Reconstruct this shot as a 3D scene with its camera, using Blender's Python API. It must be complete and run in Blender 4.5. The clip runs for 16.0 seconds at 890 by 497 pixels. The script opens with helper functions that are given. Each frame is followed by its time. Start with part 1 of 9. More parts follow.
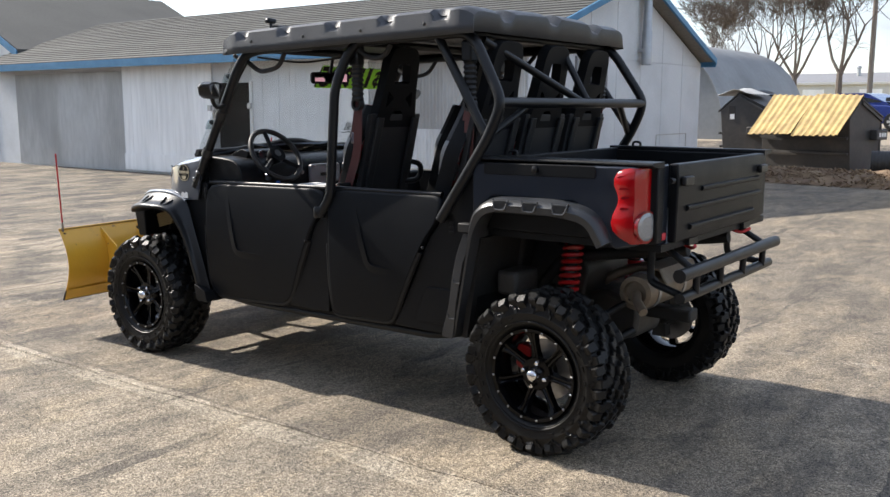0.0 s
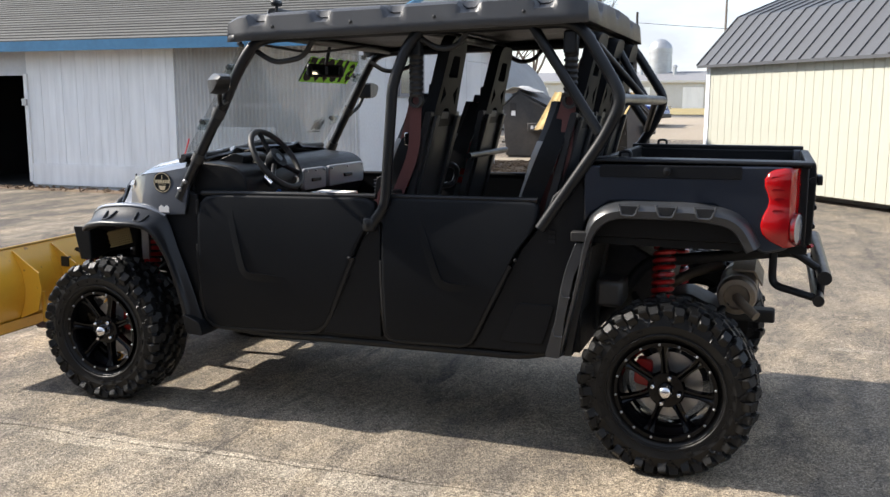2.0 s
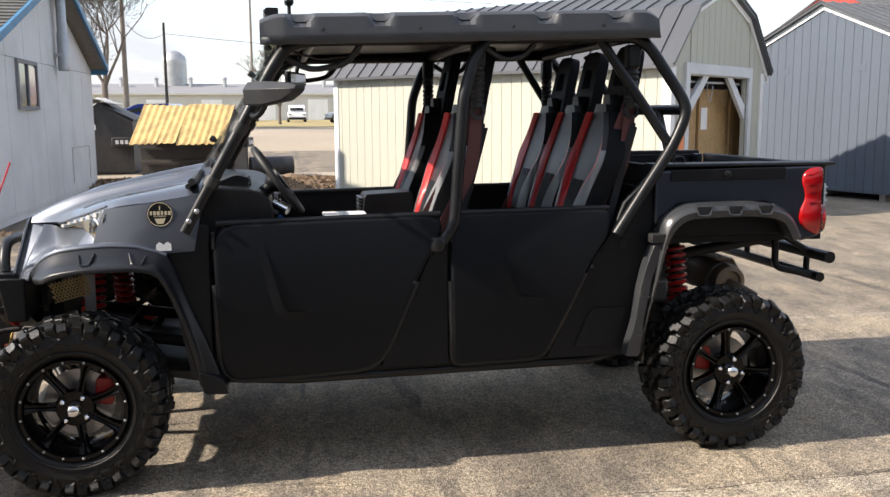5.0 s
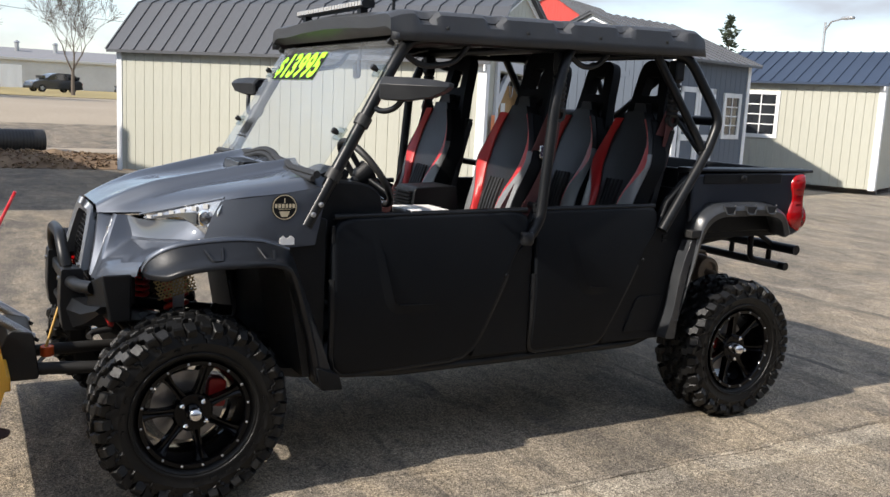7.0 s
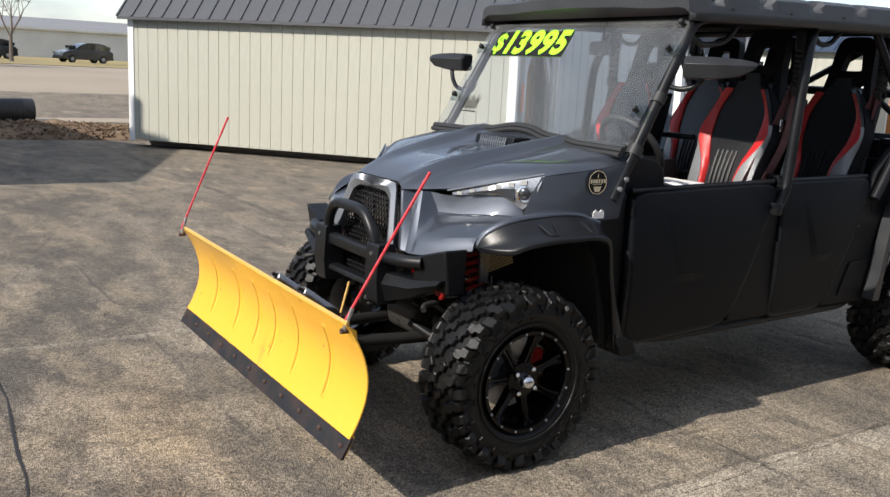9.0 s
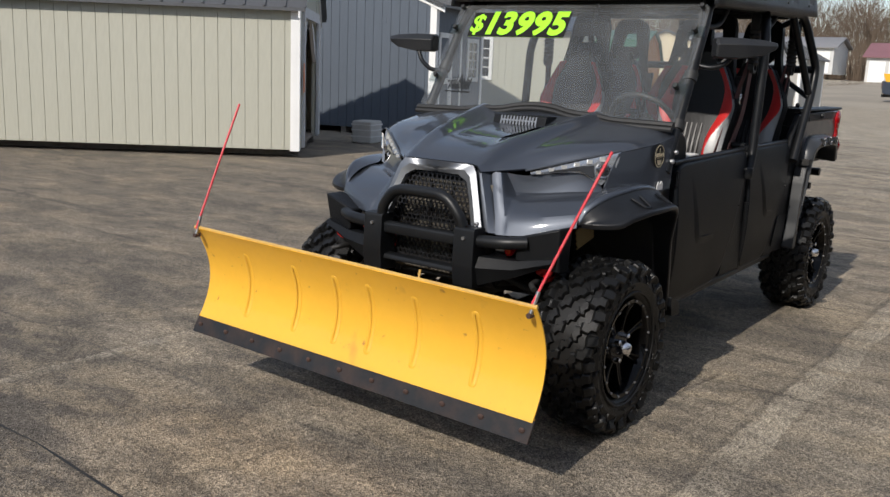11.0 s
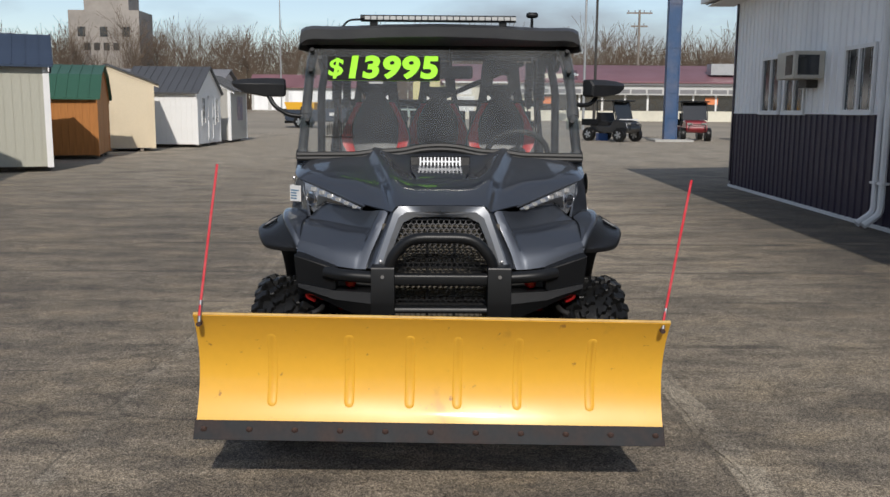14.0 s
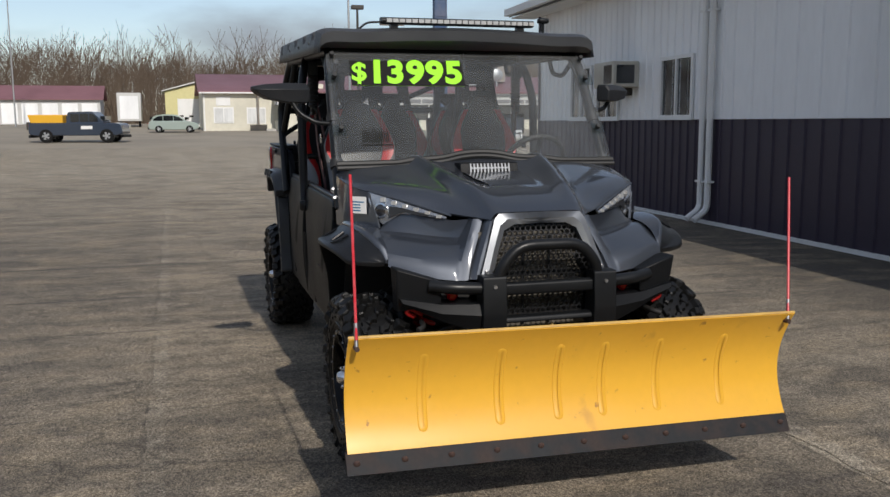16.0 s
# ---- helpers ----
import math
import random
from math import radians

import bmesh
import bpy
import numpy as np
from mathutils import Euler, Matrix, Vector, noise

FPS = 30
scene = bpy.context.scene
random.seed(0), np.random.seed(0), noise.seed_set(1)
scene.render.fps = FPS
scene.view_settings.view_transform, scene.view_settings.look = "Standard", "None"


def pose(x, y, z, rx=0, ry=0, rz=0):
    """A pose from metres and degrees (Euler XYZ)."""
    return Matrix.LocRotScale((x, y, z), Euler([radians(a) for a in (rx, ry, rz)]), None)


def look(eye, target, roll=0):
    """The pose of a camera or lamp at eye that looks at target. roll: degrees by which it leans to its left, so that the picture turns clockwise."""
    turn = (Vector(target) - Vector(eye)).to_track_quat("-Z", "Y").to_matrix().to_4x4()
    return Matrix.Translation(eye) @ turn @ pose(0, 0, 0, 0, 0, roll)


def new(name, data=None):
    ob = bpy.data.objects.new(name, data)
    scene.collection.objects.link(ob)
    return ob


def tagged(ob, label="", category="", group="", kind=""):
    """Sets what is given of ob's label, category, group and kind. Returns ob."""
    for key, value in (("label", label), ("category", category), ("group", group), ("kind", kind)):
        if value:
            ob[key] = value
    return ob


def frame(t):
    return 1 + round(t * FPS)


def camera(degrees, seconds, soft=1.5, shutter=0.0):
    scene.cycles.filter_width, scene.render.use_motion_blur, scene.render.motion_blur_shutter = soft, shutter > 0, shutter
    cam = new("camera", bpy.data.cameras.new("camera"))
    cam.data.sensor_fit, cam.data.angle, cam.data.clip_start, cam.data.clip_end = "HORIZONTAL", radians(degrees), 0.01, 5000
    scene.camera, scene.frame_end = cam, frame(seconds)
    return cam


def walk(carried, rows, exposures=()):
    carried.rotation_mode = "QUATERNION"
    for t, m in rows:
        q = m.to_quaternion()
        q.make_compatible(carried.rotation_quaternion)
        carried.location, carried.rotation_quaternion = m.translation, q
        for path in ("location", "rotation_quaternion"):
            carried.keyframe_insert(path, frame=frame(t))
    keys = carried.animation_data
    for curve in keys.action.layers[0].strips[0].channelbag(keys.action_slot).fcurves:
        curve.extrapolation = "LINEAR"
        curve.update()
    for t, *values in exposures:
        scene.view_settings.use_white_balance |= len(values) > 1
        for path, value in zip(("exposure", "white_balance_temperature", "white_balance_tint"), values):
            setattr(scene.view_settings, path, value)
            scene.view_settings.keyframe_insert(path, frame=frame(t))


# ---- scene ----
cam = camera(52.4, 16.0)
PATH = [
    (0, (-3.471, 4.168, 1.558), (-2.285, 2.588, 1.246), 0.07),
    (0.5, (-3.062, 4.333, 1.564), (-2.023, 2.653, 1.254), -0.72),
    (1, (-2.637, 4.467, 1.565), (-1.756, 2.698, 1.261), -1.03),
    (1.5, (-2.241, 4.446, 1.557), (-1.432, 2.642, 1.253), -0.28),
    (2, (-1.824, 4.53, 1.555), (-1.147, 2.675, 1.237), 0.15),
    (2.5, (-1.396, 4.553, 1.565), (-0.879, 2.65, 1.231), -0.82),
    (3, (-0.939, 4.598, 1.546), (-0.608, 2.65, 1.236), -0.69),
    (3.5, (-0.557, 4.638, 1.547), (-0.3, 2.68, 1.235), -0.24),
    (4, (-0.215, 4.608, 1.548), (-0.11, 2.638, 1.224), 0.74),
    (4.5, (0.246, 4.665, 1.56), (0.098, 2.694, 1.253), 0.25),
    (4.7, (0.391, 4.639, 1.553), (0.157, 2.675, 1.254), -0.05),
    (6.8, (2.08, 4.183, 1.577), (1.137, 2.446, 1.272), 2.5),
    (7, (2.257, 4.154, 1.591), (1.292, 2.431, 1.275), 2.9),
    (7.5, (2.632, 3.996, 1.534), (1.648, 2.286, 1.206), 3.4),
    (8, (3.031, 3.912, 1.535), (2.03, 2.213, 1.202), 3.1),
    (8.3, (3.247, 3.833, 1.553), (2.23, 2.147, 1.206), 2.6),
    (8.5, (3.367, 3.747, 1.557), (2.332, 2.075, 1.188), 2.3),
    (9, (3.651, 3.502, 1.573), (2.567, 1.866, 1.19), 2.8),
    (9.2, (3.762, 3.407, 1.56), (2.642, 1.794, 1.179), 2.5),
    (11.3, (4.962, 2.118, 1.515), (3.308, 1.063, 1.127), 2.2),
    (11.5, (5.018, 1.941, 1.528), (3.315, 0.963, 1.15), 2.0),
    (12, (5.269, 1.575, 1.531), (3.459, 0.812, 1.154), 1.7),
    (12.5, (5.381, 1.177, 1.52), (3.493, 0.625, 1.158), 0.9),
    (13, (5.472, 0.77, 1.523), (3.53, 0.414, 1.203), 0.4),
    (13.5, (5.625, 0.361, 1.52), (3.654, 0.229, 1.209), 0.8),
    (14, (5.641, -0.044, 1.514), (3.664, -0.013, 1.213), 0.4),
    (14.5, (5.698, -0.447, 1.506), (3.729, -0.288, 1.198), -0.1),
    (15, (5.581, -0.799, 1.49), (3.631, -0.491, 1.17), -0.2),
    (15.5, (5.44, -1.113, 1.487), (3.506, -0.691, 1.202), -0.4),
    (16, (5.296, -1.492, 1.488), (3.398, -0.924, 1.21), -0.3),
]
EXPOSURES = [(0.0, 0.92, 6500, 10), (2.0, 1.03, 6550, 10), (3.5, 1.13, 6850, 11), (4.5, 1.11, 6900, 12), (7.0, 0.60, 6550, 10), (7.5, 0.68, 6550, 10), (9.0, 0.46, 6500, 10), (11.5, -0.20, 6450, 10), (12.5, -0.37, 6400, 10), (16.0, -0.45, 6450, 10)]
walk(cam, [(t, look(e, g, r)) for t, e, g, r in PATH], EXPOSURES)

SUN_POWER, SKY_POWER, CLOUD = 4.40, 0.222, (1.78, 1.88, 2.12, 1)
ASPHALT_A, ASPHALT_B, ASPHALT_DARK, ASPHALT_TAN = (0.236, 0.200, 0.154), (0.330, 0.275, 0.205), (0.084, 0.074, 0.063), (0.325, 0.262, 0.180)
ASPHALT_PALE = (0.43, 0.38, 0.30)


# ---- light ----
SUN_ELEV, SUN_AZ = radians(37.0), radians(4.0)  # azimuth from +x towards +y
sun_dir = Vector((math.cos(SUN_ELEV) * math.cos(SUN_AZ), math.cos(SUN_ELEV) * math.sin(SUN_AZ), math.sin(SUN_ELEV)))
sun_data = bpy.data.lights.new("sun", "SUN")
sun_data.energy, sun_data.angle, sun_data.color = SUN_POWER, radians(0.9), (1.0, 0.93, 0.84)
sun = new("sun", sun_data)
sun.matrix_world = look(sun_dir * 60, (0, 0, 0))

world = bpy.data.worlds.new("sky")
scene.world = world
world.use_nodes = True
wt = world.node_tree
wt.nodes.clear()
sky = wt.nodes.new("ShaderNodeTexSky")
sky.sky_type, sky.sun_disc = "NISHITA", False
sky.sun_elevation, sky.sun_rotation = SUN_ELEV, radians(90) - SUN_AZ
sky.air_density, sky.dust_density, sky.ozone_density = 1.0, 0.45, 1.2
# thin broken cloud over the blue
wco = wt.nodes.new("ShaderNodeTexCoord")
wmp = wt.nodes.new("ShaderNodeMapping")
wmp.inputs["Scale"].default_value = (1.6, 1.6, 5.0)
wno = wt.nodes.new("ShaderNodeTexNoise")
wno.inputs["Scale"].default_value, wno.inputs["Detail"].default_value = 2.4, 6.0
wrp = wt.nodes.new("ShaderNodeValToRGB")
wrp.color_ramp.elements[0].position, wrp.color_ramp.elements[1].position = 0.40, 0.68
wmx = wt.nodes.new("ShaderNodeMix")
wmx.data_type = "RGBA"
wmx.inputs["B"].default_value = CLOUD
wsc = wt.nodes.new("ShaderNodeMath")
wsc.operation = "MULTIPLY_ADD"
wsc.inputs[1].default_value, wsc.inputs[2].default_value = 0.50, 0.45
wbg = wt.nodes.new("ShaderNodeBackground")
wbg.inputs["Strength"].default_value = SKY_POWER
wou = wt.nodes.new("ShaderNodeOutputWorld")
for a, b in ((wco.outputs["Generated"], wmp.inputs["Vector"]), (wmp.outputs["Vector"], wno.inputs["Vector"]), (wno.outputs["Fac"], wrp.inputs["Fac"]),
             (wrp.outputs["Color"], wsc.inputs[0]), (wsc.outputs["Value"], wmx.inputs["Factor"]), (sky.outputs["Color"], wmx.inputs["A"]),
             (wmx.outputs["Result"], wbg.inputs["Color"]), (wbg.outputs["Background"], wou.inputs["Surface"])):
    wt.links.new(a, b)


# ---- materials ----
def surf(name, color, rough=0.5, metal=0.0, grain=0.0, grain_scale=60.0, stain=0.0, stain_scale=2.0, stain_color=None, bump=0.0, bump_scale=None,
         coat=0.0, per_piece=0.0, stretch=(1, 1, 1), speck=None, spec=0.5):
    """A surface with fine grain, broad stains and relief, in object space."""
    m = bpy.data.materials.new(name)
    m.use_nodes = True
    t = m.node_tree
    bs = t.nodes["Principled BSDF"]
    bs.inputs["Roughness"].default_value, bs.inputs["Metallic"].default_value = rough, metal
    bs.inputs["Coat Weight"].default_value, bs.inputs["Coat Roughness"].default_value = coat, 0.07
    bs.inputs["Specular IOR Level"].default_value = spec
    co = t.nodes.new("ShaderNodeTexCoord")
    mp = t.nodes.new("ShaderNodeMapping")
    mp.inputs["Scale"].default_value = stretch
    t.links.new(co.outputs["Object"], mp.inputs["Vector"])
    rgb = t.nodes.new("ShaderNodeRGB")
    rgb.outputs[0].default_value = (*color, 1)
    out = rgb.outputs[0]

    def noise_node(scale, detail=5.0):
        n = t.nodes.new("ShaderNodeTexNoise")
        n.inputs["Scale"].default_value, n.inputs["Detail"].default_value = scale, detail
        t.links.new(mp.outputs["Vector"], n.inputs["Vector"])
        return n

    def mixed(fac, a, b):
        mx = t.nodes.new("ShaderNodeMix")
        mx.data_type = "RGBA"
        t.links.new(fac, mx.inputs["Factor"])
        t.links.new(a, mx.inputs["A"])
        if isinstance(b, tuple):
            mx.inputs["B"].default_value = (*b, 1)
        else:
            t.links.new(b, mx.inputs["B"])
        return mx.outputs["Result"]

    def ramp(src, lo, hi, top=1.0):
        r = t.nodes.new("ShaderNodeMapRange")
        r.inputs["From Min"].default_value, r.inputs["From Max"].default_value = lo, hi
        r.inputs["To Min"].default_value, r.inputs["To Max"].default_value = 0.0, top
        t.links.new(src, r.inputs["Value"])
        return r.outputs["Result"]

    if stain:
        sn = noise_node(stain_scale, 6.0)
        out = mixed(ramp(sn.outputs["Fac"], 0.42, 0.68, stain), out, stain_color or tuple(c * 0.45 for c in color))
        rr = t.nodes.new("ShaderNodeMapRange")
        rr.inputs["To Min"].default_value, rr.inputs["To Max"].default_value = max(rough - 0.1, 0.02), min(rough + 0.14, 1.0)
        t.links.new(sn.outputs["Fac"], rr.inputs["Value"])
        t.links.new(rr.outputs["Result"], bs.inputs["Roughness"])
    if grain:
        gn = noise_node(grain_scale, 3.0)
        out = mixed(ramp(gn.outputs["Fac"], 0.35, 0.7, grain), out, tuple(c * 0.5 for c in color))
    if speck:
        out = mixed(ramp(noise_node(26.0, 6.0).outputs["Fac"], 0.68, 0.74, 0.75), out, speck)
        out = mixed(ramp(noise_node(5.5, 8.0).outputs["Fac"], 0.66, 0.74, 0.35), out, speck)
    if per_piece:
        oi = t.nodes.new("ShaderNodeObjectInfo")
        out = mixed(ramp(oi.outputs["Random"], 0.0, 1.0, per_piece), out, tuple(c * 0.5 for c in color))
    t.links.new(out, bs.inputs["Base Color"])
    if bump:
        bn = noise_node(bump_scale or grain_scale, 4.0)
        bp = t.nodes.new("ShaderNodeBump")
        bp.inputs["Strength"].default_value, bp.inputs["Distance"].default_value = bump, 0.01
        t.links.new(bn.outputs["Fac"], bp.inputs["Height"])
        t.links.new(bp.outputs["Normal"], bs.inputs["Normal"])
    return m


def glass(name, tint=(1, 1, 1), rough=0.0, clear=0.9, dust=0.0):
    """Thin pane: mostly clear, glossy at a grazing view, with a film of dust."""
    m = bpy.data.materials.new(name)
    m.use_nodes = True
    t = m.node_tree
    t.nodes.clear()
    o = t.nodes.new("ShaderNodeOutputMaterial")
    tr = t.nodes.new("ShaderNodeBsdfTransparent")
    tr.inputs["Color"].default_value = (*(c * clear for c in tint), 1)
    gl = t.nodes.new("ShaderNodeBsdfGlossy")
    gl.inputs["Roughness"].default_value = rough
    lw = t.nodes.new("ShaderNodeLayerWeight")
    pw = t.nodes.new("ShaderNodeMath")
    pw.operation = "POWER"
    pw.inputs[1].default_value = 4.0
    fr = t.nodes.new("ShaderNodeMath")
    fr.operation = "MULTIPLY_ADD"
    fr.inputs[1].default_value, fr.inputs[2].default_value = 0.55, 0.025
    t.links.new(lw.outputs["Facing"], pw.inputs[0])
    t.links.new(pw.outputs[0], fr.inputs[0])
    df = t.nodes.new("ShaderNodeBsdfDiffuse")
    df.inputs["Color"].default_value = (0.62, 0.64, 0.65, 1)
    co = t.nodes.new("ShaderNodeTexCoord")
    no = t.nodes.new("ShaderNodeTexNoise")
    no.inputs["Scale"].default_value, no.inputs["Detail"].default_value = 3.5, 6.0
    t.links.new(co.outputs["Object"], no.inputs["Vector"])
    du = t.nodes.new("ShaderNodeMath")
    du.operation = "MULTIPLY"
    du.inputs[1].default_value = dust * 2
    t.links.new(no.outputs["Fac"], du.inputs[0])
    dm = t.nodes.new("ShaderNodeMixShader")
    t.links.new(du.outputs[0], dm.inputs[0])
    t.links.new(tr.outputs[0], dm.inputs[1])
    t.links.new(df.outputs[0], dm.inputs[2])
    mx = t.nodes.new("ShaderNodeMixShader")
    t.links.new(fr.outputs[0], mx.inputs[0])
    t.links.new(dm.outputs[0], mx.inputs[1])
    t.links.new(gl.outputs[0], mx.inputs[2])
    t.links.new(mx.outputs[0], o.inputs["Surface"])
    return m


def asphalt_material():
    m = bpy.data.materials.new("worn_asphalt")
    m.use_nodes = True
    t = m.node_tree
    bs = t.nodes["Principled BSDF"]
    bs.inputs["Roughness"].default_value = 0.9
    bs.inputs["Specular IOR Level"].default_value = 0.3
    co = t.nodes.new("ShaderNodeTexCoord")

    def mapped(scale, rot=0.0):
        mp = t.nodes.new("ShaderNodeMapping")
        mp.inputs["Scale"].default_value = scale
        mp.inputs["Rotation"].default_value = (0, 0, rot)
        t.links.new(co.outputs["Object"], mp.inputs["Vector"])
        return mp.outputs["Vector"]

    def noise_node(vec, scale, detail=6.0, rough=0.55):
        n = t.nodes.new("ShaderNodeTexNoise")
        n.inputs["Scale"].default_value, n.inputs["Detail"].default_value, n.inputs["Roughness"].default_value = scale, detail, rough
        t.links.new(vec, n.inputs["Vector"])
        return n.outputs["Fac"]

    def ramp(src, lo, hi, top=1.0):
        r = t.nodes.new("ShaderNodeMapRange")
        r.inputs["From Min"].default_value, r.inputs["From Max"].default_value = lo, hi
        r.inputs["To Min"].default_value, r.inputs["To Max"].default_value = 0.0, top
        t.links.new(src, r.inputs["Value"])
        return r.outputs["Result"]

    def mixed(fac, a, b):
        mx = t.nodes.new("ShaderNodeMix")
        mx.data_type = "RGBA"
        t.links.new(fac, mx.inputs["Factor"])
        for key, v in (("A", a), ("B", b)):
            if isinstance(v, tuple):
                mx.inputs[key].default_value = (*v, 1)
            else:
                t.links.new(v, mx.inputs[key])
        return mx.outputs["Result"]

    flat = mapped((1, 1, 1))
    streak = mapped((1.0, 0.36, 1.0), 0.06)
    base = mixed(ramp(noise_node(flat, 0.22, 5.0), 0.36, 0.66), ASPHALT_A, ASPHALT_B)
    # old sealer lies thicker towards the front of the lot
    sep = t.nodes.new("ShaderNodeSeparateXYZ")
    t.links.new(flat, sep.inputs[0])
    seal = t.nodes.new("ShaderNodeMapRange")
    for key, v in (("From Min", 0.5), ("From Max", 3.5), ("To Min", 0.28), ("To Max", 1.0)):
        seal.inputs[key].default_value = v
    t.links.new(sep.outputs["X"], seal.inputs["Value"])
    amount = t.nodes.new("ShaderNodeMath")
    amount.operation = "MULTIPLY"
    t.links.new(ramp(noise_node(streak, 1.1, 7.0, 0.66), 0.47, 0.57, 1.0), amount.inputs[0])
    t.links.new(seal.outputs["Result"], amount.inputs[1])
    base = mixed(amount.outputs[0], base, ASPHALT_DARK)
    base = mixed(ramp(noise_node(mapped((1.0, 0.50, 1.0), -0.05), 4.2, 9.0, 0.7), 0.50, 0.66, 0.62), base, ASPHALT_DARK)
    base = mixed(ramp(noise_node(mapped((1.0, 0.34, 1.0), 0.02), 2.6, 8.0, 0.68), 0.55, 0.70, 0.55), base, ASPHALT_TAN)
    base = mixed(ramp(noise_node(flat, 0.55, 8.0, 0.65), 0.52, 0.72, 0.6), base, ASPHALT_TAN)
    base = mixed(ramp(noise_node(flat, 2.3, 8.0, 0.7), 0.53, 0.70, 0.62), base, ASPHALT_DARK)
    # paving strips: a paler one beyond the seam, a darker sealed one towards the sheds
    sx = t.nodes.new("ShaderNodeSeparateXYZ")
    t.links.new(flat, sx.inputs[0])
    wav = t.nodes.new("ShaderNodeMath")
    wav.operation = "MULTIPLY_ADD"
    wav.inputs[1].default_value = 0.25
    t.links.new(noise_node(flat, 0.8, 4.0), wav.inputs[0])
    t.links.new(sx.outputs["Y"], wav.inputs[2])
    base = mixed(ramp(wav.outputs[0], 1.25, 1.40, 0.12), base, ASPHALT_PALE)
    edge = t.nodes.new("ShaderNodeMath")
    edge.operation = "COMPARE"
    edge.inputs[1].default_value, edge.inputs[2].default_value = 1.43, 0.075
    t.links.new(wav.outputs[0], edge.inputs[0])
    base = mixed(ramp(edge.outputs[0], 0.0, 1.0, 0.45), base, ASPHALT_PALE)
    line = t.nodes.new("ShaderNodeMath")
    line.operation = "COMPARE"
    line.inputs[1].default_value, line.inputs[2].default_value = 1.335, 0.014
    t.links.new(wav.outputs[0], line.inputs[0])
    base = mixed(ramp(line.outputs[0], 0.0, 1.0, 0.45), base, ASPHALT_DARK)
    base = mixed(ramp(wav.outputs[0], -1.2, -2.2, 0.38), base, ASPHALT_DARK)
    # darker from y 2.9 to 4.4 and on to the steel building
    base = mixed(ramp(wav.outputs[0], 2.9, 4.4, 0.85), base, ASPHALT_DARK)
    base = mixed(ramp(sx.outputs["X"], -4.0, -24.0, 0.72), base, ASPHALT_PALE)
    # worn pale joint along the yard, broken tar lines across it
    def wobble(axis, scale, much):
        w = t.nodes.new("ShaderNodeMath")
        w.operation = "MULTIPLY_ADD"
        w.inputs[1].default_value = much
        t.links.new(noise_node(flat, scale, 4.0), w.inputs[0])
        t.links.new(sx.outputs[axis], w.inputs[2])
        return w.outputs[0]

    def band(src, at, half, top, color, gaps):
        nonlocal base
        c = t.nodes.new("ShaderNodeMath")
        c.operation = "COMPARE"
        c.inputs[1].default_value, c.inputs[2].default_value = at, half
        t.links.new(src, c.inputs[0])
        g = t.nodes.new("ShaderNodeMath")
        g.operation = "MULTIPLY"
        t.links.new(c.outputs[0], g.inputs[0])
        t.links.new(ramp(noise_node(flat, gaps, 5.0, 0.6), 0.40, 0.58, top), g.inputs[1])
        base = mixed(g.outputs[0], base, color)

    joint = wobble("Y", 1.6, 0.10)
    band(joint, -1.57, 0.045, 0.34, ASPHALT_PALE, 5.0)
    band(joint, -1.622, 0.008, 0.55, ASPHALT_DARK, 3.0)
    across = wobble("X", 2.2, 0.12)
    for at, half in ((0.56, 0.013), (-0.02, 0.045), (-1.40, 0.014), (-2.75, 0.030), (-4.6, 0.05), (2.35, 0.012), (4.1, 0.02)):
        band(across, at, half, 0.85, ASPHALT_DARK, 0.9)
    # ragged patches of old sealer
    patch = t.nodes.new("ShaderNodeMath")
    patch.operation = "MULTIPLY"
    t.links.new(ramp(noise_node(mapped((1.0, 0.62, 1.0), 0.1), 1.5, 10.0, 0.70), 0.48, 0.58, 1.0), patch.inputs[0])
    t.links.new(seal.outputs["Result"], patch.inputs[1])
    base = mixed(patch.outputs[0], base, ASPHALT_DARK)
    base = mixed(ramp(noise_node(mapped((1.0, 0.5, 1.0), -0.2), 2.1, 10.0, 0.70), 0.50, 0.66, 0.60), base, ASPHALT_TAN)
    # scuffed tar smears lying across the lanes, over the older coats
    base = mixed(ramp(noise_node(mapped((1.0, 0.34, 1.0), 0.03), 1.9, 9.0, 0.62), 0.515, 0.585, 0.44), base, ASPHALT_DARK)
    base = mixed(ramp(noise_node(mapped((1.0, 0.55, 1.0), -0.08), 5.5, 9.0, 0.66), 0.535, 0.600, 0.40), base, ASPHALT_DARK)
    base = mixed(ramp(noise_node(mapped((1.0, 0.45, 1.0), 0.05), 3.1, 9.0, 0.64), 0.550, 0.620, 0.34), base, ASPHALT_TAN)
    # aggregate: pale and dark stones, in two sizes
    def stones(scale, lo, hi):
        v = t.nodes.new("ShaderNodeTexVoronoi")
        v.inputs["Scale"].default_value = scale
        t.links.new(flat, v.inputs["Vector"])
        c = t.nodes.new("ShaderNodeSeparateColor")
        t.links.new(v.outputs["Color"], c.inputs["Color"])
        r = t.nodes.new("ShaderNodeMapRange")
        r.inputs["To Min"].default_value, r.inputs["To Max"].default_value = lo, hi
        t.links.new(c.outputs["Red"], r.inputs["Value"])
        return v, r.outputs["Result"]

    def times(a, b):
        mx = t.nodes.new("ShaderNodeMix")
        mx.data_type, mx.blend_type, mx.clamp_result = "RGBA", "MULTIPLY", False
        mx.inputs["Factor"].default_value = 1.0
        t.links.new(a, mx.inputs["A"])
        t.links.new(b, mx.inputs["B"])
        return mx.outputs["Result"]

    vo, coarse = stones(165.0, 0.36, 1.64)
    base = times(base, coarse)
    base = times(base, stones(75.0, 0.80, 1.20)[1])
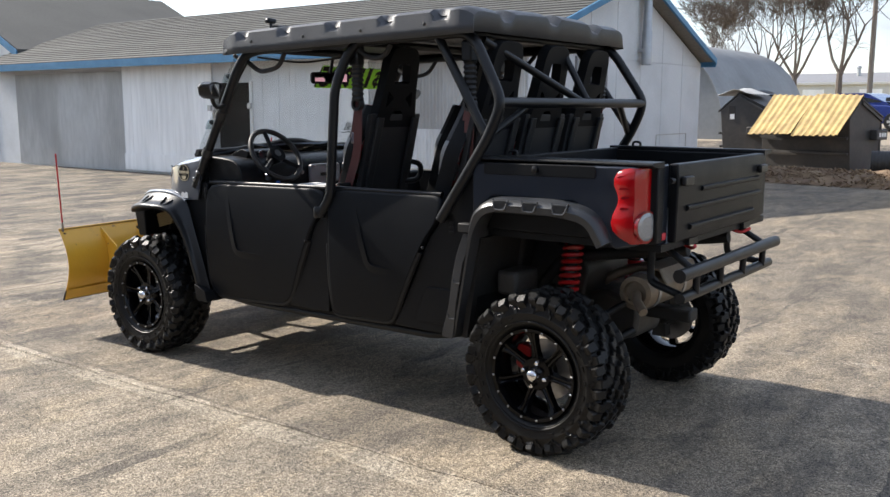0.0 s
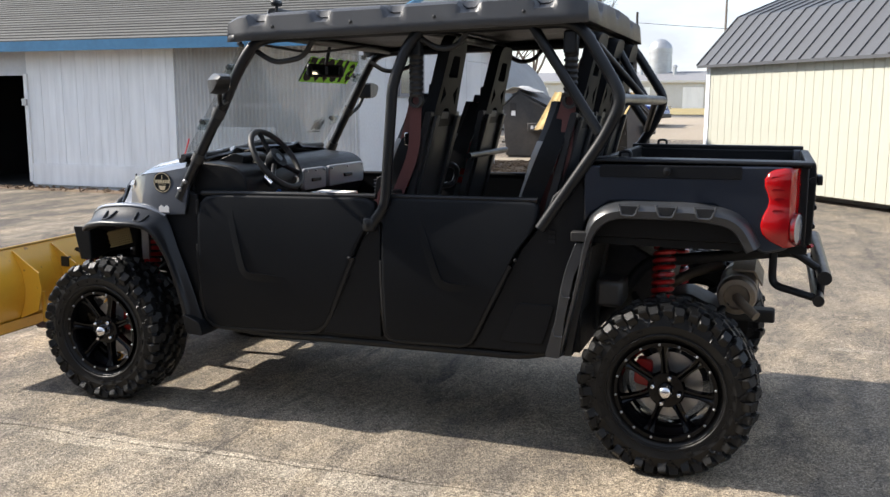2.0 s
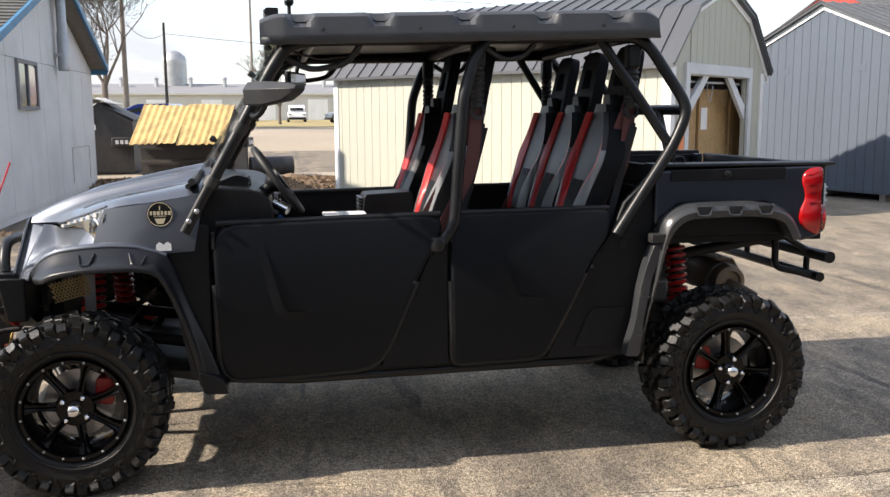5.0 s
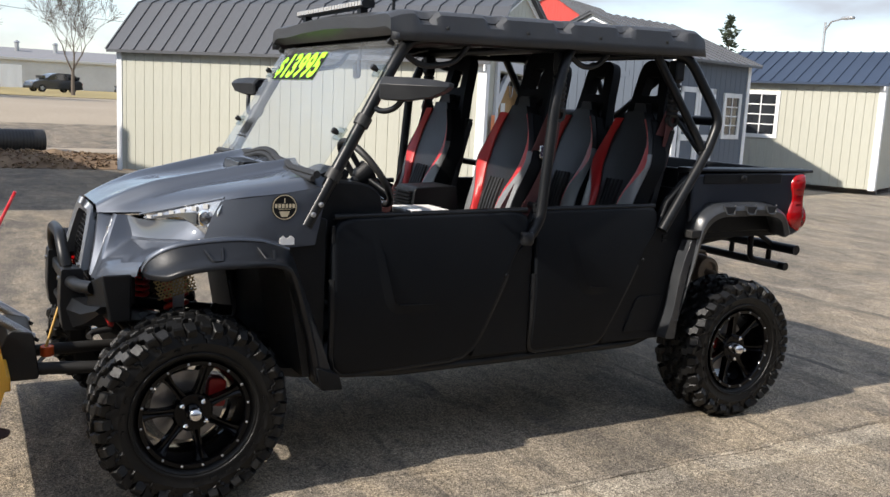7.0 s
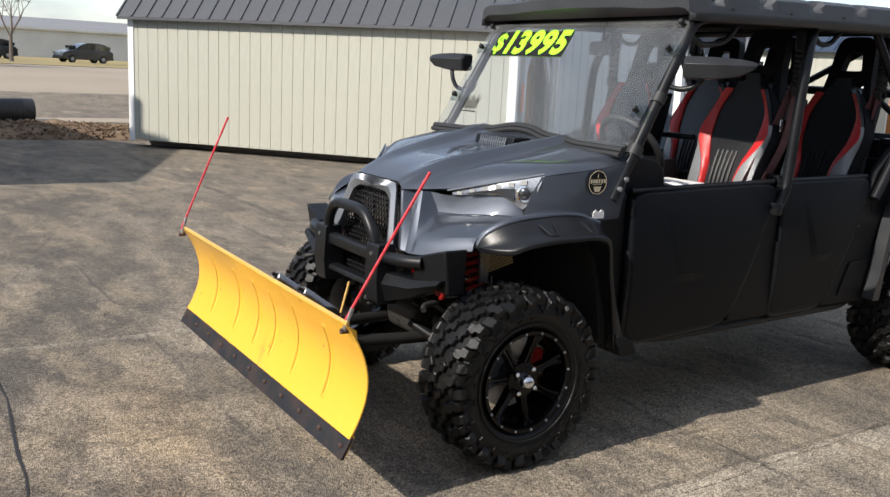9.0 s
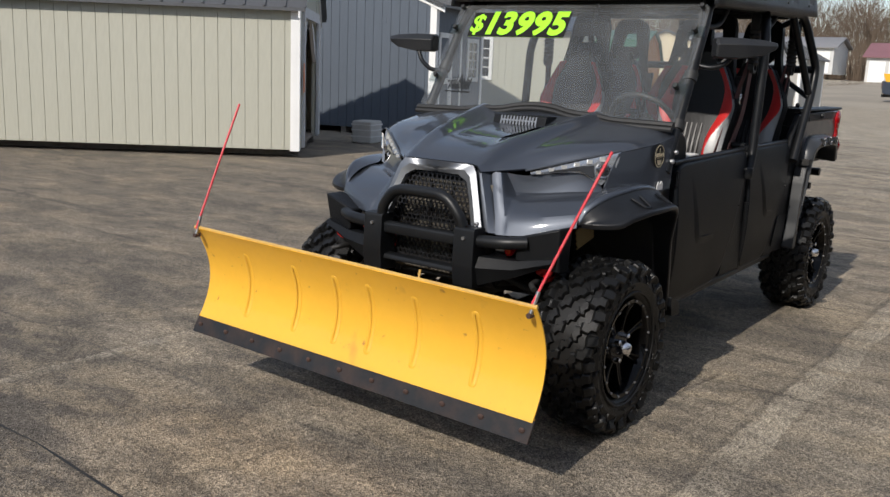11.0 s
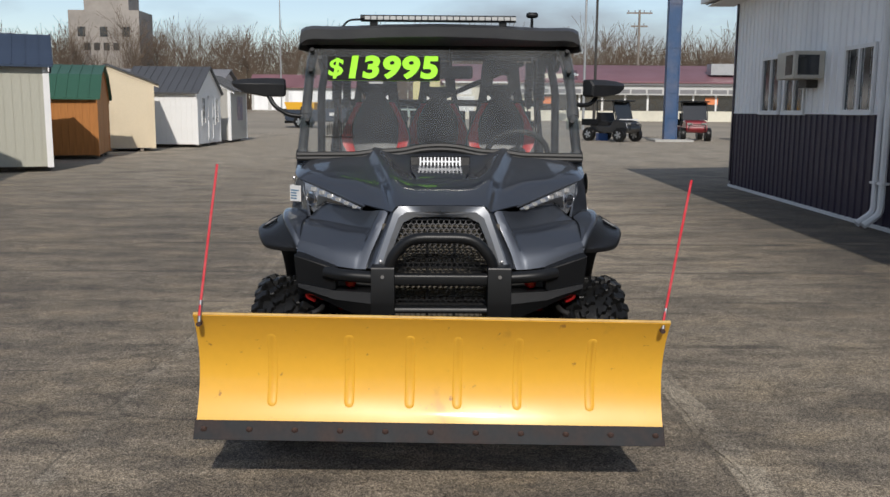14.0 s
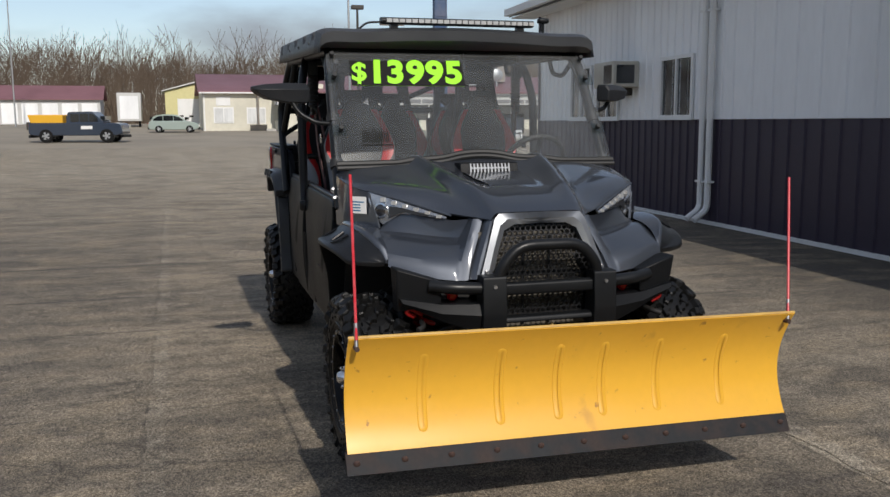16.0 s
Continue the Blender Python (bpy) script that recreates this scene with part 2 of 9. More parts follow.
    base = times(base, stones(380.0, 0.55, 1.45)[1])
    # fine cracks
    vc = t.nodes.new("ShaderNodeTexVoronoi")
    vc.feature = "DISTANCE_TO_EDGE"
    vc.inputs["Scale"].default_value = 0.33
    wob = t.nodes.new("ShaderNodeTexNoise")
    wob.inputs["Scale"].default_value, wob.inputs["Detail"].default_value = 1.4, 5.0
    t.links.new(flat, wob.inputs["Vector"])
    add = t.nodes.new("ShaderNodeVectorMath")
    add.operation = "MULTIPLY_ADD"
    add.inputs[1].default_value = (1.3, 1.3, 0)
    t.links.new(wob.outputs["Color"], add.inputs[0])
    t.links.new(flat, add.inputs[2])
    t.links.new(add.outputs[0], vc.inputs["Vector"])
    crk = ramp(vc.outputs["Distance"], 0.005, 0.0, 0.45)
    some = t.nodes.new("ShaderNodeMath")
    some.operation = "MULTIPLY"
    t.links.new(crk, some.inputs[0])
    t.links.new(ramp(noise_node(flat, 0.31, 2.0), 0.48, 0.56), some.inputs[1])
    base = mixed(some.outputs[0], base, (0.025, 0.023, 0.02))
    t.links.new(base, bs.inputs["Base Color"])
    bp = t.nodes.new("ShaderNodeBump")
    bp.inputs["Strength"].default_value, bp.inputs["Distance"].default_value = 0.5, 0.006
    t.links.new(vo.outputs["Distance"], bp.inputs["Height"])
    t.links.new(bp.outputs["Normal"], bs.inputs["Normal"])
    return m


ASPHALT = asphalt_material()
M = {
    "dirt": surf("dirt_lot", (0.36, 0.30, 0.225), 0.95, grain=0.5, grain_scale=14, stain=0.6, stain_scale=0.12, stain_color=(0.24, 0.20, 0.15), bump=0.4),
    "road": surf("pale_road", (0.33, 0.288, 0.225), 0.92, grain=0.4, grain_scale=20, stain=0.5, stain_scale=0.2, stain_color=(0.19, 0.17, 0.145)),
    "deadgrass": surf("dead_grass", (0.36, 0.28, 0.12), 0.95, grain=0.6, grain_scale=9, stain=0.6, stain_scale=0.3, stain_color=(0.22, 0.19, 0.08), bump=0.6),
    "mulch": surf("mulch", (0.17, 0.112, 0.07), 0.95, grain=0.7, grain_scale=40, stain=0.6, stain_scale=3, stain_color=(0.36, 0.26, 0.16)),
    "snow": surf("old_snow", (0.85, 0.86, 0.88), 0.7, grain=0.2, grain_scale=30, bump=0.3),
    "white_board": surf("weathered_white_board", (0.90, 0.90, 0.89), 0.75, grain=0.25, grain_scale=9, stain=0.2, stain_scale=1.3, stain_color=(0.5, 0.49, 0.46), stretch=(1, 1, 0.12), bump=0.15),
    "grey_tin": surf("stained_grey_tin", (0.54, 0.54, 0.53), 0.6, 0.15, grain=0.3, grain_scale=8, stain=0.7, stain_scale=0.8, stain_color=(0.28, 0.27, 0.25), stretch=(1, 1, 0.3)),
    "pale_tin": surf("pale_tin", (0.72, 0.73, 0.73), 0.55, 0.2, grain=0.25, grain_scale=8, stain=0.4, stain_scale=0.9, stain_color=(0.36, 0.36, 0.35), stretch=(1, 1, 0.3)),
    "grey_board": surf("grey_wall_board", (0.62, 0.63, 0.64), 0.8, grain=0.15, grain_scale=25, stain=0.25, stain_scale=0.9, bump=0.1),
    "shingle": surf("asphalt_shingle", (0.115, 0.111, 0.10), 0.92, grain=0.5, grain_scale=22, stain=0.5, stain_scale=0.7, stain_color=(0.085, 0.085, 0.08), per_piece=0.5, bump=0.4),
    "blue_trim": surf("blue_trim", (0.05, 0.19, 0.34), 0.55, grain=0.25, grain_scale=12, stain=0.3, stain_scale=2),
    "blue_pole": surf("faded_blue_steel", (0.035, 0.085, 0.19), 0.5, grain=0.25, grain_scale=8, stain=0.3, stain_scale=1.2, stain_color=(0.25, 0.2, 0.17)),
    "cream": surf("cream_siding", (0.43, 0.425, 0.355), 0.6, grain=0.12, grain_scale=30, stain=0.2, stain_scale=0.7, stain_color=(0.54, 0.52, 0.43), stretch=(1, 1, 0.2), bump=0.08),
    "beige": surf("beige_siding", (0.70, 0.60, 0.43), 0.65, grain=0.12, grain_scale=30, stain=0.2, stain_scale=0.7),
    "navy": surf("slate_blue_siding", (0.085, 0.105, 0.135), 0.6, grain=0.15, grain_scale=30, stain=0.2, stain_scale=0.8, stretch=(1, 1, 0.2), bump=0.06),
    "orange": surf("orange_stained_wood", (0.44, 0.17, 0.035), 0.6, grain=0.4, grain_scale=14, stain=0.3, stain_scale=1.5, stretch=(1, 1, 0.15), bump=0.1),
    "plainwhite": surf("white_paint", (0.80, 0.80, 0.79), 0.5, grain=0.06, grain_scale=30, stain=0.12, stain_scale=1.5),
    "shedgrey": surf("warm_grey_siding", (0.40, 0.39, 0.36), 0.65, grain=0.15, grain_scale=30, stain=0.2, stain_scale=0.8),
    "dark_metal_roof": surf("charcoal_metal_roof", (0.105, 0.108, 0.115), 0.42, 0.35, grain=0.15, grain_scale=12, stain=0.25, stain_scale=0.5),
    "blue_metal_roof": surf("dark_blue_metal_roof", (0.04, 0.06, 0.10), 0.4, 0.3, grain=0.15, grain_scale=12, stain=0.2, stain_scale=0.5),
    "green_metal_roof": surf("green_metal_roof", (0.045, 0.13, 0.085), 0.4, 0.3, grain=0.15, grain_scale=12, stain=0.2, stain_scale=0.5),
    "red_roof": surf("maroon_metal_roof", (0.24, 0.115, 0.13), 0.5, 0.1, grain=0.15, grain_scale=5, stain=0.3, stain_scale=0.3),
    "barn_red": surf("barn_red", (0.50, 0.04, 0.03), 0.6, grain=0.15, grain_scale=12),
    "osb": surf("strand_board", (0.46, 0.29, 0.13), 0.75, grain=0.6, grain_scale=28, stain=0.4, stain_scale=6, stain_color=(0.32, 0.19, 0.08)),
    # near-black for rooms and openings: their shade is put into the colour
    "interior_shade": surf("shaded_interior_black", (0.03, 0.028, 0.026), 0.9, grain=0.2),
    "purple": surf("aubergine_steel_siding", (0.030, 0.021, 0.042), 0.5, 0.1, grain=0.2, grain_scale=10, stain=0.3, stain_scale=0.8, stain_color=(0.040, 0.031, 0.050)),
    "pale_steel": surf("pale_grey_steel_siding", (0.90, 0.91, 0.92), 0.45, 0.0, grain=0.08, grain_scale=12, stain=0.2, stain_scale=0.8, stretch=(1, 1, 0.25)),
    "concrete": surf("concrete", (0.50, 0.49, 0.46), 0.9, grain=0.3, grain_scale=40, stain=0.4, stain_scale=2, bump=0.2),
    "window_dark": surf("dark_window_glass", (0.02, 0.022, 0.025), 0.06, spec=0.8, stain=0.3, stain_scale=2, stain_color=(0.07, 0.075, 0.08)),
    "ac_beige": surf("beige_appliance_plastic", (0.55, 0.52, 0.45), 0.55, grain=0.1, stain=0.4, stain_scale=3, stain_color=(0.32, 0.29, 0.24)),
    "dumpster": surf("black_dumpster_steel", (0.045, 0.042, 0.040), 0.55, 0.2, grain=0.3, grain_scale=12, stain=0.5, stain_scale=1.8, stain_color=(0.10, 0.085, 0.07)),
    "yellow_lid": surf("dirty_yellow_plastic", (0.52, 0.37, 0.14), 0.7, grain=0.4, grain_scale=9, stain=0.7, stain_scale=3.2, stain_color=(0.25, 0.16, 0.075)),
    "black_pipe": surf("black_corrugated_pipe", (0.02, 0.02, 0.021), 0.5, grain=0.2),
    "galv": surf("galvanised_steel", (0.46, 0.47, 0.48), 0.45, 0.7, grain=0.2, grain_scale=10, stain=0.3, stain_scale=0.8),
    "quonset": surf("dull_ribbed_steel", (0.27, 0.275, 0.275), 0.6, 0.3, grain=0.2, grain_scale=6, stain=0.4, stain_scale=0.4),
    "bark": surf("grey_bark", (0.145, 0.12, 0.10), 0.95, grain=0.5, grain_scale=18, bump=0.4),
    "pine": surf("pine_needles", (0.045, 0.062, 0.038), 0.9, grain=0.5, grain_scale=2.0),
    "far_twigs": surf("far_brown_twigs", (0.135, 0.10, 0.072), 0.95, grain=0.4, grain_scale=1.0),
    "far_cream": surf("far_cream_wall", (0.70, 0.67, 0.56), 0.75, grain=0.12, grain_scale=3, stain=0.25, stain_scale=0.4),
    "far_yellow": surf("far_yellow_wall", (0.64, 0.59, 0.30), 0.75, grain=0.12, grain_scale=3),
    "far_white": surf("far_white_wall", (0.58, 0.58, 0.57), 0.75, grain=0.1, grain_scale=3, stain=0.2, stain_scale=0.4),
    "far_grey": surf("far_grey_roof", (0.22, 0.22, 0.23), 0.8, grain=0.2, grain_scale=3),
    "mill": surf("mill_wall", (0.36, 0.33, 0.30), 0.8, grain=0.2, grain_scale=2, stain=0.4, stain_scale=0.3),
    "wood_pole": surf("weathered_pole_wood", (0.25, 0.22, 0.19), 0.9, grain=0.4, grain_scale=16, stretch=(1, 1, 0.1)),
    "car_blue": surf("blue_car_paint", (0.010, 0.025, 0.16), 0.25, 0.4, coat=1.0),
    "car_dark": surf("dark_car_paint", (0.02, 0.022, 0.026), 0.3, 0.3, coat=1.0),
    "car_slate": surf("slate_blue_car_paint", (0.035, 0.05, 0.08), 0.3, 0.4, coat=1.0),
    "car_sage": surf("silver_green_car_paint", (0.40, 0.47, 0.43), 0.3, 0.4, coat=1.0),
    "car_white": surf("white_car_paint", (0.75, 0.75, 0.75), 0.3, coat=1.0),
    "car_red": surf("dark_red_paint", (0.22, 0.012, 0.02), 0.35, coat=1.0),
    "car_glass": surf("car_window", (0.012, 0.014, 0.016), 0.05, spec=0.9),
    "plow_yellow_far": surf("salt_spreader_yellow", (0.75, 0.40, 0.02), 0.5, grain=0.1),
    "tyre": surf("black_rubber", (0.0060, 0.0061, 0.0063), 0.40, grain=0.3, grain_scale=45, stain=0.55, stain_scale=9, stain_color=(0.013, 0.0127, 0.0123), bump=0.25, bump_scale=180, spec=0.30),
    "rim_black": surf("gloss_black_alloy", (0.0025, 0.0025, 0.003), 0.10, 0.0, coat=0.0, spec=0.20),
    "chrome": surf("chrome", (0.75, 0.75, 0.76), 0.12, 1.0),
    "steel": surf("worn_steel", (0.42, 0.42, 0.43), 0.4, 0.9, grain=0.3, grain_scale=40),
    "paint": surf("gunmetal_metallic_paint", (0.084, 0.094, 0.114), 0.50, 0.86, coat=1.0, grain=0.16, grain_scale=700, stain=0.12, stain_scale=4, stain_color=(0.10, 0.112, 0.135)),
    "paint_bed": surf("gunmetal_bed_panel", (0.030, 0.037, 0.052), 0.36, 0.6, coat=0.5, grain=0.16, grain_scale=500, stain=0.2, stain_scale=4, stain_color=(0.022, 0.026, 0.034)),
    "silver": surf("brushed_silver_paint", (0.25, 0.262, 0.28), 0.44, 0.8, coat=0.5, grain=0.1, grain_scale=400),
    "plastic": surf("black_moulded_plastic", (0.0066, 0.0074, 0.0088), 0.42, grain=0.2, grain_scale=250, stain=0.35, stain_scale=5, stain_color=(0.010, 0.0105, 0.0115), bump=0.12, bump_scale=500, spec=0.20),
    "flare": surf("charcoal_flare_plastic", (0.0085, 0.0092, 0.011), 0.33, grain=0.15, grain_scale=260, stain=0.3, stain_scale=6, stain_color=(0.016, 0.017, 0.019), bump=0.06, bump_scale=500, spec=0.36),
    # rear flares, same plastic: dust and sun glare put into a lighter colour
    "flare_lit_dusty": surf("lit_dusty_flare_plastic", (0.030, 0.032, 0.035), 0.31, grain=0.15, grain_scale=260, stain=0.4, stain_scale=6, stain_color=(0.052, 0.053, 0.054), bump=0.06, bump_scale=500, spec=0.6),
    "plastic_dusty": surf("dusty_black_plastic", (0.016, 0.017, 0.019), 0.42, grain=0.2, grain_scale=250, stain=0.4, stain_scale=9, stain_color=(0.030, 0.030, 0.031), bump=0.1, bump_scale=500, spec=0.35),
    "lamp_pale": surf("pale_lamp_lens", (0.30, 0.31, 0.32), 0.15, 0.2, coat=0.6, grain=0.5, grain_scale=120),
    "roof_plastic": surf("textured_charcoal_roof_plastic", (0.036, 0.038, 0.042), 0.44, grain=0.2, grain_scale=260, stain=0.4, stain_scale=4, stain_color=(0.062, 0.064, 0.067), bump=0.15, bump_scale=420, spec=0.55),
    "door": surf("satin_black_door_skin", (0.0066, 0.0078, 0.0098), 0.40, grain=0.2, grain_scale=220, stain=0.5, stain_scale=2.2, stain_color=(0.0098, 0.0112, 0.0132), bump=0.05, bump_scale=300, spec=0.14),
    "cage": surf("black_powder_coat", (0.0080, 0.0088, 0.0102), 0.36, grain=0.2, grain_scale=300, stain=0.3, stain_scale=6, stain_color=(0.015, 0.016, 0.017), spec=0.32),
    "under": surf("dusty_chassis_black", (0.013, 0.0127, 0.0125), 0.6, grain=0.3, grain_scale=40, stain=0.5, stain_scale=5, stain_color=(0.028, 0.025, 0.022)),
    "cast": surf("cast_alloy", (0.075, 0.072, 0.068), 0.5, 0.6, grain=0.3, grain_scale=40, stain=0.4, stain_scale=8),
    "muffler": surf("heat_stained_steel", (0.30, 0.25, 0.19), 0.5, 0.5, grain=0.3, grain_scale=30, stain=0.6, stain_scale=7, stain_color=(0.20, 0.13, 0.08)),
    "spring_red": surf("red_spring_enamel", (0.48, 0.012, 0.014), 0.32, grain=0.1, coat=0.4),
    "caliper_red": surf("red_caliper_paint", (0.38, 0.012, 0.012), 0.4, grain=0.2),
    "plow": surf("plow_yellow_enamel", (0.80, 0.435, 0.040), 0.34, grain=0.06, grain_scale=30, stain=0.16, stain_scale=3.5, stain_color=(0.66, 0.33, 0.03), coat=0.35, bump=0.03, bump_scale=6, speck=(0.30, 0.13, 0.04)),
    "plow_edge": surf("cream_edge_paint", (0.62, 0.39, 0.10), 0.5, grain=0.2, stain=0.45, stain_scale=9, stain_color=(0.42, 0.22, 0.08)),
    "wear_steel": surf("scuffed_wear_bar", (0.015, 0.017, 0.021), 0.6, 0.0, spec=0.25, grain=0.3, grain_scale=60, stain=0.35, stain_scale=9, stain_color=(0.09, 0.05, 0.035)),
    "rust": surf("rusty_bolt", (0.060, 0.034, 0.028), 0.8, grain=0.4, grain_scale=80),
    "flag_red": surf("red_marker_rod", (0.62, 0.02, 0.035), 0.4, grain=0.2, grain_scale=90, stain=0.2, stain_scale=30, stain_color=(0.75, 0.3, 0.3)),
    "hook_orange": surf("orange_hook_stop", (0.9, 0.13, 0.02), 0.5),
    "vinyl_black": surf("black_seat_vinyl", (0.011, 0.011, 0.012), 0.36, grain=0.15, grain_scale=160, stain=0.3, stain_scale=7, stain_color=(0.017, 0.017, 0.0175), bump=0.12, bump_scale=120, spec=0.38),
    "vinyl_red": surf("red_seat_vinyl", (0.50, 0.020, 0.020), 0.40, grain=0.1, grain_scale=140, bump=0.1, bump_scale=120),
    "vinyl_grey": surf("grey_seat_vinyl", (0.185, 0.190, 0.195), 0.30, grain=0.1, grain_scale=140, bump=0.1, bump_scale=120, spec=0.7),
    "belt": surf("maroon_seat_belt", (0.095, 0.030, 0.030), 0.6, grain=0.3, grain_scale=300),
    "belt_black": surf("black_webbing", (0.013, 0.013, 0.013), 0.7, grain=0.3, grain_scale=300),
    "tail_dark": surf("dark_red_reflector", (0.20, 0.003, 0.005), 0.15, coat=1.0),
    "seat_shell": surf("grey_black_seat_shell", (0.0085, 0.009, 0.010), 0.50, grain=0.2, grain_scale=200, stain=0.3, stain_scale=6, stain_color=(0.013, 0.0135, 0.0145), spec=0.08),
    # back shells: lighter than seat_shell, sky reflection put into the colour
    "seat_back": surf("sky_sheen_seat_back", (0.020, 0.021, 0.023), 0.42, grain=0.2, grain_scale=200, stain=0.35, stain_scale=5, stain_color=(0.034, 0.035, 0.037), spec=0.30),
    "tail_red": surf("red_lamp_lens", (0.33, 0.003, 0.005), 0.14, coat=0.25, spec=0.5, stain=0.35, stain_scale=9, stain_color=(0.30, 0.003, 0.004)),
    # the lens's many reflections are put into the colour as mottled grey
    "lamp_clear": surf("clear_lamp_lens", (0.45, 0.46, 0.47), 0.16, 0.75, coat=1.0, stain=0.35, stain_scale=55, stain_color=(0.07, 0.07, 0.075)),
    "lamp_bezel": surf("lamp_inner_bezel", (0.06, 0.062, 0.066), 0.25, 0.5, coat=0.8),
    "lamp_dark": surf("lamp_projector", (0.02, 0.02, 0.022), 0.05, coat=1.0),
    "led": surf("led_strip_lens", (0.55, 0.55, 0.54), 0.2, 0.3),
    "decal_black": surf("black_decal", (0.012, 0.012, 0.011), 0.6, spec=0.15),
    "decal_cream": surf("cream_decal_ink", (0.62, 0.53, 0.36), 0.5),
    "price_green": surf("fluorescent_green_sticker", (0.36, 0.95, 0.02), 0.5),
    "paper": surf("white_paper_tag", (0.80, 0.79, 0.77), 0.6, grain=0.1),
    "mesh_metal": surf("hex_mesh_metal", (0.028, 0.028, 0.03), 0.4, 0.5),
    "mesh_gold": surf("gold_vent_mesh", (0.34, 0.26, 0.12), 0.4, 0.6),
    "radiator": surf("radiator_fins", (0.16, 0.145, 0.12), 0.6, 0.5, grain=0.4, grain_scale=90),
    "dash_grey": surf("grey_dash_panel", (0.27, 0.28, 0.30), 0.4, 0.2, grain=0.15, grain_scale=200),
    "rubber": surf("weather_seal_rubber", (0.018, 0.018, 0.018), 0.55, grain=0.2),
    "mirror": surf("mirror_glass", (0.85, 0.85, 0.86), 0.02, 1.0),
    "screen_glass": glass("windscreen_polycarbonate", (0.95, 0.965, 0.965), 0.02, 0.95, 0.045),
    "window_glass": glass("window_pane", (0.9, 0.95, 0.95), 0.0, 0.85),
    "poster": surf("faded_poster", (0.22, 0.20, 0.26), 0.6, grain=0.5, grain_scale=5, stain=0.6, stain_scale=2.0, stain_color=(0.50, 0.36, 0.30)),
    "orange_tag": surf("orange_notice", (0.75, 0.25, 0.10), 0.7, grain=0.1),
    "blue_plastic": surf("blue_plastic_box", (0.03, 0.12, 0.45), 0.5, grain=0.1),
}


# ---- mesh helpers ----
def part(name, bm, material, parent=None, label="", smooth=True, bevel=0.0, angle=40.0, matrix=None):
    """Links a bmesh as one mesh object, under a thing or a part."""
    bmesh.ops.remove_doubles(bm, verts=bm.verts, dist=1e-5)
    bmesh.ops.recalc_face_normals(bm, faces=bm.faces)
    me = bpy.data.meshes.new(name)
    bm.to_mesh(me)
    bm.free()
    me.materials.append(material)
    ob = new(name, me)
    if smooth:
        me.shade_smooth()
        me.set_sharp_from_angle(angle=radians(angle))
    if bevel:
        mod = ob.modifiers.new("edges", "BEVEL")
        mod.width, mod.segments, mod.limit_method, mod.angle_limit = bevel, 2, "ANGLE", radians(35)
        mod.harden_normals = False
    if parent is not None:
        ob.parent = parent
    if matrix is not None:
        ob.matrix_basis = matrix
    if label:
        ob["label"] = label
    return ob


def empty(name, matrix=None, parent=None):
    ob = new(name)
    ob.empty_display_size = 0.1
    if parent is not None:
        ob.parent = parent
    if matrix is not None:
        ob.matrix_basis = matrix
    return ob


def B():
    return bmesh.new()


def add_box(bm, lo, hi, m=None):
    vs = [bm.verts.new((x, y, z)) for x in (lo[0], hi[0]) for y in (lo[1], hi[1]) for z in (lo[2], hi[2])]
    for f in ((0, 1, 3, 2), (4, 6, 7, 5), (0, 4, 5, 1), (2, 3, 7, 6), (0, 2, 6, 4), (1, 5, 7, 3)):
        bm.faces.new([vs[i] for i in f])
    if m is not None:
        bmesh.ops.transform(bm, matrix=m, verts=vs)
    return vs


def box(lo, hi, m=None):
    bm = B()
    add_box(bm, lo, hi, m)
    return bm


def add_ring_tube(bm, pts, r, sides=10, closed=False, radii=None, cap=True):
    """A tube along a row of points."""
    pts = [Vector(p) for p in pts]
    n = len(pts)
    rings, side = [], None
    for i, p in enumerate(pts):
        a = pts[(i - 1) % n] if (i or closed) else p
        b = pts[(i + 1) % n] if (i < n - 1 or closed) else p
        d = (b - a).normalized()
        if side is None:
            side = d.orthogonal().normalized()
        side = (side - d * side.dot(d)).normalized()
        up = d.cross(side)
        rr = radii[i] if radii else r
        rings.append([bm.verts.new(p + (side * math.cos(k * math.tau / sides) + up * math.sin(k * math.tau / sides)) * rr) for k in range(sides)])
    for i in range(n if closed else n - 1):
        a, b = rings[i], rings[(i + 1) % n]
        for k in range(sides):
            bm.faces.new((a[k], a[(k + 1) % sides], b[(k + 1) % sides], b[k]))
    if cap and not closed:
        bm.faces.new(rings[0][::-1])
        bm.faces.new(rings[-1])


def bent(pts, r=0.06, steps=4):
    """Rounds the corners of a row of points."""
    pts = [Vector(p) for p in pts]
    out = [pts[0]]
    for a, p, b in zip(pts, pts[1:], pts[2:]):
        da, db = (a - p), (b - p)
        ra, rb = min(r, da.length * 0.45), min(r, db.length * 0.45)
        s, e = p + da.normalized() * ra, p + db.normalized() * rb
        for k in range(steps + 1):
            t = k / steps
            out.append(s * (1 - t) ** 2 + p * 2 * t * (1 - t) + e * t * t)
    out.append(pts[-1])
    return out


def tube(pts, r, bend=0.06, sides=10):
    bm = B()
    add_ring_tube(bm, bent(pts, bend) if len(pts) > 2 else pts, r, sides)
    return bm


def add_prism(bm, outline, lo, hi, axis="y"):
    """Extrudes a closed outline of (a, b) along an axis: y takes (x, z), x takes (y, z), z takes (x, y)."""
    def at(p, v):
        a, b = p
        return {"y": (a, v, b), "x": (v, a, b), "z": (a, b, v)}[axis]
    v0 = [bm.verts.new(at(p, lo)) for p in outline]
    v1 = [bm.verts.new(at(p, hi)) for p in outline]
    n = len(outline)
    for i in range(n):
        bm.faces.new((v0[i], v0[(i + 1) % n], v1[(i + 1) % n], v1[i]))
    bm.faces.new(v0[::-1])
    bm.faces.new(v1)
    return v0 + v1


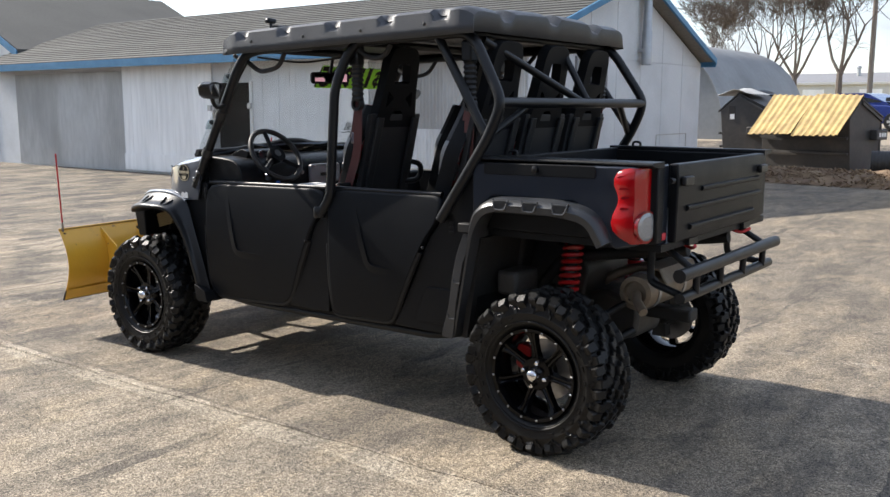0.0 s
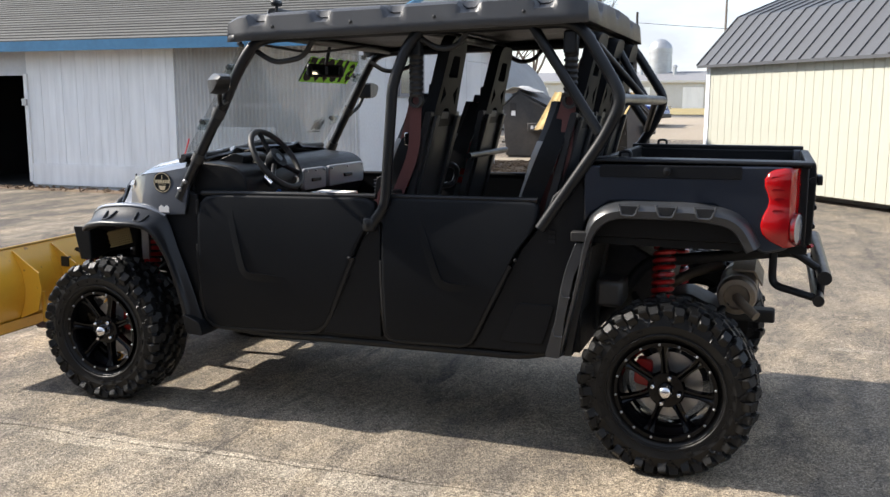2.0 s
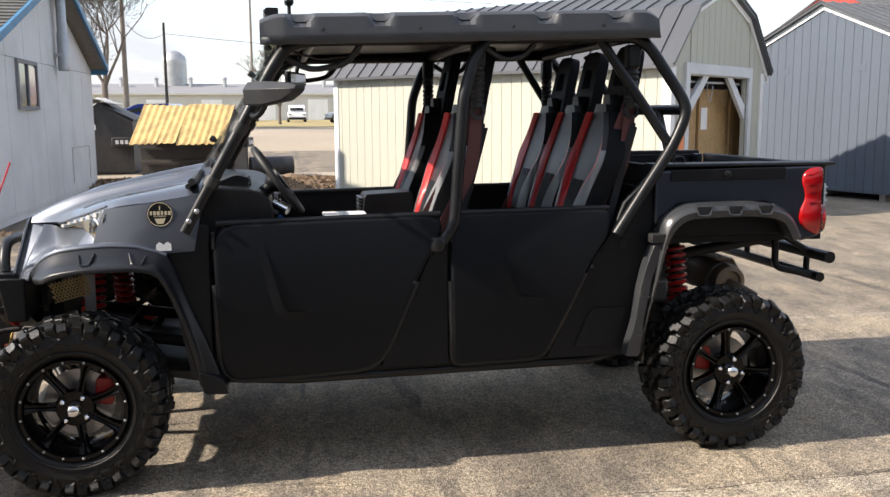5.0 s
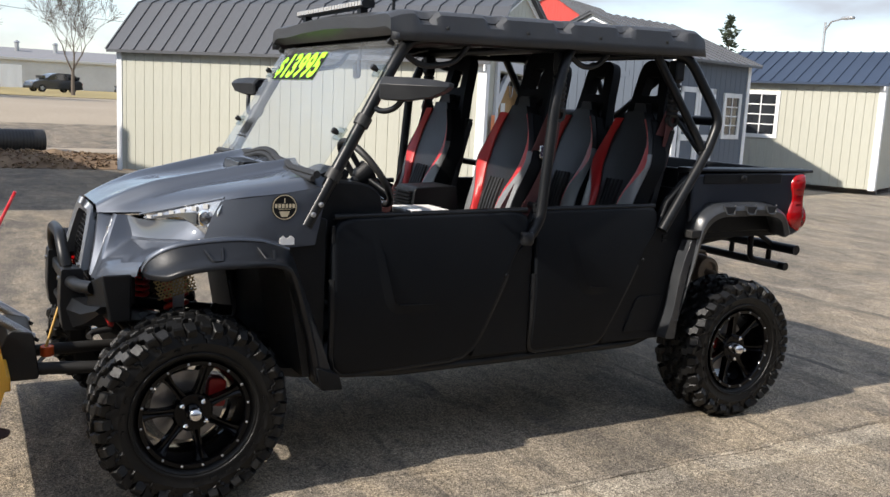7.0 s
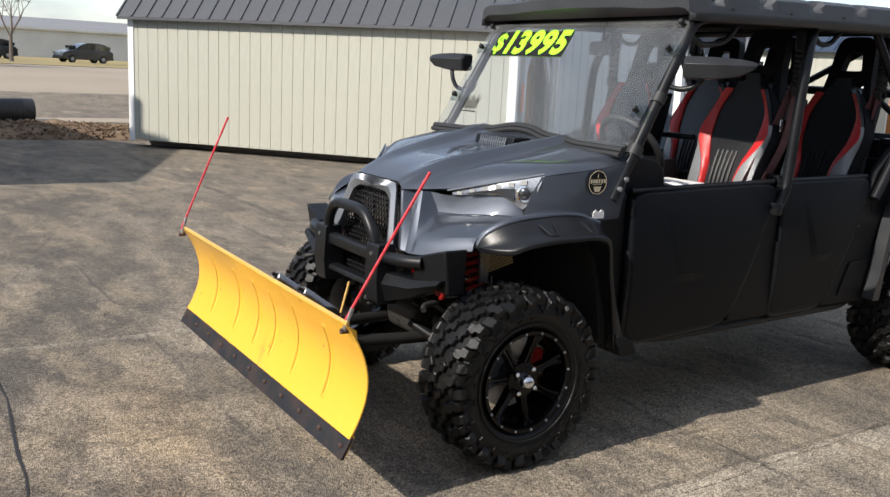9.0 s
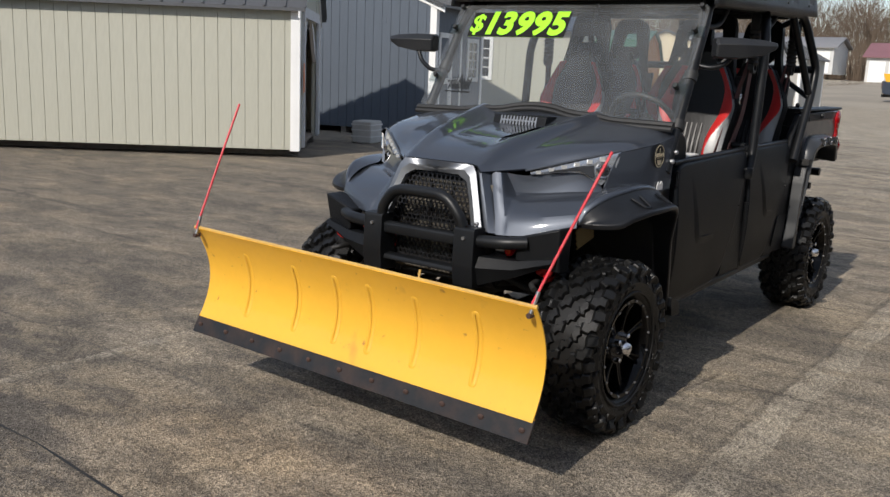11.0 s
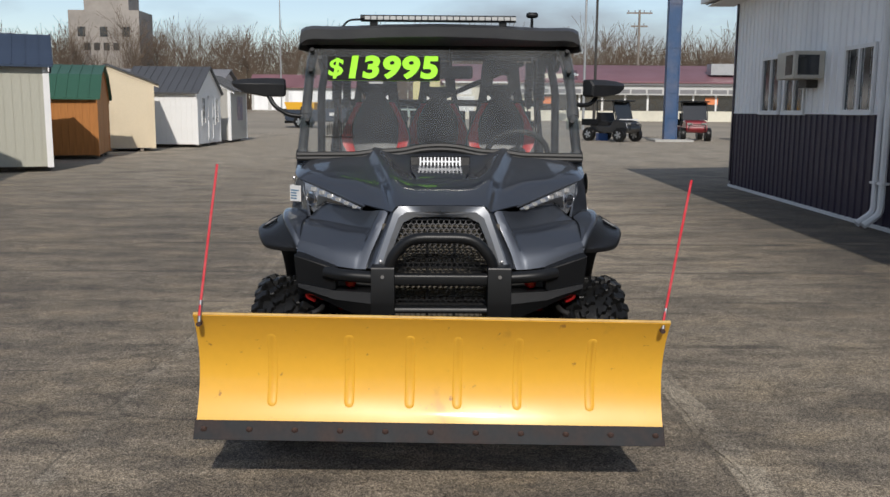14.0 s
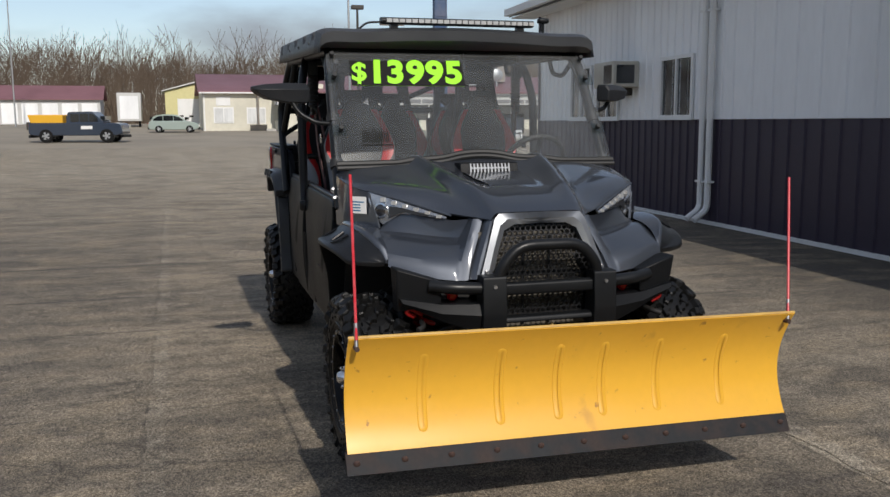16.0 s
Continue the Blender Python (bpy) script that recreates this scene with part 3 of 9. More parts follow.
def prism(outline, lo, hi, axis="y"):
    bm = B()
    add_prism(bm, outline, lo, hi, axis)
    return bm


def rounded(outline, r, steps=3):
    """A closed outline with its corners rounded."""
    n = len(outline)
    out = []
    for i in range(n):
        p, a, b = (Vector(outline[j % n]) for j in (i, i - 1, i + 1))
        da, db = a - p, b - p
        ra, rb = min(r, da.length * 0.45), min(r, db.length * 0.45)
        s, e = p + da.normalized() * ra, p + db.normalized() * rb
        for k in range(steps + 1):
            t = k / steps
            q = s * (1 - t) ** 2 + p * 2 * t * (1 - t) + e * t * t
            out.append((q.x, q.y))
    return out


def add_lathe(bm, profile, steps=32, axis="y", centre=(0, 0, 0), closed=False):
    """Turns a profile of (along, radius) about an axis."""
    c = Vector(centre)
    rings = []
    for along, r in profile:
        ring = []
        for k in range(steps):
            a = k * math.tau / steps
            u, v = r * math.cos(a), r * math.sin(a)
            q = {"y": (u, along, v), "x": (along, u, v), "z": (u, v, along)}[axis]
            ring.append(bm.verts.new(c + Vector(q)))
        rings.append(ring)
    m = len(rings)
    for i in range(m if closed else m - 1):
        a, b = rings[i], rings[(i + 1) % m]
        for k in range(steps):
            bm.faces.new((a[k], a[(k + 1) % steps], b[(k + 1) % steps], b[k]))
    if not closed:
        for ring in (rings[0], rings[-1]):
            bm.faces.new(ring)


def lathe(profile, steps=32, axis="y", centre=(0, 0, 0), closed=False):
    bm = B()
    add_lathe(bm, profile, steps, axis, centre, closed)
    return bm


def add_grid(bm, rows):
    """A sheet through rows of points."""
    vs = [[bm.verts.new(p) for p in row] for row in rows]
    for a, b in zip(vs, vs[1:]):
        for i in range(len(a) - 1):
            bm.faces.new((a[i], a[i + 1], b[i + 1], b[i]))
    return vs


def smooth_rows(rows, cuts=3):
    """Rows of points drawn finer along a smooth curve, both ways."""
    def finer(line):
        line = [Vector(p) for p in line]
        out = []
        n = len(line)
        for i in range(n - 1):
            a, b, c, d = line[max(i - 1, 0)], line[i], line[i + 1], line[min(i + 2, n - 1)]
            m0, m1 = (c - a) * 0.42, (d - b) * 0.42
            for k in range(cuts):
                t = k / cuts
                out.append(b * (2 * t ** 3 - 3 * t ** 2 + 1) + m0 * (t ** 3 - 2 * t ** 2 + t) + c * (3 * t ** 2 - 2 * t ** 3) + m1 * (t ** 3 - t ** 2))
        out.append(line[-1])
        return out
    rows = [finer(r) for r in rows]
    return [list(r) for r in zip(*[finer(c) for c in zip(*rows)])]


def solid(bm, thick):
    """Gives an open sheet a thickness."""
    bmesh.ops.recalc_face_normals(bm, faces=bm.faces)
    bmesh.ops.solidify(bm, geom=bm.faces[:], thickness=thick)
    return bm


def mirrored(bm):
    """Adds the mirror image in y."""
    geo = bmesh.ops.duplicate(bm, geom=bm.verts[:] + bm.edges[:] + bm.faces[:])["geom"]
    bmesh.ops.scale(bm, vec=(1, -1, 1), verts=[g for g in geo if isinstance(g, bmesh.types.BMVert)])
    return bm


def lettering(name, body, size, material, parent, matrix, shear=0.0, label="", depth=0.0008, offset=0.0, gap=1.0, bold=0.0):
    cu = bpy.data.curves.new(name, "FONT")
    cu.body, cu.size, cu.align_x, cu.align_y, cu.extrude, cu.shear, cu.offset = body, size, "CENTER", "CENTER", depth, shear, offset
    cu.space_character, cu.bevel_depth, cu.bevel_resolution = gap, bold, 1
    tmp = bpy.data.objects.new(name, cu)
    scene.collection.objects.link(tmp)
    me = bpy.data.meshes.new_from_object(tmp.evaluated_get(bpy.context.evaluated_depsgraph_get()))
    bpy.data.objects.remove(tmp)
    if bold:
        for v in me.vertices:
            v.co.z *= 0.08
    me.materials.clear()
    me.materials.append(material)
    ob = new(name, me)
    ob.parent, ob.matrix_basis = parent, matrix
    if label:
        ob["label"] = label
    return ob


# ---- ground ----
def gz(x, y):
    """Height of the ground: flat yard, rising gently beyond the road and the far lot."""
    rise = 0.0
    if x < -46:
        rise += min((-46 - x) * 0.026, 1.4)
    if y < -26:
        rise += min((-26 - y) * 0.065, 0.60 + (-26 - y) * 0.0040, 1.0)
    return rise


def sheet(name, xs, ys, material, label, category, lift=0.0, ragged=0.0):
    bm = B()
    rng = random.Random(name)
    rows = []
    for i, x in enumerate(xs):
        row = []
        for j, y in enumerate(ys):
            ex = rng.uniform(-ragged, ragged) if ragged and i in (0, len(xs) - 1) else 0
            ey = rng.uniform(-ragged, ragged) if ragged and j in (0, len(ys) - 1) else 0
            row.append((x + ex, y + ey, gz(x + ex, y + ey) + lift))
        rows.append(row)
    add_grid(bm, rows)
    ob = part(name, bm, material)
    return tagged(ob, label, category, kind="structure")


def spread(*knots):
    """Steps from knot to knot: (start, step), ..., end."""
    out = []
    for (a, step), nxt in zip(knots[:-1], knots[1:]):
        b = nxt[0] if isinstance(nxt, tuple) else nxt
        n = max(1, round((b - a) / step))
        out += [a + (b - a) * k / n for k in range(n)]
    return out + [knots[-1]]


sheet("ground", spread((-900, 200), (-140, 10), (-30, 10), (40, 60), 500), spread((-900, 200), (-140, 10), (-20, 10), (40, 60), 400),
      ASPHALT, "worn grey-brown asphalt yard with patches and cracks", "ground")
sheet("dirt_lot", spread((-160, 8), 60), spread((-60, 4), -19.5), M["dirt"], "tan gravel and dirt lot behind the sheds", "ground", 0.012, 0.7)
sheet("grass_verge", spread((-200, 10), 120), spread((-160, 8), -61), M["deadgrass"], "strip of dry yellow winter grass", "grass", 0.03, 0.5)
sheet("road", spread((-160, 8), -47.5), spread((-58, 4), 120), M["road"], "pale worn road and forecourt beyond the yard", "road", 0.012, 0.5)

# a raised paving seam and two sealed cracks in the yard
for nm, x0, x1, y0, wob, wid in (("paving_seam", -34, 9, 1.24, 0.05, 0.035), ("paving_seam", 3.05, 3.3, 0, 0, 0)):
    bm = B()
    rng = random.Random(y0)
    rows = []
    if wid == 0:
        for k in range(60):
            y = -9 + k * 0.22
            x = 3.18 + 0.05 * math.sin(y * 1.7) + rng.uniform(-0.02, 0.02)
            w = rng.uniform(0.0025, 0.007)
            rows.append([(x - w, y, 0.004), (x + w, y, 0.004)])
    else:
        x = x0
        while x < x1:
            y = y0 + wob * math.sin(x * 0.55) + rng.uniform(-0.012, 0.012)
            w = wid * rng.uniform(0.25, 0.9)
            rows.append([(x, y - w, 0.003), (x, y, 0.009), (x, y + w, 0.003)])
            x += 0.17
    add_grid(bm, rows)
    tagged(part(nm, bm, M["under"] if wid < 0.03 else ASPHALT), "long uneven asphalt paving seam running across the yard", "pavement seam", kind="structure")


# ---- sheds ----
def roof_top(profile, a):
    """Height of a roof profile of (across, z) at a place across."""
    for (a0, z0), (a1, z1) in zip(profile, profile[1:]):
        if min(a0, a1) <= a <= max(a0, a1) and a0 != a1:
            return z0 + (z1 - z0) * (a - a0) / (a1 - a0)
    return profile[0][1]


def shed(label, corner, theta, w, l, h, ridge, style, wall, roofm, trim, along="y", base=0.13, board=0.2, door_gap=None, category="shed"):
    """A shed whose corner stands at `corner`; it reaches w along -y and l along -x of its own frame. along: the axis of the ridge."""
    root = empty("garden_shed", pose(corner[0], corner[1], gz(*corner), 0, 0, theta))
    tagged(root, label, category, "row of sheds for sale")
    across = l if along == "y" else w
    if style == "gambrel":
        prof = [(0.16, h - 0.03), (-across * 0.20, h + (ridge - h) * 0.68), (-across / 2, ridge), (-across * 0.80, h + (ridge - h) * 0.68), (-across - 0.16, h - 0.03)]
    else:
        prof = [(0.2, h - 0.04), (-across / 2, ridge), (-across - 0.2, h - 0.04)]
    run = w if along == "y" else l

    def place(a, b, z):  # across, along the ridge
        return (a, b, z) if along == "y" else (b, a, z)

    for k in range(3):
        s = -across * (0.15 + 0.35 * k)
        lo, hi = place(s - 0.06, -run + 0.04, 0.0), place(s + 0.06, -0.04, base)
        part("skid", box(tuple(map(min, lo, hi)), tuple(map(max, lo, hi))), M["wood_pole"], root)
    part("floor", box((-l + 0.03, -w + 0.03, base), (-0.03, -0.03, base + 0.05)), M["wood_pole"], root)
    th = 0.06
    # eave walls
    for s in (0, -across):
        a0, a1 = (-th, 0) if s == 0 else (-across, -across + th)
        lo, hi = place(a0, -run, base), place(a1, 0, h)
        part("wall", box(tuple(map(min, lo, hi)), tuple(map(max, lo, hi))), wall, root)
    # gable walls
    outline = [(0, base), (0, h)] + [(a, z - 0.03) for a, z in prof[1:-1]] + [(-across, h), (-across, base)]
    for b in (0, -run):
        b0, b1 = (-th, 0) if b == 0 else (-run, -run + th)
        if door_gap and b == 0:
            d0, d1, dz = door_gap
            bm = B()
            ax = "y" if along == "y" else "x"
            add_prism(bm, [(0, base), (0, dz), (-d0, dz), (-d0, base)], b0, b1, ax)
            add_prism(bm, [(-d1, base), (-d1, dz), (-across, dz), (-across, base)], b0, b1, ax)
            add_prism(bm, [(0, dz), (0, h)] + [(a, z - 0.03) for a, z in prof[1:-1]] + [(-across, h), (-across, dz)], b0, b1, ax)
            part("wall", bm, wall, root)
        else:
            part("wall", prism(outline, b0, b1, "y" if along == "y" else "x"), wall, root)
    # boards on the two faces towards the yard
    shared = {}
    n = max(2, round(run / board))
    for k in range(n):
        b1, b0 = -run * k / n - 0.004, -run * (k + 1) / n + 0.004
        if "eave" not in shared:
            lo, hi = place(0.0, 0.0, base), place(0.012, b1 - b0, h - 0.06)
            ob = part("siding_board", box(tuple(map(min, lo, hi)), tuple(map(max, lo, hi))), wall, root, smooth=False)
            shared["eave"] = ob.data
        else:
            ob = new("siding_board", shared["eave"])
            ob.parent = root
        ob.location = place(0.001, b0, 0.0)
    n = max(2, round(across / board))
    for k in range(n):
        a1, a0 = -across * k / n - 0.004, -across * (k + 1) / n + 0.004
        lo_z = base
        if door_gap and a0 > -door_gap[1] and a1 < -door_gap[0]:
            lo_z = door_gap[2]
        elif door_gap and (-door_gap[1] < a1 and a0 < -door_gap[0]):
            continue
        part("siding_board", prism([(a0, lo_z), (a1, lo_z), (a1, roof_top(prof, a1) - 0.05), (a0, roof_top(prof, a0) - 0.05)], 0.001, 0.013, "y" if along == "y" else "x"), wall, root, smooth=False)
    # corner trim
    for x, y in ((0, 0), (0, -w), (-l, 0)):
        sx, sy = (0.022 if x == 0 else -0.0), (0.022 if y == 0 else 0.0)
        bm = B()
        if x == 0:
            add_box(bm, (0.012, y - (0.11 if y == 0 else 0.0), base - 0.02), (0.03, y + (0.03 if y == 0 else 0.11), h - 0.05))
        if y == 0:
            add_box(bm, (x - (0.11 if x == 0 else 0.0), 0.012, base - 0.02), (x + (0.0119 if x == 0 else 0.11), 0.03, h - 0.05))
        part("corner_trim", bm, trim, root)
    # roof sheets with ribs
    bm = B()
    ext = 0.12
    under = [(a, z - 0.05) for a, z in prof]
    add_prism(bm, prof + under[::-1], -run - ext, ext, "y" if along == "y" else "x")
    roof = part("roof", bm, roofm, root, smooth=False)
    ribs = max(3, round((run + 2 * ext) / 0.3))
    for k in range(ribs + 1):
        b = -run - ext + (run + 2 * ext) * k / ribs
        bm = B()
        for (a0, z0), (a1, z1) in zip(prof, prof[1:]):
            d = Vector((a1 - a0, z1 - z0)).normalized()
            nrm = Vector((-d.y, d.x)) if -d.x * 1 >= 0 else Vector((-d.y, d.x))
            if nrm.y < 0:
                nrm = -nrm
            q = [(a0, z0), (a1, z1), (a1 + nrm.x * 0.022, z1 + nrm.y * 0.022), (a0 + nrm.x * 0.022, z0 + nrm.y * 0.022)]
            add_prism(bm, q, b - 0.014, b + 0.014, "y" if along == "y" else "x")
        part("rib", bm, roofm, roof, smooth=False)
    # rake trim on the gable towards the yard
    bm = B()
    for (a0, z0), (a1, z1) in zip(prof, prof[1:]):
        add_prism(bm, [(a0, z0 - 0.052), (a1, z1 - 0.052), (a1, z1 - 0.15), (a0, z0 - 0.15)], 0.014, 0.04, "y" if along == "y" else "x")
    part("rake_trim", bm, trim, root)
    return root


def shed_window(root, face, c, z0, width, height, trim):
    """A four-pane window on the x=0 or y=0 face, centred c along it."""
    def bx(a0, a1, d0, d1, zz0, zz1):
        return ((d0, a0, zz0), (d1, a1, zz1)) if face == "x" else ((a0, d0, zz0), (a1, d1, zz1))
    win = part("window", box(*bx(c - width / 2, c + width / 2, 0.014, 0.020, z0, z0 + height)), M["window_dark"], root)
    bm = B()
    f = 0.09
    for a0, a1, q0, q1 in ((c - width / 2 - f, c + width / 2 + f, z0 + height, z0 + height + f), (c - width / 2 - f, c + width / 2 + f, z0 - f, z0),
                           (c - width / 2 - f, c - width / 2, z0, z0 + height), (c + width / 2, c + width / 2 + f, z0, z0 + height)):
        add_box(bm, *bx(a0, a1, 0.0135, 0.045, q0, q1))
    part("window_frame", bm, trim, win)
    bm = B()
    add_box(bm, *bx(c - 0.012, c + 0.012, 0.0205, 0.034, z0, z0 + height))
    for k in (1, 2, 3):
        add_box(bm, *bx(c - width / 2, c + width / 2, 0.0207, 0.030, z0 + height * k / 4 - 0.012, z0 + height * k / 4 + 0.012))
    part("glazing_bar", bm, trim, win)
    return win


def shed_door(root, c, z0, width, height, frame_m, panel_m, leaves=2, face="y"):
    def bx(a0, a1, d0, d1, zz0, zz1):
        return ((d0, a0, zz0), (d1, a1, zz1)) if face == "x" else ((a0, d0, zz0), (a1, d1, zz1))
    for k in range(leaves):
        a0 = c - width / 2 + width * k / leaves + 0.006
        a1 = c - width / 2 + width * (k + 1) / leaves - 0.006
        leaf = part("door", box(*bx(a0, a1, 0.014, 0.030, z0, z0 + height)), panel_m, root)
        bm = B()
        for p0, p1, q0, q1 in ((a0, a0 + 0.09, z0, z0 + height), (a1 - 0.09, a1, z0, z0 + height), (a0, a1, z0, z0 + 0.1), (a0, a1, z0 + height - 0.1, z0 + height),
                               (a0, a1, z0 + height * 0.5 - 0.06, z0 + height * 0.5 + 0.06)):
            add_box(bm, *bx(p0 + 0.0005, p1 - 0.0005, 0.0305, 0.046, q0, q1))
        part("door_frame", bm, frame_m, leaf)
        part("hinge", box(*bx(a0 + 0.01, a0 + 0.12, 0.047, 0.053, z0 + height * 0.5 - 0.02, z0 + height * 0.5 + 0.02)), M["cage"], leaf)


s1 = shed("long cream shed with gambrel charcoal metal roof, end door open", (-4.99, -7.80), 39.6, 6.98, 3.48, 2.28, 3.55, "gambrel", M["cream"], M["dark_metal_roof"], M["plainwhite"],
          door_gap=(0.55, 2.75, 2.12))
# open door end: grey facing, braces, strand-board inside, notice and chain
for a in (0.40, 2.78):
    part("door_post", box((-a - 0.13, 0.016, 0.13), (-a, 0.06, 2.14)), M["grey_board"], s1)
part("door_lintel", box((-2.91, 0.016, 2.14), (-0.40, 0.06, 2.30)), M["grey_board"], s1)
for s in (1, -1):
    ax = -0.56 if s == 1 else -2.74
    part("brace", prism([(ax, 1.45), (ax, 1.68), (ax - s * 0.55, 2.13), (ax - s * 0.75, 2.13)], -0.05, 0.01, "y"), M["grey_board"], s1)
for k in range(5):
    part("strand_board", box((-3.5 + k * 0.62, -0.34 - 0.04 * (k % 2), 0.2), (-3.5 + k * 0.62 + 0.60, -0.30 - 0.04 * (k % 2), 1.95)), M["osb"], s1)
part("notice", box((-1.95, -0.298, 1.30), (-1.72, -0.290, 1.65)), M["paper"], s1)
part("notice", box((-0.36, 0.0605, 1.0), (-0.20, 0.065, 1.45)), M["orange_tag"], s1, "orange paper notice")
part("track", box((-2.7, -0.09, 2.02), (-0.6, -0.07, 2.05)), M["steel"], s1)
bm = B()
add_ring_tube(bm, [(-1.45 + 0.10 * math.cos(k / 10 * math.pi), -0.04, 2.02 - 0.28 * math.sin(k / 10 * math.pi)) for k in range(11)], 0.008, 5)
part("chain", bm, M["steel"], s1)

navy = shed("slate-blue shed with white trim and oval-panelled double doors", (-10.0, -9.05), 14, 4.2, 2.7, 2.72, 3.6, "gable", M["navy"], M["dark_metal_roof"], M["plainwhite"], along="x")
shed_door(navy, -0.75, 0.2, 1.25, 1.95, M["pale_tin"], M["navy"])
shed_window(navy, "y", -2.05, 1.25, 0.5, 0.75, M["pale_tin"])
for a in (-1.2, -3.0):
    part("vent", box((0.0135, a - 0.1, 2.3), (0.02, a + 0.1, 2.42)), M["navy"], navy)
cream2 = shed("cream shed with dark blue metal roof and white window", (-16.3, -9.15), 23, 3.9, 3.6, 2.55, 3.35, "gable", M["cream"], M["blue_metal_roof"], M["plainwhite"])
shed_window(cream2, "x", -2.75, 1.25, 0.72, 0.95, M["plainwhite"])
orange = shed("orange-stained wooden shed with green metal roof", (-21.7, -10.0), 14, 2.6, 3.4, 1.85, 2.85, "gambrel", M["orange"], M["green_metal_roof"], M["orange"])
beige = shed("beige shed with dark metal roof", (-27.3, -10.0), 20, 3.0, 2.4, 2.45, 3.05, "gable", M["beige"], M["dark_metal_roof"], M["beige"], along="x")
white_shed = shed("white shed with dark roof, small door and narrow windows", (-30.6, -9.3), 0, 2.9, 3.9, 2.2, 3.25, "gable", M["plainwhite"], M["dark_metal_roof"], M["plainwhite"])
shed_door(white_shed, -2.1, 0.2, 0.85, 1.85, M["plainwhite"], M["plainwhite"], 1)
shed_window(white_shed, "y", -0.95, 0.95, 0.42, 1.0, M["plainwhite"])
shed_window(white_shed, "y", -3.2, 0.95, 0.42, 1.0, M["plainwhite"])
grey_shed = shed("small warm-grey shed with a poster on its side", (-36.1, -9.2), 0, 2.4, 3.6, 2.4, 3.1, "gable", M["shedgrey"], M["dark_metal_roof"], M["plainwhite"], along="x")
part("poster", box((-2.6, 0.014, 1.0), (-1.4, 0.03, 2.1)), M["poster"], grey_shed)
shed("red shed with dark roof behind the row", (-30.85, -36.1), 30, 9.0, 7.5, 4.6, 7.5, "gable", M["barn_red"], M["dark_metal_roof"], M["barn_red"], along="x")
shed("long navy shed with dark roof farther back", (-20.5, -14.6), 20, 4.5, 3.0, 2.5, 3.3, "gable", M["navy"], M["blue_metal_roof"], M["plainwhite"])

crate = part("block_crate", box((-0.24, -0.2, 0), (0.24, 0.2, 0.42)), M["concrete"], bevel=0.03)
crate.matrix_basis = pose(-8.05, -9.1, 0, 0, 0, 15)
tagged(crate, "pale grey plastic crate standing before the sheds", "crate")
for z in (0.12, 0.24, 0.34):
    part("rib", box((-0.25, -0.21, z), (0.25, 0.21, z + 0.02)), M["far_white"], crate)


# ---- old workshop with white boards, grey tin and shingle roof ----
def corrugated(x0, x1, z0, z1, y, pitch=0.076, amp=0.010):
    """A corrugated sheet in the plane y, with a back."""
    bm = B()
    n = int((x1 - x0) / pitch * 6)
    rows = []
    for k in range(n + 1):
        x = x0 + (x1 - x0) * k / n
        yy = y + amp * math.sin(x / pitch * math.tau)
        rows.append([(x, yy, z0), (x, yy, z1)])
    add_grid(bm, rows)
    return solid(bm, 0.003)


WY = -8.55
shop = empty("workshop_building", pose(4.4, WY, 0))
tagged(shop, "old workshop with white boards, grey tin walls and shingle roof", "building")
EAVE, RIDGE, DEPTH = 2.52, 4.0, 7.35


def shop_part(name, bm, mat, label="", **kw):
    bmesh.ops.translate(bm, vec=(-4.4, -WY, 0), verts=bm.verts)
    return part(name, bm, mat, shop, label, **kw)


# wall behind the cladding, with a real doorway
shop_part("wall", box((4.42, WY - 0.16, 0), (11.05, WY - 0.02, EAVE)), M["grey_board"])
shop_part("wall", box((12.3, WY - 0.16, 0), (21.6, WY - 0.02, EAVE)), M["grey_board"])
shop_part("wall", box((11.05, WY - 0.16, 2.03), (12.3, WY - 0.02, EAVE)), M["grey_board"])
shop_part("tin_panel", corrugated(4.42, 7.82, 0.25, 2.5, WY), M["grey_tin"], "stained grey corrugated tin")
shop_part("tin_panel", corrugated(5.9, 7.3, 0.27, 1.15, WY + 0.022), M["pale_tin"], "paler corrugated patch")
shop_part("footing", box((4.42, WY - 0.02, 0.0), (7.82, WY + 0.03, 0.25)), M["concrete"])
boards = None
for x0, x1 in ((7.84, 11.03), (12.32, 15.55)):
    n = round((x1 - x0) / 0.16)
    for k in range(n):
        a, b = x0 + (x1 - x0) * k / n + 0.002, x0 + (x1 - x0) * (k + 1) / n - 0.002
        rng = random.Random(k * 7 + x0)
        shop_part("board", box((a, WY - 0.018, 0.42), (b, WY + 0.012 + rng.uniform(0, 0.006), EAVE - 0.02)), M["white_board"], smooth=False)
    shop_part("skirt_board", box((x0, WY - 0.018, 0.06), (x1, WY + 0.04, 0.44)), M["white_board"])
shop_part("tin_panel", corrugated(15.58, 18.95, 0.03, 2.35, WY), M["grey_tin"], "rust-streaked grey corrugated tin door")
shop_part("tin_panel", corrugated(18.98, 20.4, 0.03, 2.35, WY - 0.005), M["grey_tin"], "rust-streaked grey corrugated tin door")
shop_part("door_edge", box((11.0, WY - 0.01, 0.1), (11.08, WY + 0.05, 2.05)), M["white_board"])
shop_part("door_edge", box((12.27, WY - 0.01, 0.1), (12.36, WY + 0.05, 2.05)), M["white_board"])
for x, z in ((11.06, 1.55), (12.33, 1.5), (12.33, 0.6)):
    shop_part("latch", box((x - 0.05, WY + 0.0505, z - 0.06), (x + 0.05, WY + 0.09, z + 0.06)), M["steel"])
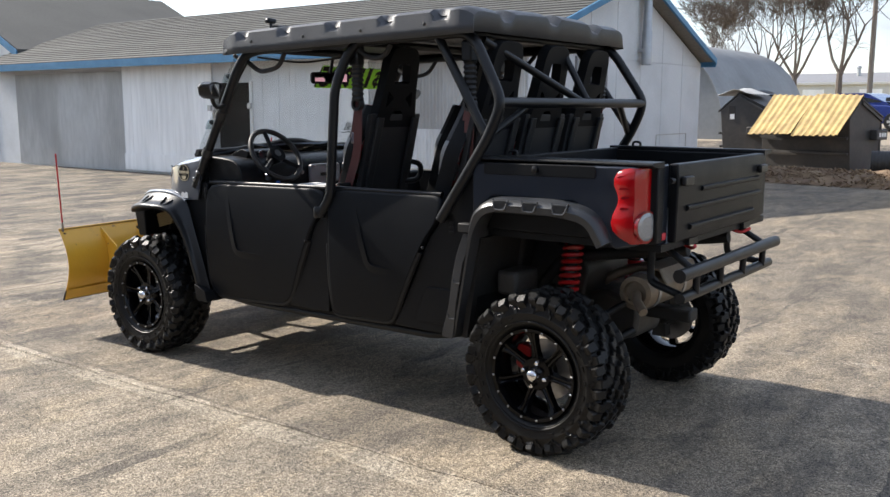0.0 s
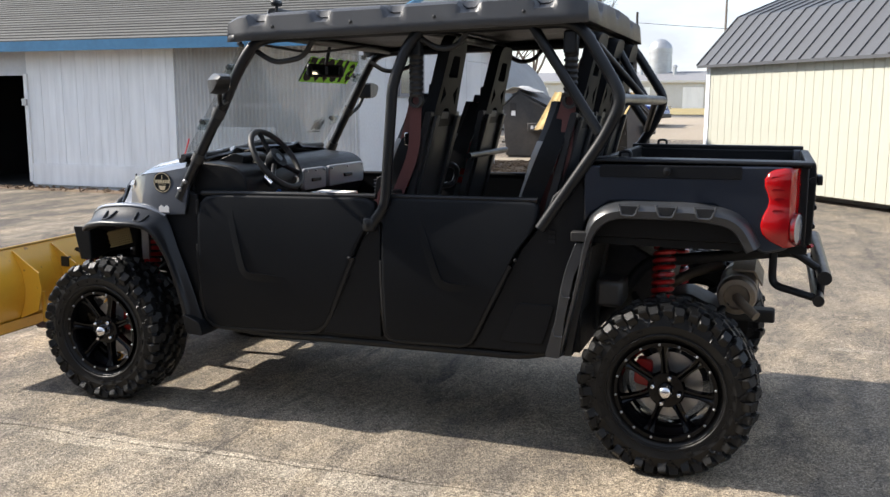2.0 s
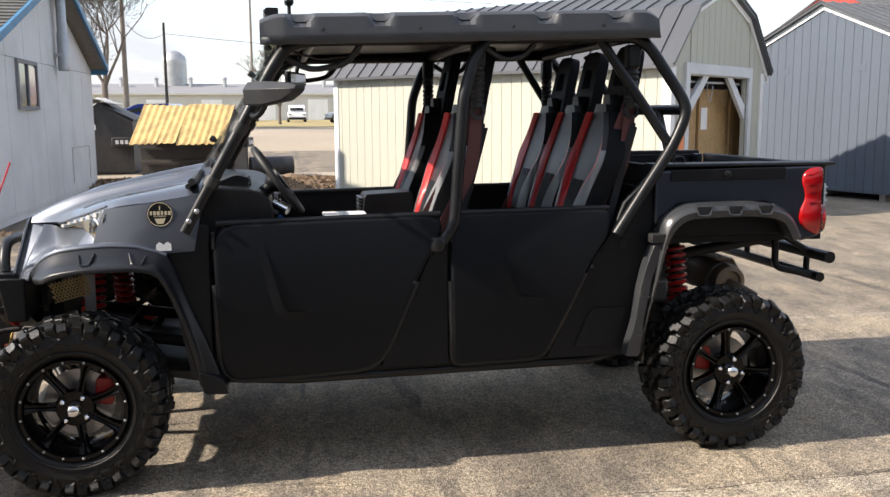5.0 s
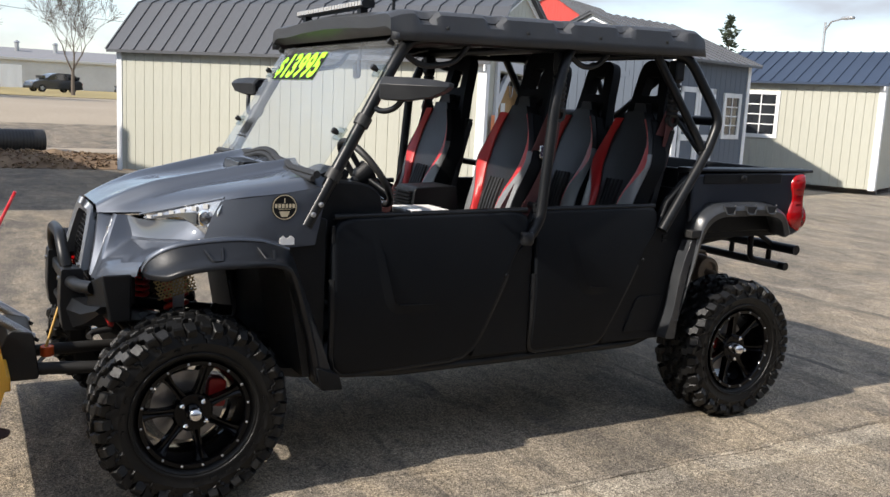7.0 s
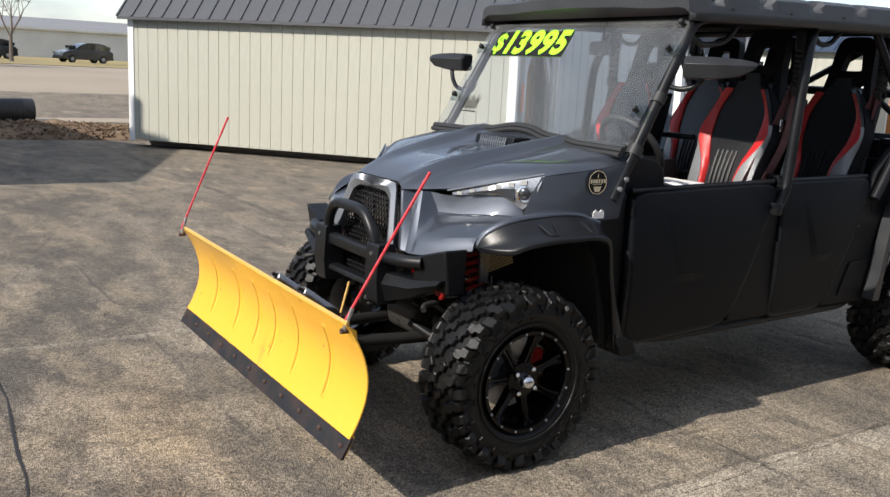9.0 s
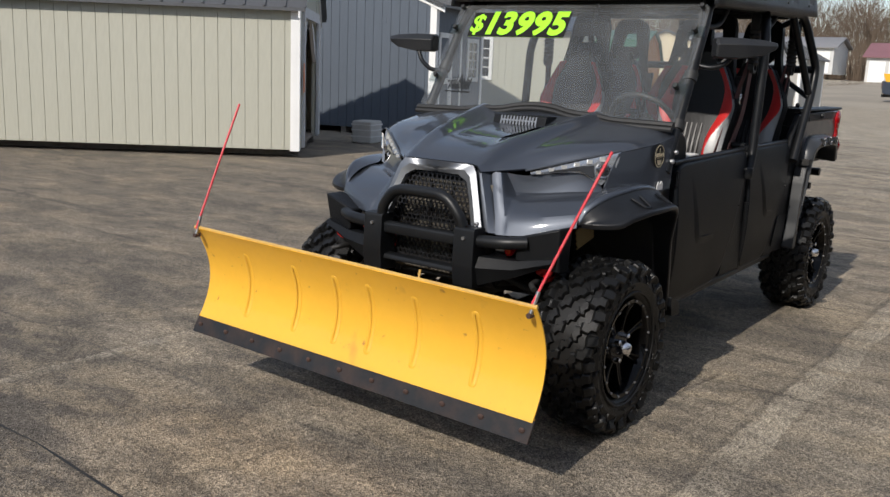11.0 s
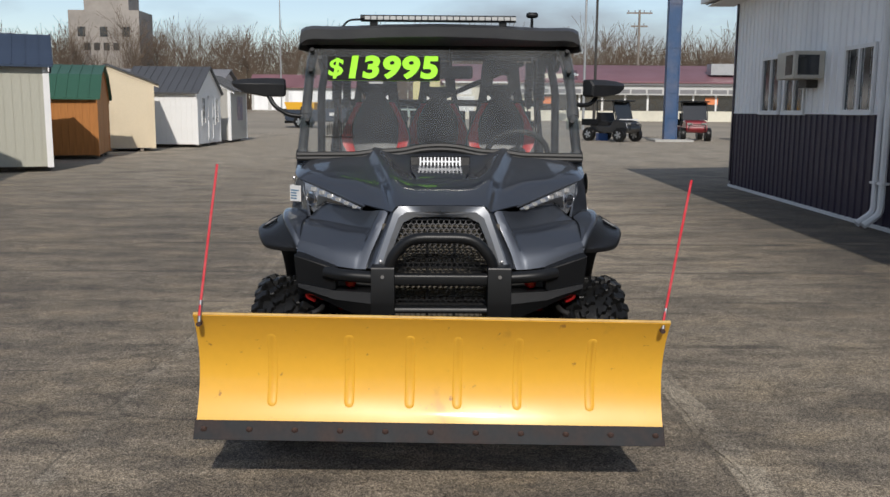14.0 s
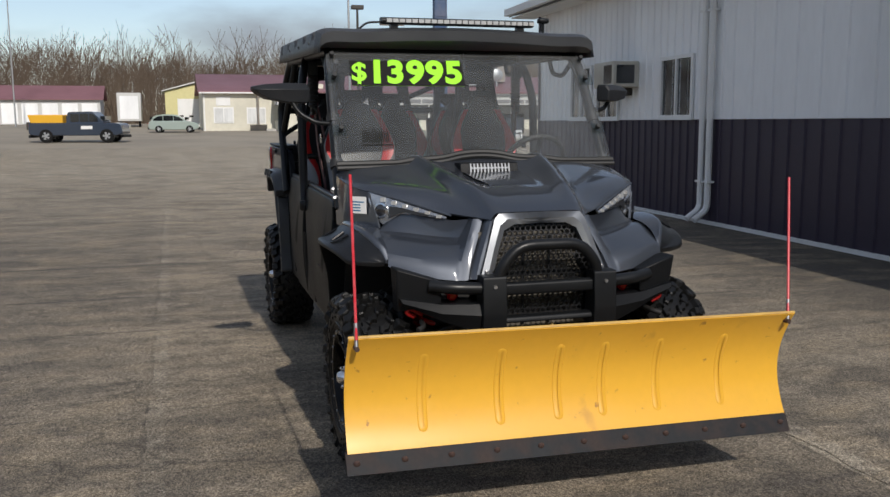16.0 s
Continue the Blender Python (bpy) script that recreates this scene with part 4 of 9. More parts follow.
# inside: room faces near-black, the room's shade is put into their colour
shop_part("inner_wall", box((4.6, WY - 4.0, 0.0), (21.4, WY - 3.9, 2.5)), M["interior_shade"])
shop_part("inner_floor", box((4.6, WY - 3.9, 0.004), (21.4, WY - 0.2, 0.012)), M["interior_shade"])
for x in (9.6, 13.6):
    shop_part("inner_wall", box((x, WY - 3.9, 0), (x + 0.08, WY - 0.17, 2.5)), M["interior_shade"])
shop_part("inner_ceiling", box((4.6, WY - 3.9, 2.46), (21.4, WY - 0.17, 2.5)), M["interior_shade"])
# gable end of grey sheets
gable = [(WY - 0.005, 0), (WY - 0.005, EAVE), (WY - DEPTH / 2, RIDGE - 0.05), (WY - DEPTH, EAVE), (WY - DEPTH, 0)]
shop_part("gable_wall", prism(gable, 4.42, 4.5, "x"), M["grey_board"])
shop_part("gable_wall", prism(gable, 21.5, 21.58, "x"), M["grey_board"])
shop_part("back_wall", box((4.5, WY - DEPTH, 0), (21.5, WY - DEPTH + 0.12, EAVE)), M["grey_board"])
for k in range(7):
    y1 = WY - DEPTH * k / 7 - 0.006
    y0 = WY - DEPTH * (k + 1) / 7 + 0.006
    for z0, z1 in ((0.12, 2.42), (2.43, 5.0)):
        t1 = min(z1, EAVE + (RIDGE - 0.05 - EAVE) * (1 - abs(y1 - (WY - DEPTH / 2)) / (DEPTH / 2)) - 0.03)
        t0 = min(z1, EAVE + (RIDGE - 0.05 - EAVE) * (1 - abs(y0 - (WY - DEPTH / 2)) / (DEPTH / 2)) - 0.03)
        mid = WY - DEPTH / 2
        q = [(y0, z0), (y1, z0), (y1, max(t1, z0 + 0.01))]
        if y0 < mid < y1:
            q.append((mid, RIDGE - 0.09 if z1 > 3 else z1))
        q.append((y0, max(t0, z0 + 0.01)))
        shop_part("wall_sheet", prism(q, 4.395, 4.418, "x"), M["grey_board"], smooth=False)
# roof: two slopes of shingle courses with fascia in blue
for side in (1, -1):
    y_e = WY + 0.45 if side == 1 else WY - DEPTH - 0.08
    z_e = EAVE + 0.06
    mid = WY - DEPTH / 2
    n = 22
    for k in range(n):
        f0, f1 = k / n, (k + 1) / n
        ya, yb = y_e + (mid - y_e) * f0, y_e + (mid - y_e) * f1
        za, zb = z_e + (RIDGE - z_e) * f0, z_e + (RIDGE - z_e) * f1
        q = [(ya, za), (yb, zb), (yb, zb + 0.012), (ya, za + 0.032)]
        shop_part("shingle_course", prism(q, 4.1, 21.9, "x"), M["shingle"], smooth=False)
    q = [(y_e, z_e - 0.05), (mid, RIDGE - 0.05), (mid, RIDGE - 0.004), (y_e, z_e - 0.004)]
    shop_part("roof_deck", prism(q, 4.12, 21.88, "x"), M["wood_pole"])
    shop_part("fascia", box((4.08, y_e - 0.03 if side == -1 else y_e + 0.001, z_e - 0.16), (21.92, y_e if side == -1 else y_e + 0.03, z_e + 0.01)), M["blue_trim"])
    q = [(y_e, z_e - 0.10), (mid, RIDGE - 0.09), (mid, RIDGE + 0.02), (y_e, z_e + 0.02)]
    shop_part("rake_trim", prism(q, 4.05, 4.098, "x"), M["blue_trim"])
# gable window with something red behind it, flue pipe, hatch
shop_part("gable_window", box((4.375, -11.2, 1.72), (4.394, -10.15, 2.36)), M["window_dark"])
bm = B()
for y0, y1, z0, z1 in ((-11.26, -11.2, 1.66, 2.42), (-10.15, -10.09, 1.66, 2.42), (-11.2, -10.15, 2.36, 2.42), (-11.2, -10.15, 1.66, 1.72), (-10.7, -10.65, 1.72, 2.36)):
    add_box(bm, (4.35, y0, z0), (4.3945, y1, z1))
shop_part("window_frame", bm, M["far_grey"])
shop_part("red_sticker", box((4.369, -11.15, 1.75), (4.374, -10.75, 2.33)), M["car_red"])
shop_part("flue_pipe", lathe([(2.35, 0.085), (2.36, 0.10), (3.0, 0.10), (3.02, 0.085), (4.5, 0.085)], 14, "z", (4.25, -12.7, 0)), M["galv"])
shop_part("flue_bracket", box((4.25, -12.8, 2.6), (4.394, -12.6, 2.66)), M["steel"])
bm = B()
for y0, y1, z0, z1 in ((-15.2, -13.6, 0.95, 0.97), (-15.2, -15.18, 0.3, 0.95), (-13.62, -13.6, 0.3, 0.95)):
    add_box(bm, (4.385, y0, z0), (4.394, y1, z1))
shop_part("hatch_outline", bm, M["shedgrey"])

# cross wing of the workshop, taller, farther along
wing = empty("workshop_wing", pose(21.7, -9.6, 0))
tagged(wing, "taller white workshop wing with blue-edged shingle roof", "building")
wprof = [(-0.3, 3.0), (4.6, 5.35), (9.5, 3.0)]
part("wall", prism([(0, 0), (0, 3.1), (4.6, 5.3), (9.2, 3.1), (9.2, 0)], -7.5, 0.0, "y"), M["white_board"], wing)
bm = corrugated(0, 9.2, 0.05, 3.0, 0.02, 0.2, 0.012)
part("tin_panel", bm, M["far_white"], wing)
bm = B()
add_prism(bm, wprof + [(a, z + 0.1) for a, z in wprof[::-1]], -8.0, 0.4, "y")
part("roof", bm, M["shingle"], wing)
bm = B()
add_prism(bm, [(-0.32, 2.86), (4.6, 5.22), (9.52, 2.86), (9.52, 3.06), (4.6, 5.42), (-0.32, 3.06)], 0.41, 0.45, "y")
part("rake_trim", bm, M["blue_trim"], wing)
# low link roof between the two
part("link_roof", prism([(0.0, 2.6), (-8.5, 4.5), (-8.5, 4.56), (0.0, 2.66)], -0.2, 0.0, "x"), M["shingle"], wing)


# ---- purple and pale steel building ----
PU = empty("steel_office_building", pose(-13.1, 6.18, 0, 0, 0, -2.3))
tagged(PU, "steel-clad building, dark purple below and pale grey above", "building")
PL = 34.0


def ribbed(x0, x1, z0, z1, y, pitch=0.23):
    """Steel siding: flat pans with raised ribs, facing -y."""
    bm = B()
    cols = []
    x = x0
    while x < x1:
        for dx, dy in ((0.0, 0.0), (0.10, 0.0), (0.118, -0.02), (0.147, -0.02), (0.165, 0.0)):
            if x + dx <= x1:
                cols.append((x + dx, y + dy))
        x += pitch
    cols.append((x1, y))
    add_grid(bm, [[(a, b, z0), (a, b, z1)] for a, b in cols])
    return solid(bm, 0.004)


part("wall", box((0.02, 0.03, 0), (PL, 0.2, 3.75)), M["pale_steel"], PU)
part("end_wall", box((0.0, 0.03, 0), (0.018, 9.0, 3.75)), M["pale_steel"], PU)
part("back_wall", box((0.02, 8.8, 0), (PL, 9.0, 3.75)), M["pale_steel"], PU)
part("lower_siding", ribbed(0, 7.4, 0.05, 1.5, 0.0), M["purple"], PU, "dark purple ribbed siding", smooth=False)
part("lower_siding", ribbed(7.4, PL, 0.05, 1.5, 0.0, 0.32), M["purple"], PU, "dark purple ribbed siding", smooth=False)
part("upper_siding", ribbed(0, 7.4, 1.52, 3.74, 0.0), M["pale_steel"], PU, "pale grey ribbed siding", smooth=False)
part("upper_siding", ribbed(7.4, PL, 1.52, 3.74, 0.0, 0.46), M["pale_steel"], PU, "pale grey ribbed siding", smooth=False)
part("base_trim", box((-0.03, -0.045, 0.0), (PL, 0.028, 0.05)), M["plainwhite"], PU)
part("belt_trim", box((-0.02, -0.03, 1.502), (PL, -0.0205, 1.522)), M["pale_steel"], PU)
part("corner_trim", box((-0.03, -0.035, 0.12), (0.05, -0.022, 3.75)), M["purple"], PU)
part("corner_trim", box((-0.045, -0.035, 0.12), (-0.001, 0.05, 3.75)), M["purple"], PU)
part("roof", prism([(-0.55, 3.72), (4.5, 5.1), (9.4, 3.72), (9.4, 3.86), (4.5, 5.24), (-0.55, 3.86)], -0.5, PL + 0.3, "x"), M["far_grey"], PU)
part("soffit", box((-0.48, -0.5, 3.69), (PL, 0.02, 3.715)), M["plainwhite"], PU)
part("gutter", prism([(-0.66, 3.74), (-0.56, 3.74), (-0.56, 3.86), (-0.66, 3.88)], -0.5, PL + 0.3, "x"), M["plainwhite"], PU)


def sash_window(x, z0, w, h):
    win = part("window", box((x, -0.024, z0), (x + w, -0.0215, z0 + h)), M["window_dark"], PU)
    f = 0.055
    bm = B()
    for a, b, c, d in ((x - f, x + w + f, z0 + h, z0 + h + f), (x - f, x + w + f, z0 - f, z0), (x - f, x, z0, z0 + h), (x + w, x + w + f, z0, z0 + h), (x + w * 0.5 - 0.025, x + w * 0.5 + 0.025, z0, z0 + h)):
        add_box(bm, (a, -0.06, c), (b, -0.0208, d))
    part("window_frame", bm, M["plainwhite"], win)
    part("window_sill", box((x - f - 0.01, -0.085, z0 - f - 0.02), (x + w + f + 0.01, -0.0205, z0 - f - 0.001)), M["plainwhite"], win)


sash_window(1.88, 1.56, 0.90, 0.90)
sash_window(3.10, 1.56, 0.85, 0.90)
sash_window(5.58, 1.57, 0.90, 0.84)
ac = part("air_conditioner", box((3.98, -0.50, 2.04), (4.76, -0.03, 2.46)), M["ac_beige"], PU, "beige window air conditioner", bevel=0.015)
bm = B()
for k in range(9):
    add_box(bm, (4.02, -0.506, 2.08 + k * 0.038), (4.34, -0.5005, 2.098 + k * 0.038))
part("grille_slat", bm, M["ac_beige"], ac)
part("side_louvre", box((4.762, -0.44, 2.10), (4.766, -0.12, 2.40)), M["window_dark"], ac)
part("front_louvre", box((4.40, -0.506, 2.10), (4.70, -0.5005, 2.40)), M["window_dark"], ac)
part("stain_bracket", box((4.15, -0.2, 1.91), (4.5, -0.0205, 2.035)), M["dumpster"], ac)
for dx in (6.90, 7.10):
    bm = B()
    add_ring_tube(bm, bent([(dx, -0.62, 3.78), (dx, -0.30, 3.60), (dx, -0.08, 3.42), (dx, -0.08, 0.22), (dx + 0.02, -0.30, 0.07)], 0.09), 0.048, 8)
    part("downspout", bm, M["plainwhite"], PU)
    for z in (0.6, 3.0):
        part("strap", box((dx - 0.07, -0.135, z), (dx + 0.07, -0.0205, z + 0.03)), M["plainwhite"], PU)


# ---- skips, pipe, mulch ----
def dumpster(label, m, lid, back=1.0, ridge=1.76, rear=1.30):
    """Ridged steel skip: the ridge runs along y over the origin, the open front is towards +x."""
    root = empty("dumpster", m)
    tagged(root, label, "dumpster")
    part("body", prism([(0.36, 0.06), (0.50, ridge - 0.50), (0.0, ridge - 0.05), (-back, rear - 0.03), (-back, 0.06)], -1.15, 1.15, "y"), M["dumpster"], root, bevel=0.015)
    part("rear_lid", prism([(0.03, ridge - 0.04), (0.03, ridge - 0.01), (-back - 0.04, rear + 0.02), (-back - 0.04, rear - 0.02)], -1.17, 1.17, "y"), M["dumpster"], root)
    for s in (1, -1):
        y0, y1 = sorted((s * 1.151, s * 1.33))
        part("fork_pocket", box((-back + 0.02, y0, 0.76), (-back + 0.52, y1, 1.0)), M["dumpster"], root, bevel=0.02)
        y0, y1 = sorted((s * 1.06, s * 1.12))
        part("foot", box((-back + 0.1, y0, 0.0), (0.3, y1, 0.07)), M["dumpster"], root)
        y0, y1 = sorted((s * 1.151, s * 1.19))
        part("edge_rib", prism([(-back, rear - 0.12), (-back, rear - 0.05), (0.0, ridge - 0.09), (0.0, ridge - 0.16)], y0, y1, "y"), M["dumpster"], root)
        part("corner_rib", box((-back - 0.012, min(s * 1.10, s * 1.162), 0.06), (-back + 0.05, max(s * 1.10, s * 1.162), rear - 0.14)), M["dumpster"], root)
    for z in (0.42, 0.78):
        part("rib", box((0.40 + z * 0.11, -1.13, z), (0.45 + z * 0.11, 1.13, z + 0.06)), M["dumpster"], root)
    if lid:
        rng = random.Random(41)
        for c in (-0.585, 0.585):
            bm = B()
            rows = []
            for k in range(57):
                y = c - 0.578 + 1.156 * k / 56
                up = 0.026 * (0.5 + 0.5 * math.cos(k / 56 * math.tau * 7))
                rows.append([(x, y + 0.012 * x, 1.785 - x * 0.85 + up + 0.018 * math.sin(x * 3 + c * 2 + y * 2.5) + (rng.uniform(-0.02, 0.012) if x > 1.0 else 0.0)) for x in (-0.04, 0.25, 0.55, 0.82, 1.065)])
            add_grid(bm, rows)
            part("lid", solid(bm, 0.012), M["yellow_lid"], root, "faded dirty yellow ribbed lid")
        part("hinge_bar", lathe([(-1.17, 0.022), (1.17, 0.022)], 8, "y", (-0.05, 0, 1.775)), M["dumpster"], root)
    else:
        bm = B()
        rows = []
        for k in range(25):
            y = -0.2 + 1.42 * k / 24
            rows.append([(x, y, ridge + 0.045 + 0.10 * (1 - abs(x - 0.1) / 0.5) * (0.6 + 0.4 * math.sin(y * 5)) - 0.22 * abs(x - 0.05) + 0.02 * math.sin(k * 2.1 + x * 9)) for x in (-0.40, -0.22, -0.02, 0.16, 0.36, 0.60)])
        add_grid(bm, rows)
        part("lid", solid(bm, 0.012), M["grey_tin"], root, "buckled grey lid")
        part("side_window", box((0.08, 1.1505, 1.22), (0.26, 1.156, 1.56)), M["interior_shade"], root)
        part("sticker", box((0.10, 1.157, 1.20), (0.22, 1.162, 1.34)), M["paper"], root)
        part("front_lid", prism([(0.0, ridge - 0.03), (0.0, ridge), (0.56, ridge - 0.50), (0.56, ridge - 0.53)], -1.16, 1.16, "y"), M["dumpster"], root)
    bm = B()
    for a in (0.10, 0.22, 0.34):
        add_box(bm, (-back + a, 1.331, 0.83), (-back + a + 0.08, 1.336, 0.93))
    part("plate_mark", bm, M["paper"], root)
    return root


dumpster("black steel dumpster with faded yellow ribbed plastic lids", pose(2.715, -19.154, 0.0, 0, 0, 75), True)
dumpster("dark steel dumpster with a buckled grey lid", pose(5.15, -21.85, 0.0, 0, 0, 0), False, 0.82, 1.93, 1.46)
bm = B()
prof = []
for k in range(61):
    z = k / 60 * 2.3
    prof.append((z * 0.46, 0.265 + 0.007 * (1 if (k // 2) % 2 else 0)))
for z, r in prof[::-1]:
    prof.append((z, r - 0.04))
add_lathe(bm, prof, 24, "x", (0, 0, 0), True)
pipe = part("drain_pipe", bm, M["black_pipe"])
pipe.matrix_basis = pose(0.21, -18.75, 0.275, 0, 0, 10)
tagged(pipe, "black corrugated drainage pipe lying on the ground", "drain pipe")


def heap(name, centre, size, count, seed, mats, label, category, chip=(0.02, 0.075)):
    """A low heap of loose chips over a mound."""
    rng = random.Random(seed)
    bm = B()
    rows = []
    for i in range(25):
        row = []
        for j in range(13):
            u, v = i / 12 - 1, j / 6 - 1
            hgt = size[2] * max(0.0, 1 - u * u) * max(0.0, 1 - v * v) * (0.7 + 0.6 * noise.noise((i * 0.6, j * 0.6, seed)))
            row.append((u * size[0], v * size[1], max(hgt, 0) + 0.008))
        rows.append(row)
    add_grid(bm, rows)
    for _ in range(count):
        u, v = rng.uniform(-1, 1), rng.uniform(-1, 1)
        hgt = size[2] * max(0.0, 1 - u * u) * max(0.0, 1 - v * v) * 0.8
        s = rng.uniform(*chip)
        q = Matrix.Translation((u * size[0], v * size[1], hgt + 0.02)) @ Euler((rng.uniform(-0.7, 0.7), rng.uniform(-0.7, 0.7), rng.uniform(0, 6.3))).to_matrix().to_4x4()
        add_box(bm, (-s, -s * 0.22, -0.008), (s, s * 0.22, 0.012), q)
    ob = part(name, bm, mats, smooth=False)
    ob.matrix_basis = pose(*centre)
    return tagged(ob, label, category, kind="stuff")


heap("mulch_heap", (1.6, -15.6, 0, 0, 0, -6), (5.2, 1.05, 0.30), 2400, 3, M["mulch"], "brown wood mulch and dead leaves heaped along the lot", "mulch")
heap("leaf_litter", (8.0, -8.25, 0, 0, 0, 0), (4.0, 0.22, 0.03), 260, 5, M["mulch"], "dry leaves along the workshop wall", "leaves", (0.02, 0.05))
for k, (x, y, s) in enumerate(((-1.5, -16.6, 0.35), (-2.3, -17.1, 0.45), (-0.9, -16.1, 0.22))):
    bm = lathe([(0.0, s), (0.05, s * 0.85), (0.10, s * 0.4), (0.11, 0.02)], 14, "z")
    rng = random.Random(k)
    for v in bm.verts:
        v.co.x *= 1 + rng.uniform(-0.2, 0.2)
        v.co.y *= 1 + rng.uniform(-0.3, 0.2)
    ob = part("snow_patch", bm, M["snow"])
    ob.location = (x, y, 0.0)
    tagged(ob, "small melting patch of old snow", "snow patch")


# ---- trees ----
def grow(bm, p, d, length, r, depth, rng, sides, upward=0.12, spread_deg=34, twigs=None, thin=0.009):
    """A limb that bends and forks, tapering."""
    pts, rad = [p], [r]
    cur, dirn = Vector(p), Vector(d)
    steps = 3 if depth > 1 else 2
    for k in range(steps):
        dirn = (dirn + Vector((rng.uniform(-0.2, 0.2), rng.uniform(-0.2, 0.2), upward))).normalized()
        cur = cur + dirn * (length / steps)
        pts.append(cur.copy())
        rad.append(r * (1 - 0.42 * (k + 1) / steps))
    rad = [max(q, thin) for q in rad]
    add_ring_tube(bm if depth > 1 or twigs is None else twigs, pts, r, sides if depth > 1 else 3, radii=rad, cap=False)
    if depth == 0:
        return
    for k in range(rng.choice((2, 3, 3)) if twigs is None else rng.choice((3, 3, 4))):
        at = pts[-1] if k < 2 else pts[-2]
        ax = dirn.orthogonal().normalized()
        ax.rotate(Matrix.Rotation(rng.uniform(0, math.tau), 3, dirn))
        nd = dirn.copy()
        nd.rotate(Matrix.Rotation(radians(rng.uniform(0.5, 1.2) * spread_deg), 3, ax))
        grow(bm, at, nd, length * (rng.uniform(0.62, 0.86) if twigs is None else rng.uniform(0.58, 0.84)), rad[-1] * rng.uniform(0.6, 0.85), depth - 1, rng, max(3, sides - 1), upward, spread_deg, twigs, thin)


def bare_tree(x, y, height, seed, label, depth=6, spread_deg=34):
    rng = random.Random(seed)
    root = empty("bare_tree", pose(x, y, gz(x, y)))
    tagged(root, label, "tree")
    trunk, crown = B(), B()
    h0 = height * 0.22
    add_ring_tube(trunk, [(0, 0, -0.1), (0.02, 0, h0 * 0.5), (0.0, 0.03, h0)], 0.2, 8, radii=[height * 0.019, height * 0.015, height * 0.013], cap=False)
    for k in range(4):
        a = k * math.tau / 4 + rng.uniform(-0.5, 0.5)
        d = Vector((math.cos(a) * 0.55, math.sin(a) * 0.55, 1)).normalized()
        grow(trunk, Vector((0, 0.02, h0 * rng.uniform(0.85, 1.0))), d, height * 0.25, height * 0.0085, depth - 1, rng, 6, 0.10, spread_deg, crown)
    part("trunk", trunk, M["bark"], root)
    part("crown", crown, M["bark"], root, "leafless twigs")
    return root


bare_tree(13.9, -56, 12.5, 11, "tall leafless tree behind the dumpsters", 7, 40)
bare_tree(10.7, -54, 13.0, 12, "tall leafless tree behind the dumpsters", 7, 40)
bare_tree(16.8, -60, 11.5, 13, "tall leafless tree behind the rounded shed", 7, 40)
bare_tree(20.5, -62, 10.5, 14, "leafless tree behind the rounded shed", 7, 40)
bare_tree(0.2, -74, 7.5, 15, "round-topped leafless tree on the far verge")
bare_tree(-6.5, -70, 8.5, 16, "leafless tree behind the long shed", 6)
bare_tree(-30, -62, 11.0, 17, "leafless tree beyond the sheds", 6)

def conifer(x, y, height, seed):
    rng = random.Random(seed)
    root = empty("conifer_tree", pose(x, y, gz(x, y)))
    tagged(root, "ragged dark green pine far behind the sheds", "tree")
    part("trunk", lathe([(-0.1, 0.2), (height * 0.95, 0.04)], 8, "z"), M["bark"], root)
    bm = B()
    for k in range(420):
        h = rng.uniform(0.30, 1.0) ** 0.9
        a = rng.uniform(0, math.tau)
        reach = (1.12 - h) * height * 0.28 * rng.uniform(0.3, 1.0) * (0.8 + 0.4 * math.sin(h * 31))
        c = Vector((math.cos(a) * reach, math.sin(a) * reach, h * height + rng.uniform(-0.15, 0.15)))
        s = rng.uniform(0.12, 0.30)
        tip = c + Vector((math.cos(a) * s * 1.6, math.sin(a) * s * 1.6, rng.uniform(-0.1, 0.25)))
        add_ring_tube(bm, [c - (tip - c) * 0.5, c, tip], s, 5, radii=[0.02, s * 0.45, 0.01], cap=False)
    part("crown", bm, M["pine"], root, "uneven dark needles", smooth=False)


conifer(-69.4, -65.9, 10.6, 31)

# far woods: one mass of thin bare stems
rng = random.Random(21)
bm = B()
for k in range(560):
    y = -78 + k * 0.32 + rng.uniform(-1.2, 1.2)
    x = rng.uniform(-150, -112)
    hgt = rng.uniform(8, 12.5) * (1.0 if y > -45 else 0.9) * (0.72 if rng.random() < 0.3 else 1)
    z = gz(x, y)
    for s in range(rng.choice((2, 3))):
        b = Vector((x + rng.uniform(-1.6, 1.6), y + rng.uniform(-1.6, 1.6), z))
        top = b + Vector((rng.uniform(-0.8, 0.8), rng.uniform(-0.8, 0.8), hgt * 0.42))
        add_ring_tube(bm, [b, top], 0.1, 4, radii=[0.10, 0.06], cap=False)
        for q in range(4):
            a = rng.uniform(0, math.tau)
            grow(bm, top - Vector((0, 0, hgt * 0.06 * q)), Vector((math.cos(a) * 0.5, math.sin(a) * 0.5, 1.0)).normalized(), hgt * 0.27, 0.045, 2, rng, 3, 0.15, 38, None, 0.022)
woods = part("far_woods", bm, M["far_twigs"], smooth=False)
tagged(woods, "long belt of bare brown winter woods far away", "woods", kind="stuff")
bm = B()
for k in range(9000):
    y = rng.uniform(-85, 105)
    x = rng.uniform(-128, -108)
    z = gz(x, y)
    hgt = rng.uniform(1.8, 6.5)
    add_ring_tube(bm, [(x, y, z), (x + rng.uniform(-0.7, 0.7), y + rng.uniform(-0.9, 0.9), z + hgt)], 0.05, 3, radii=[0.05, 0.016], cap=False)
tagged(part("far_brush", bm, M["far_twigs"], smooth=False), "dense dry brush at the foot of the far woods", "brush", kind="stuff")


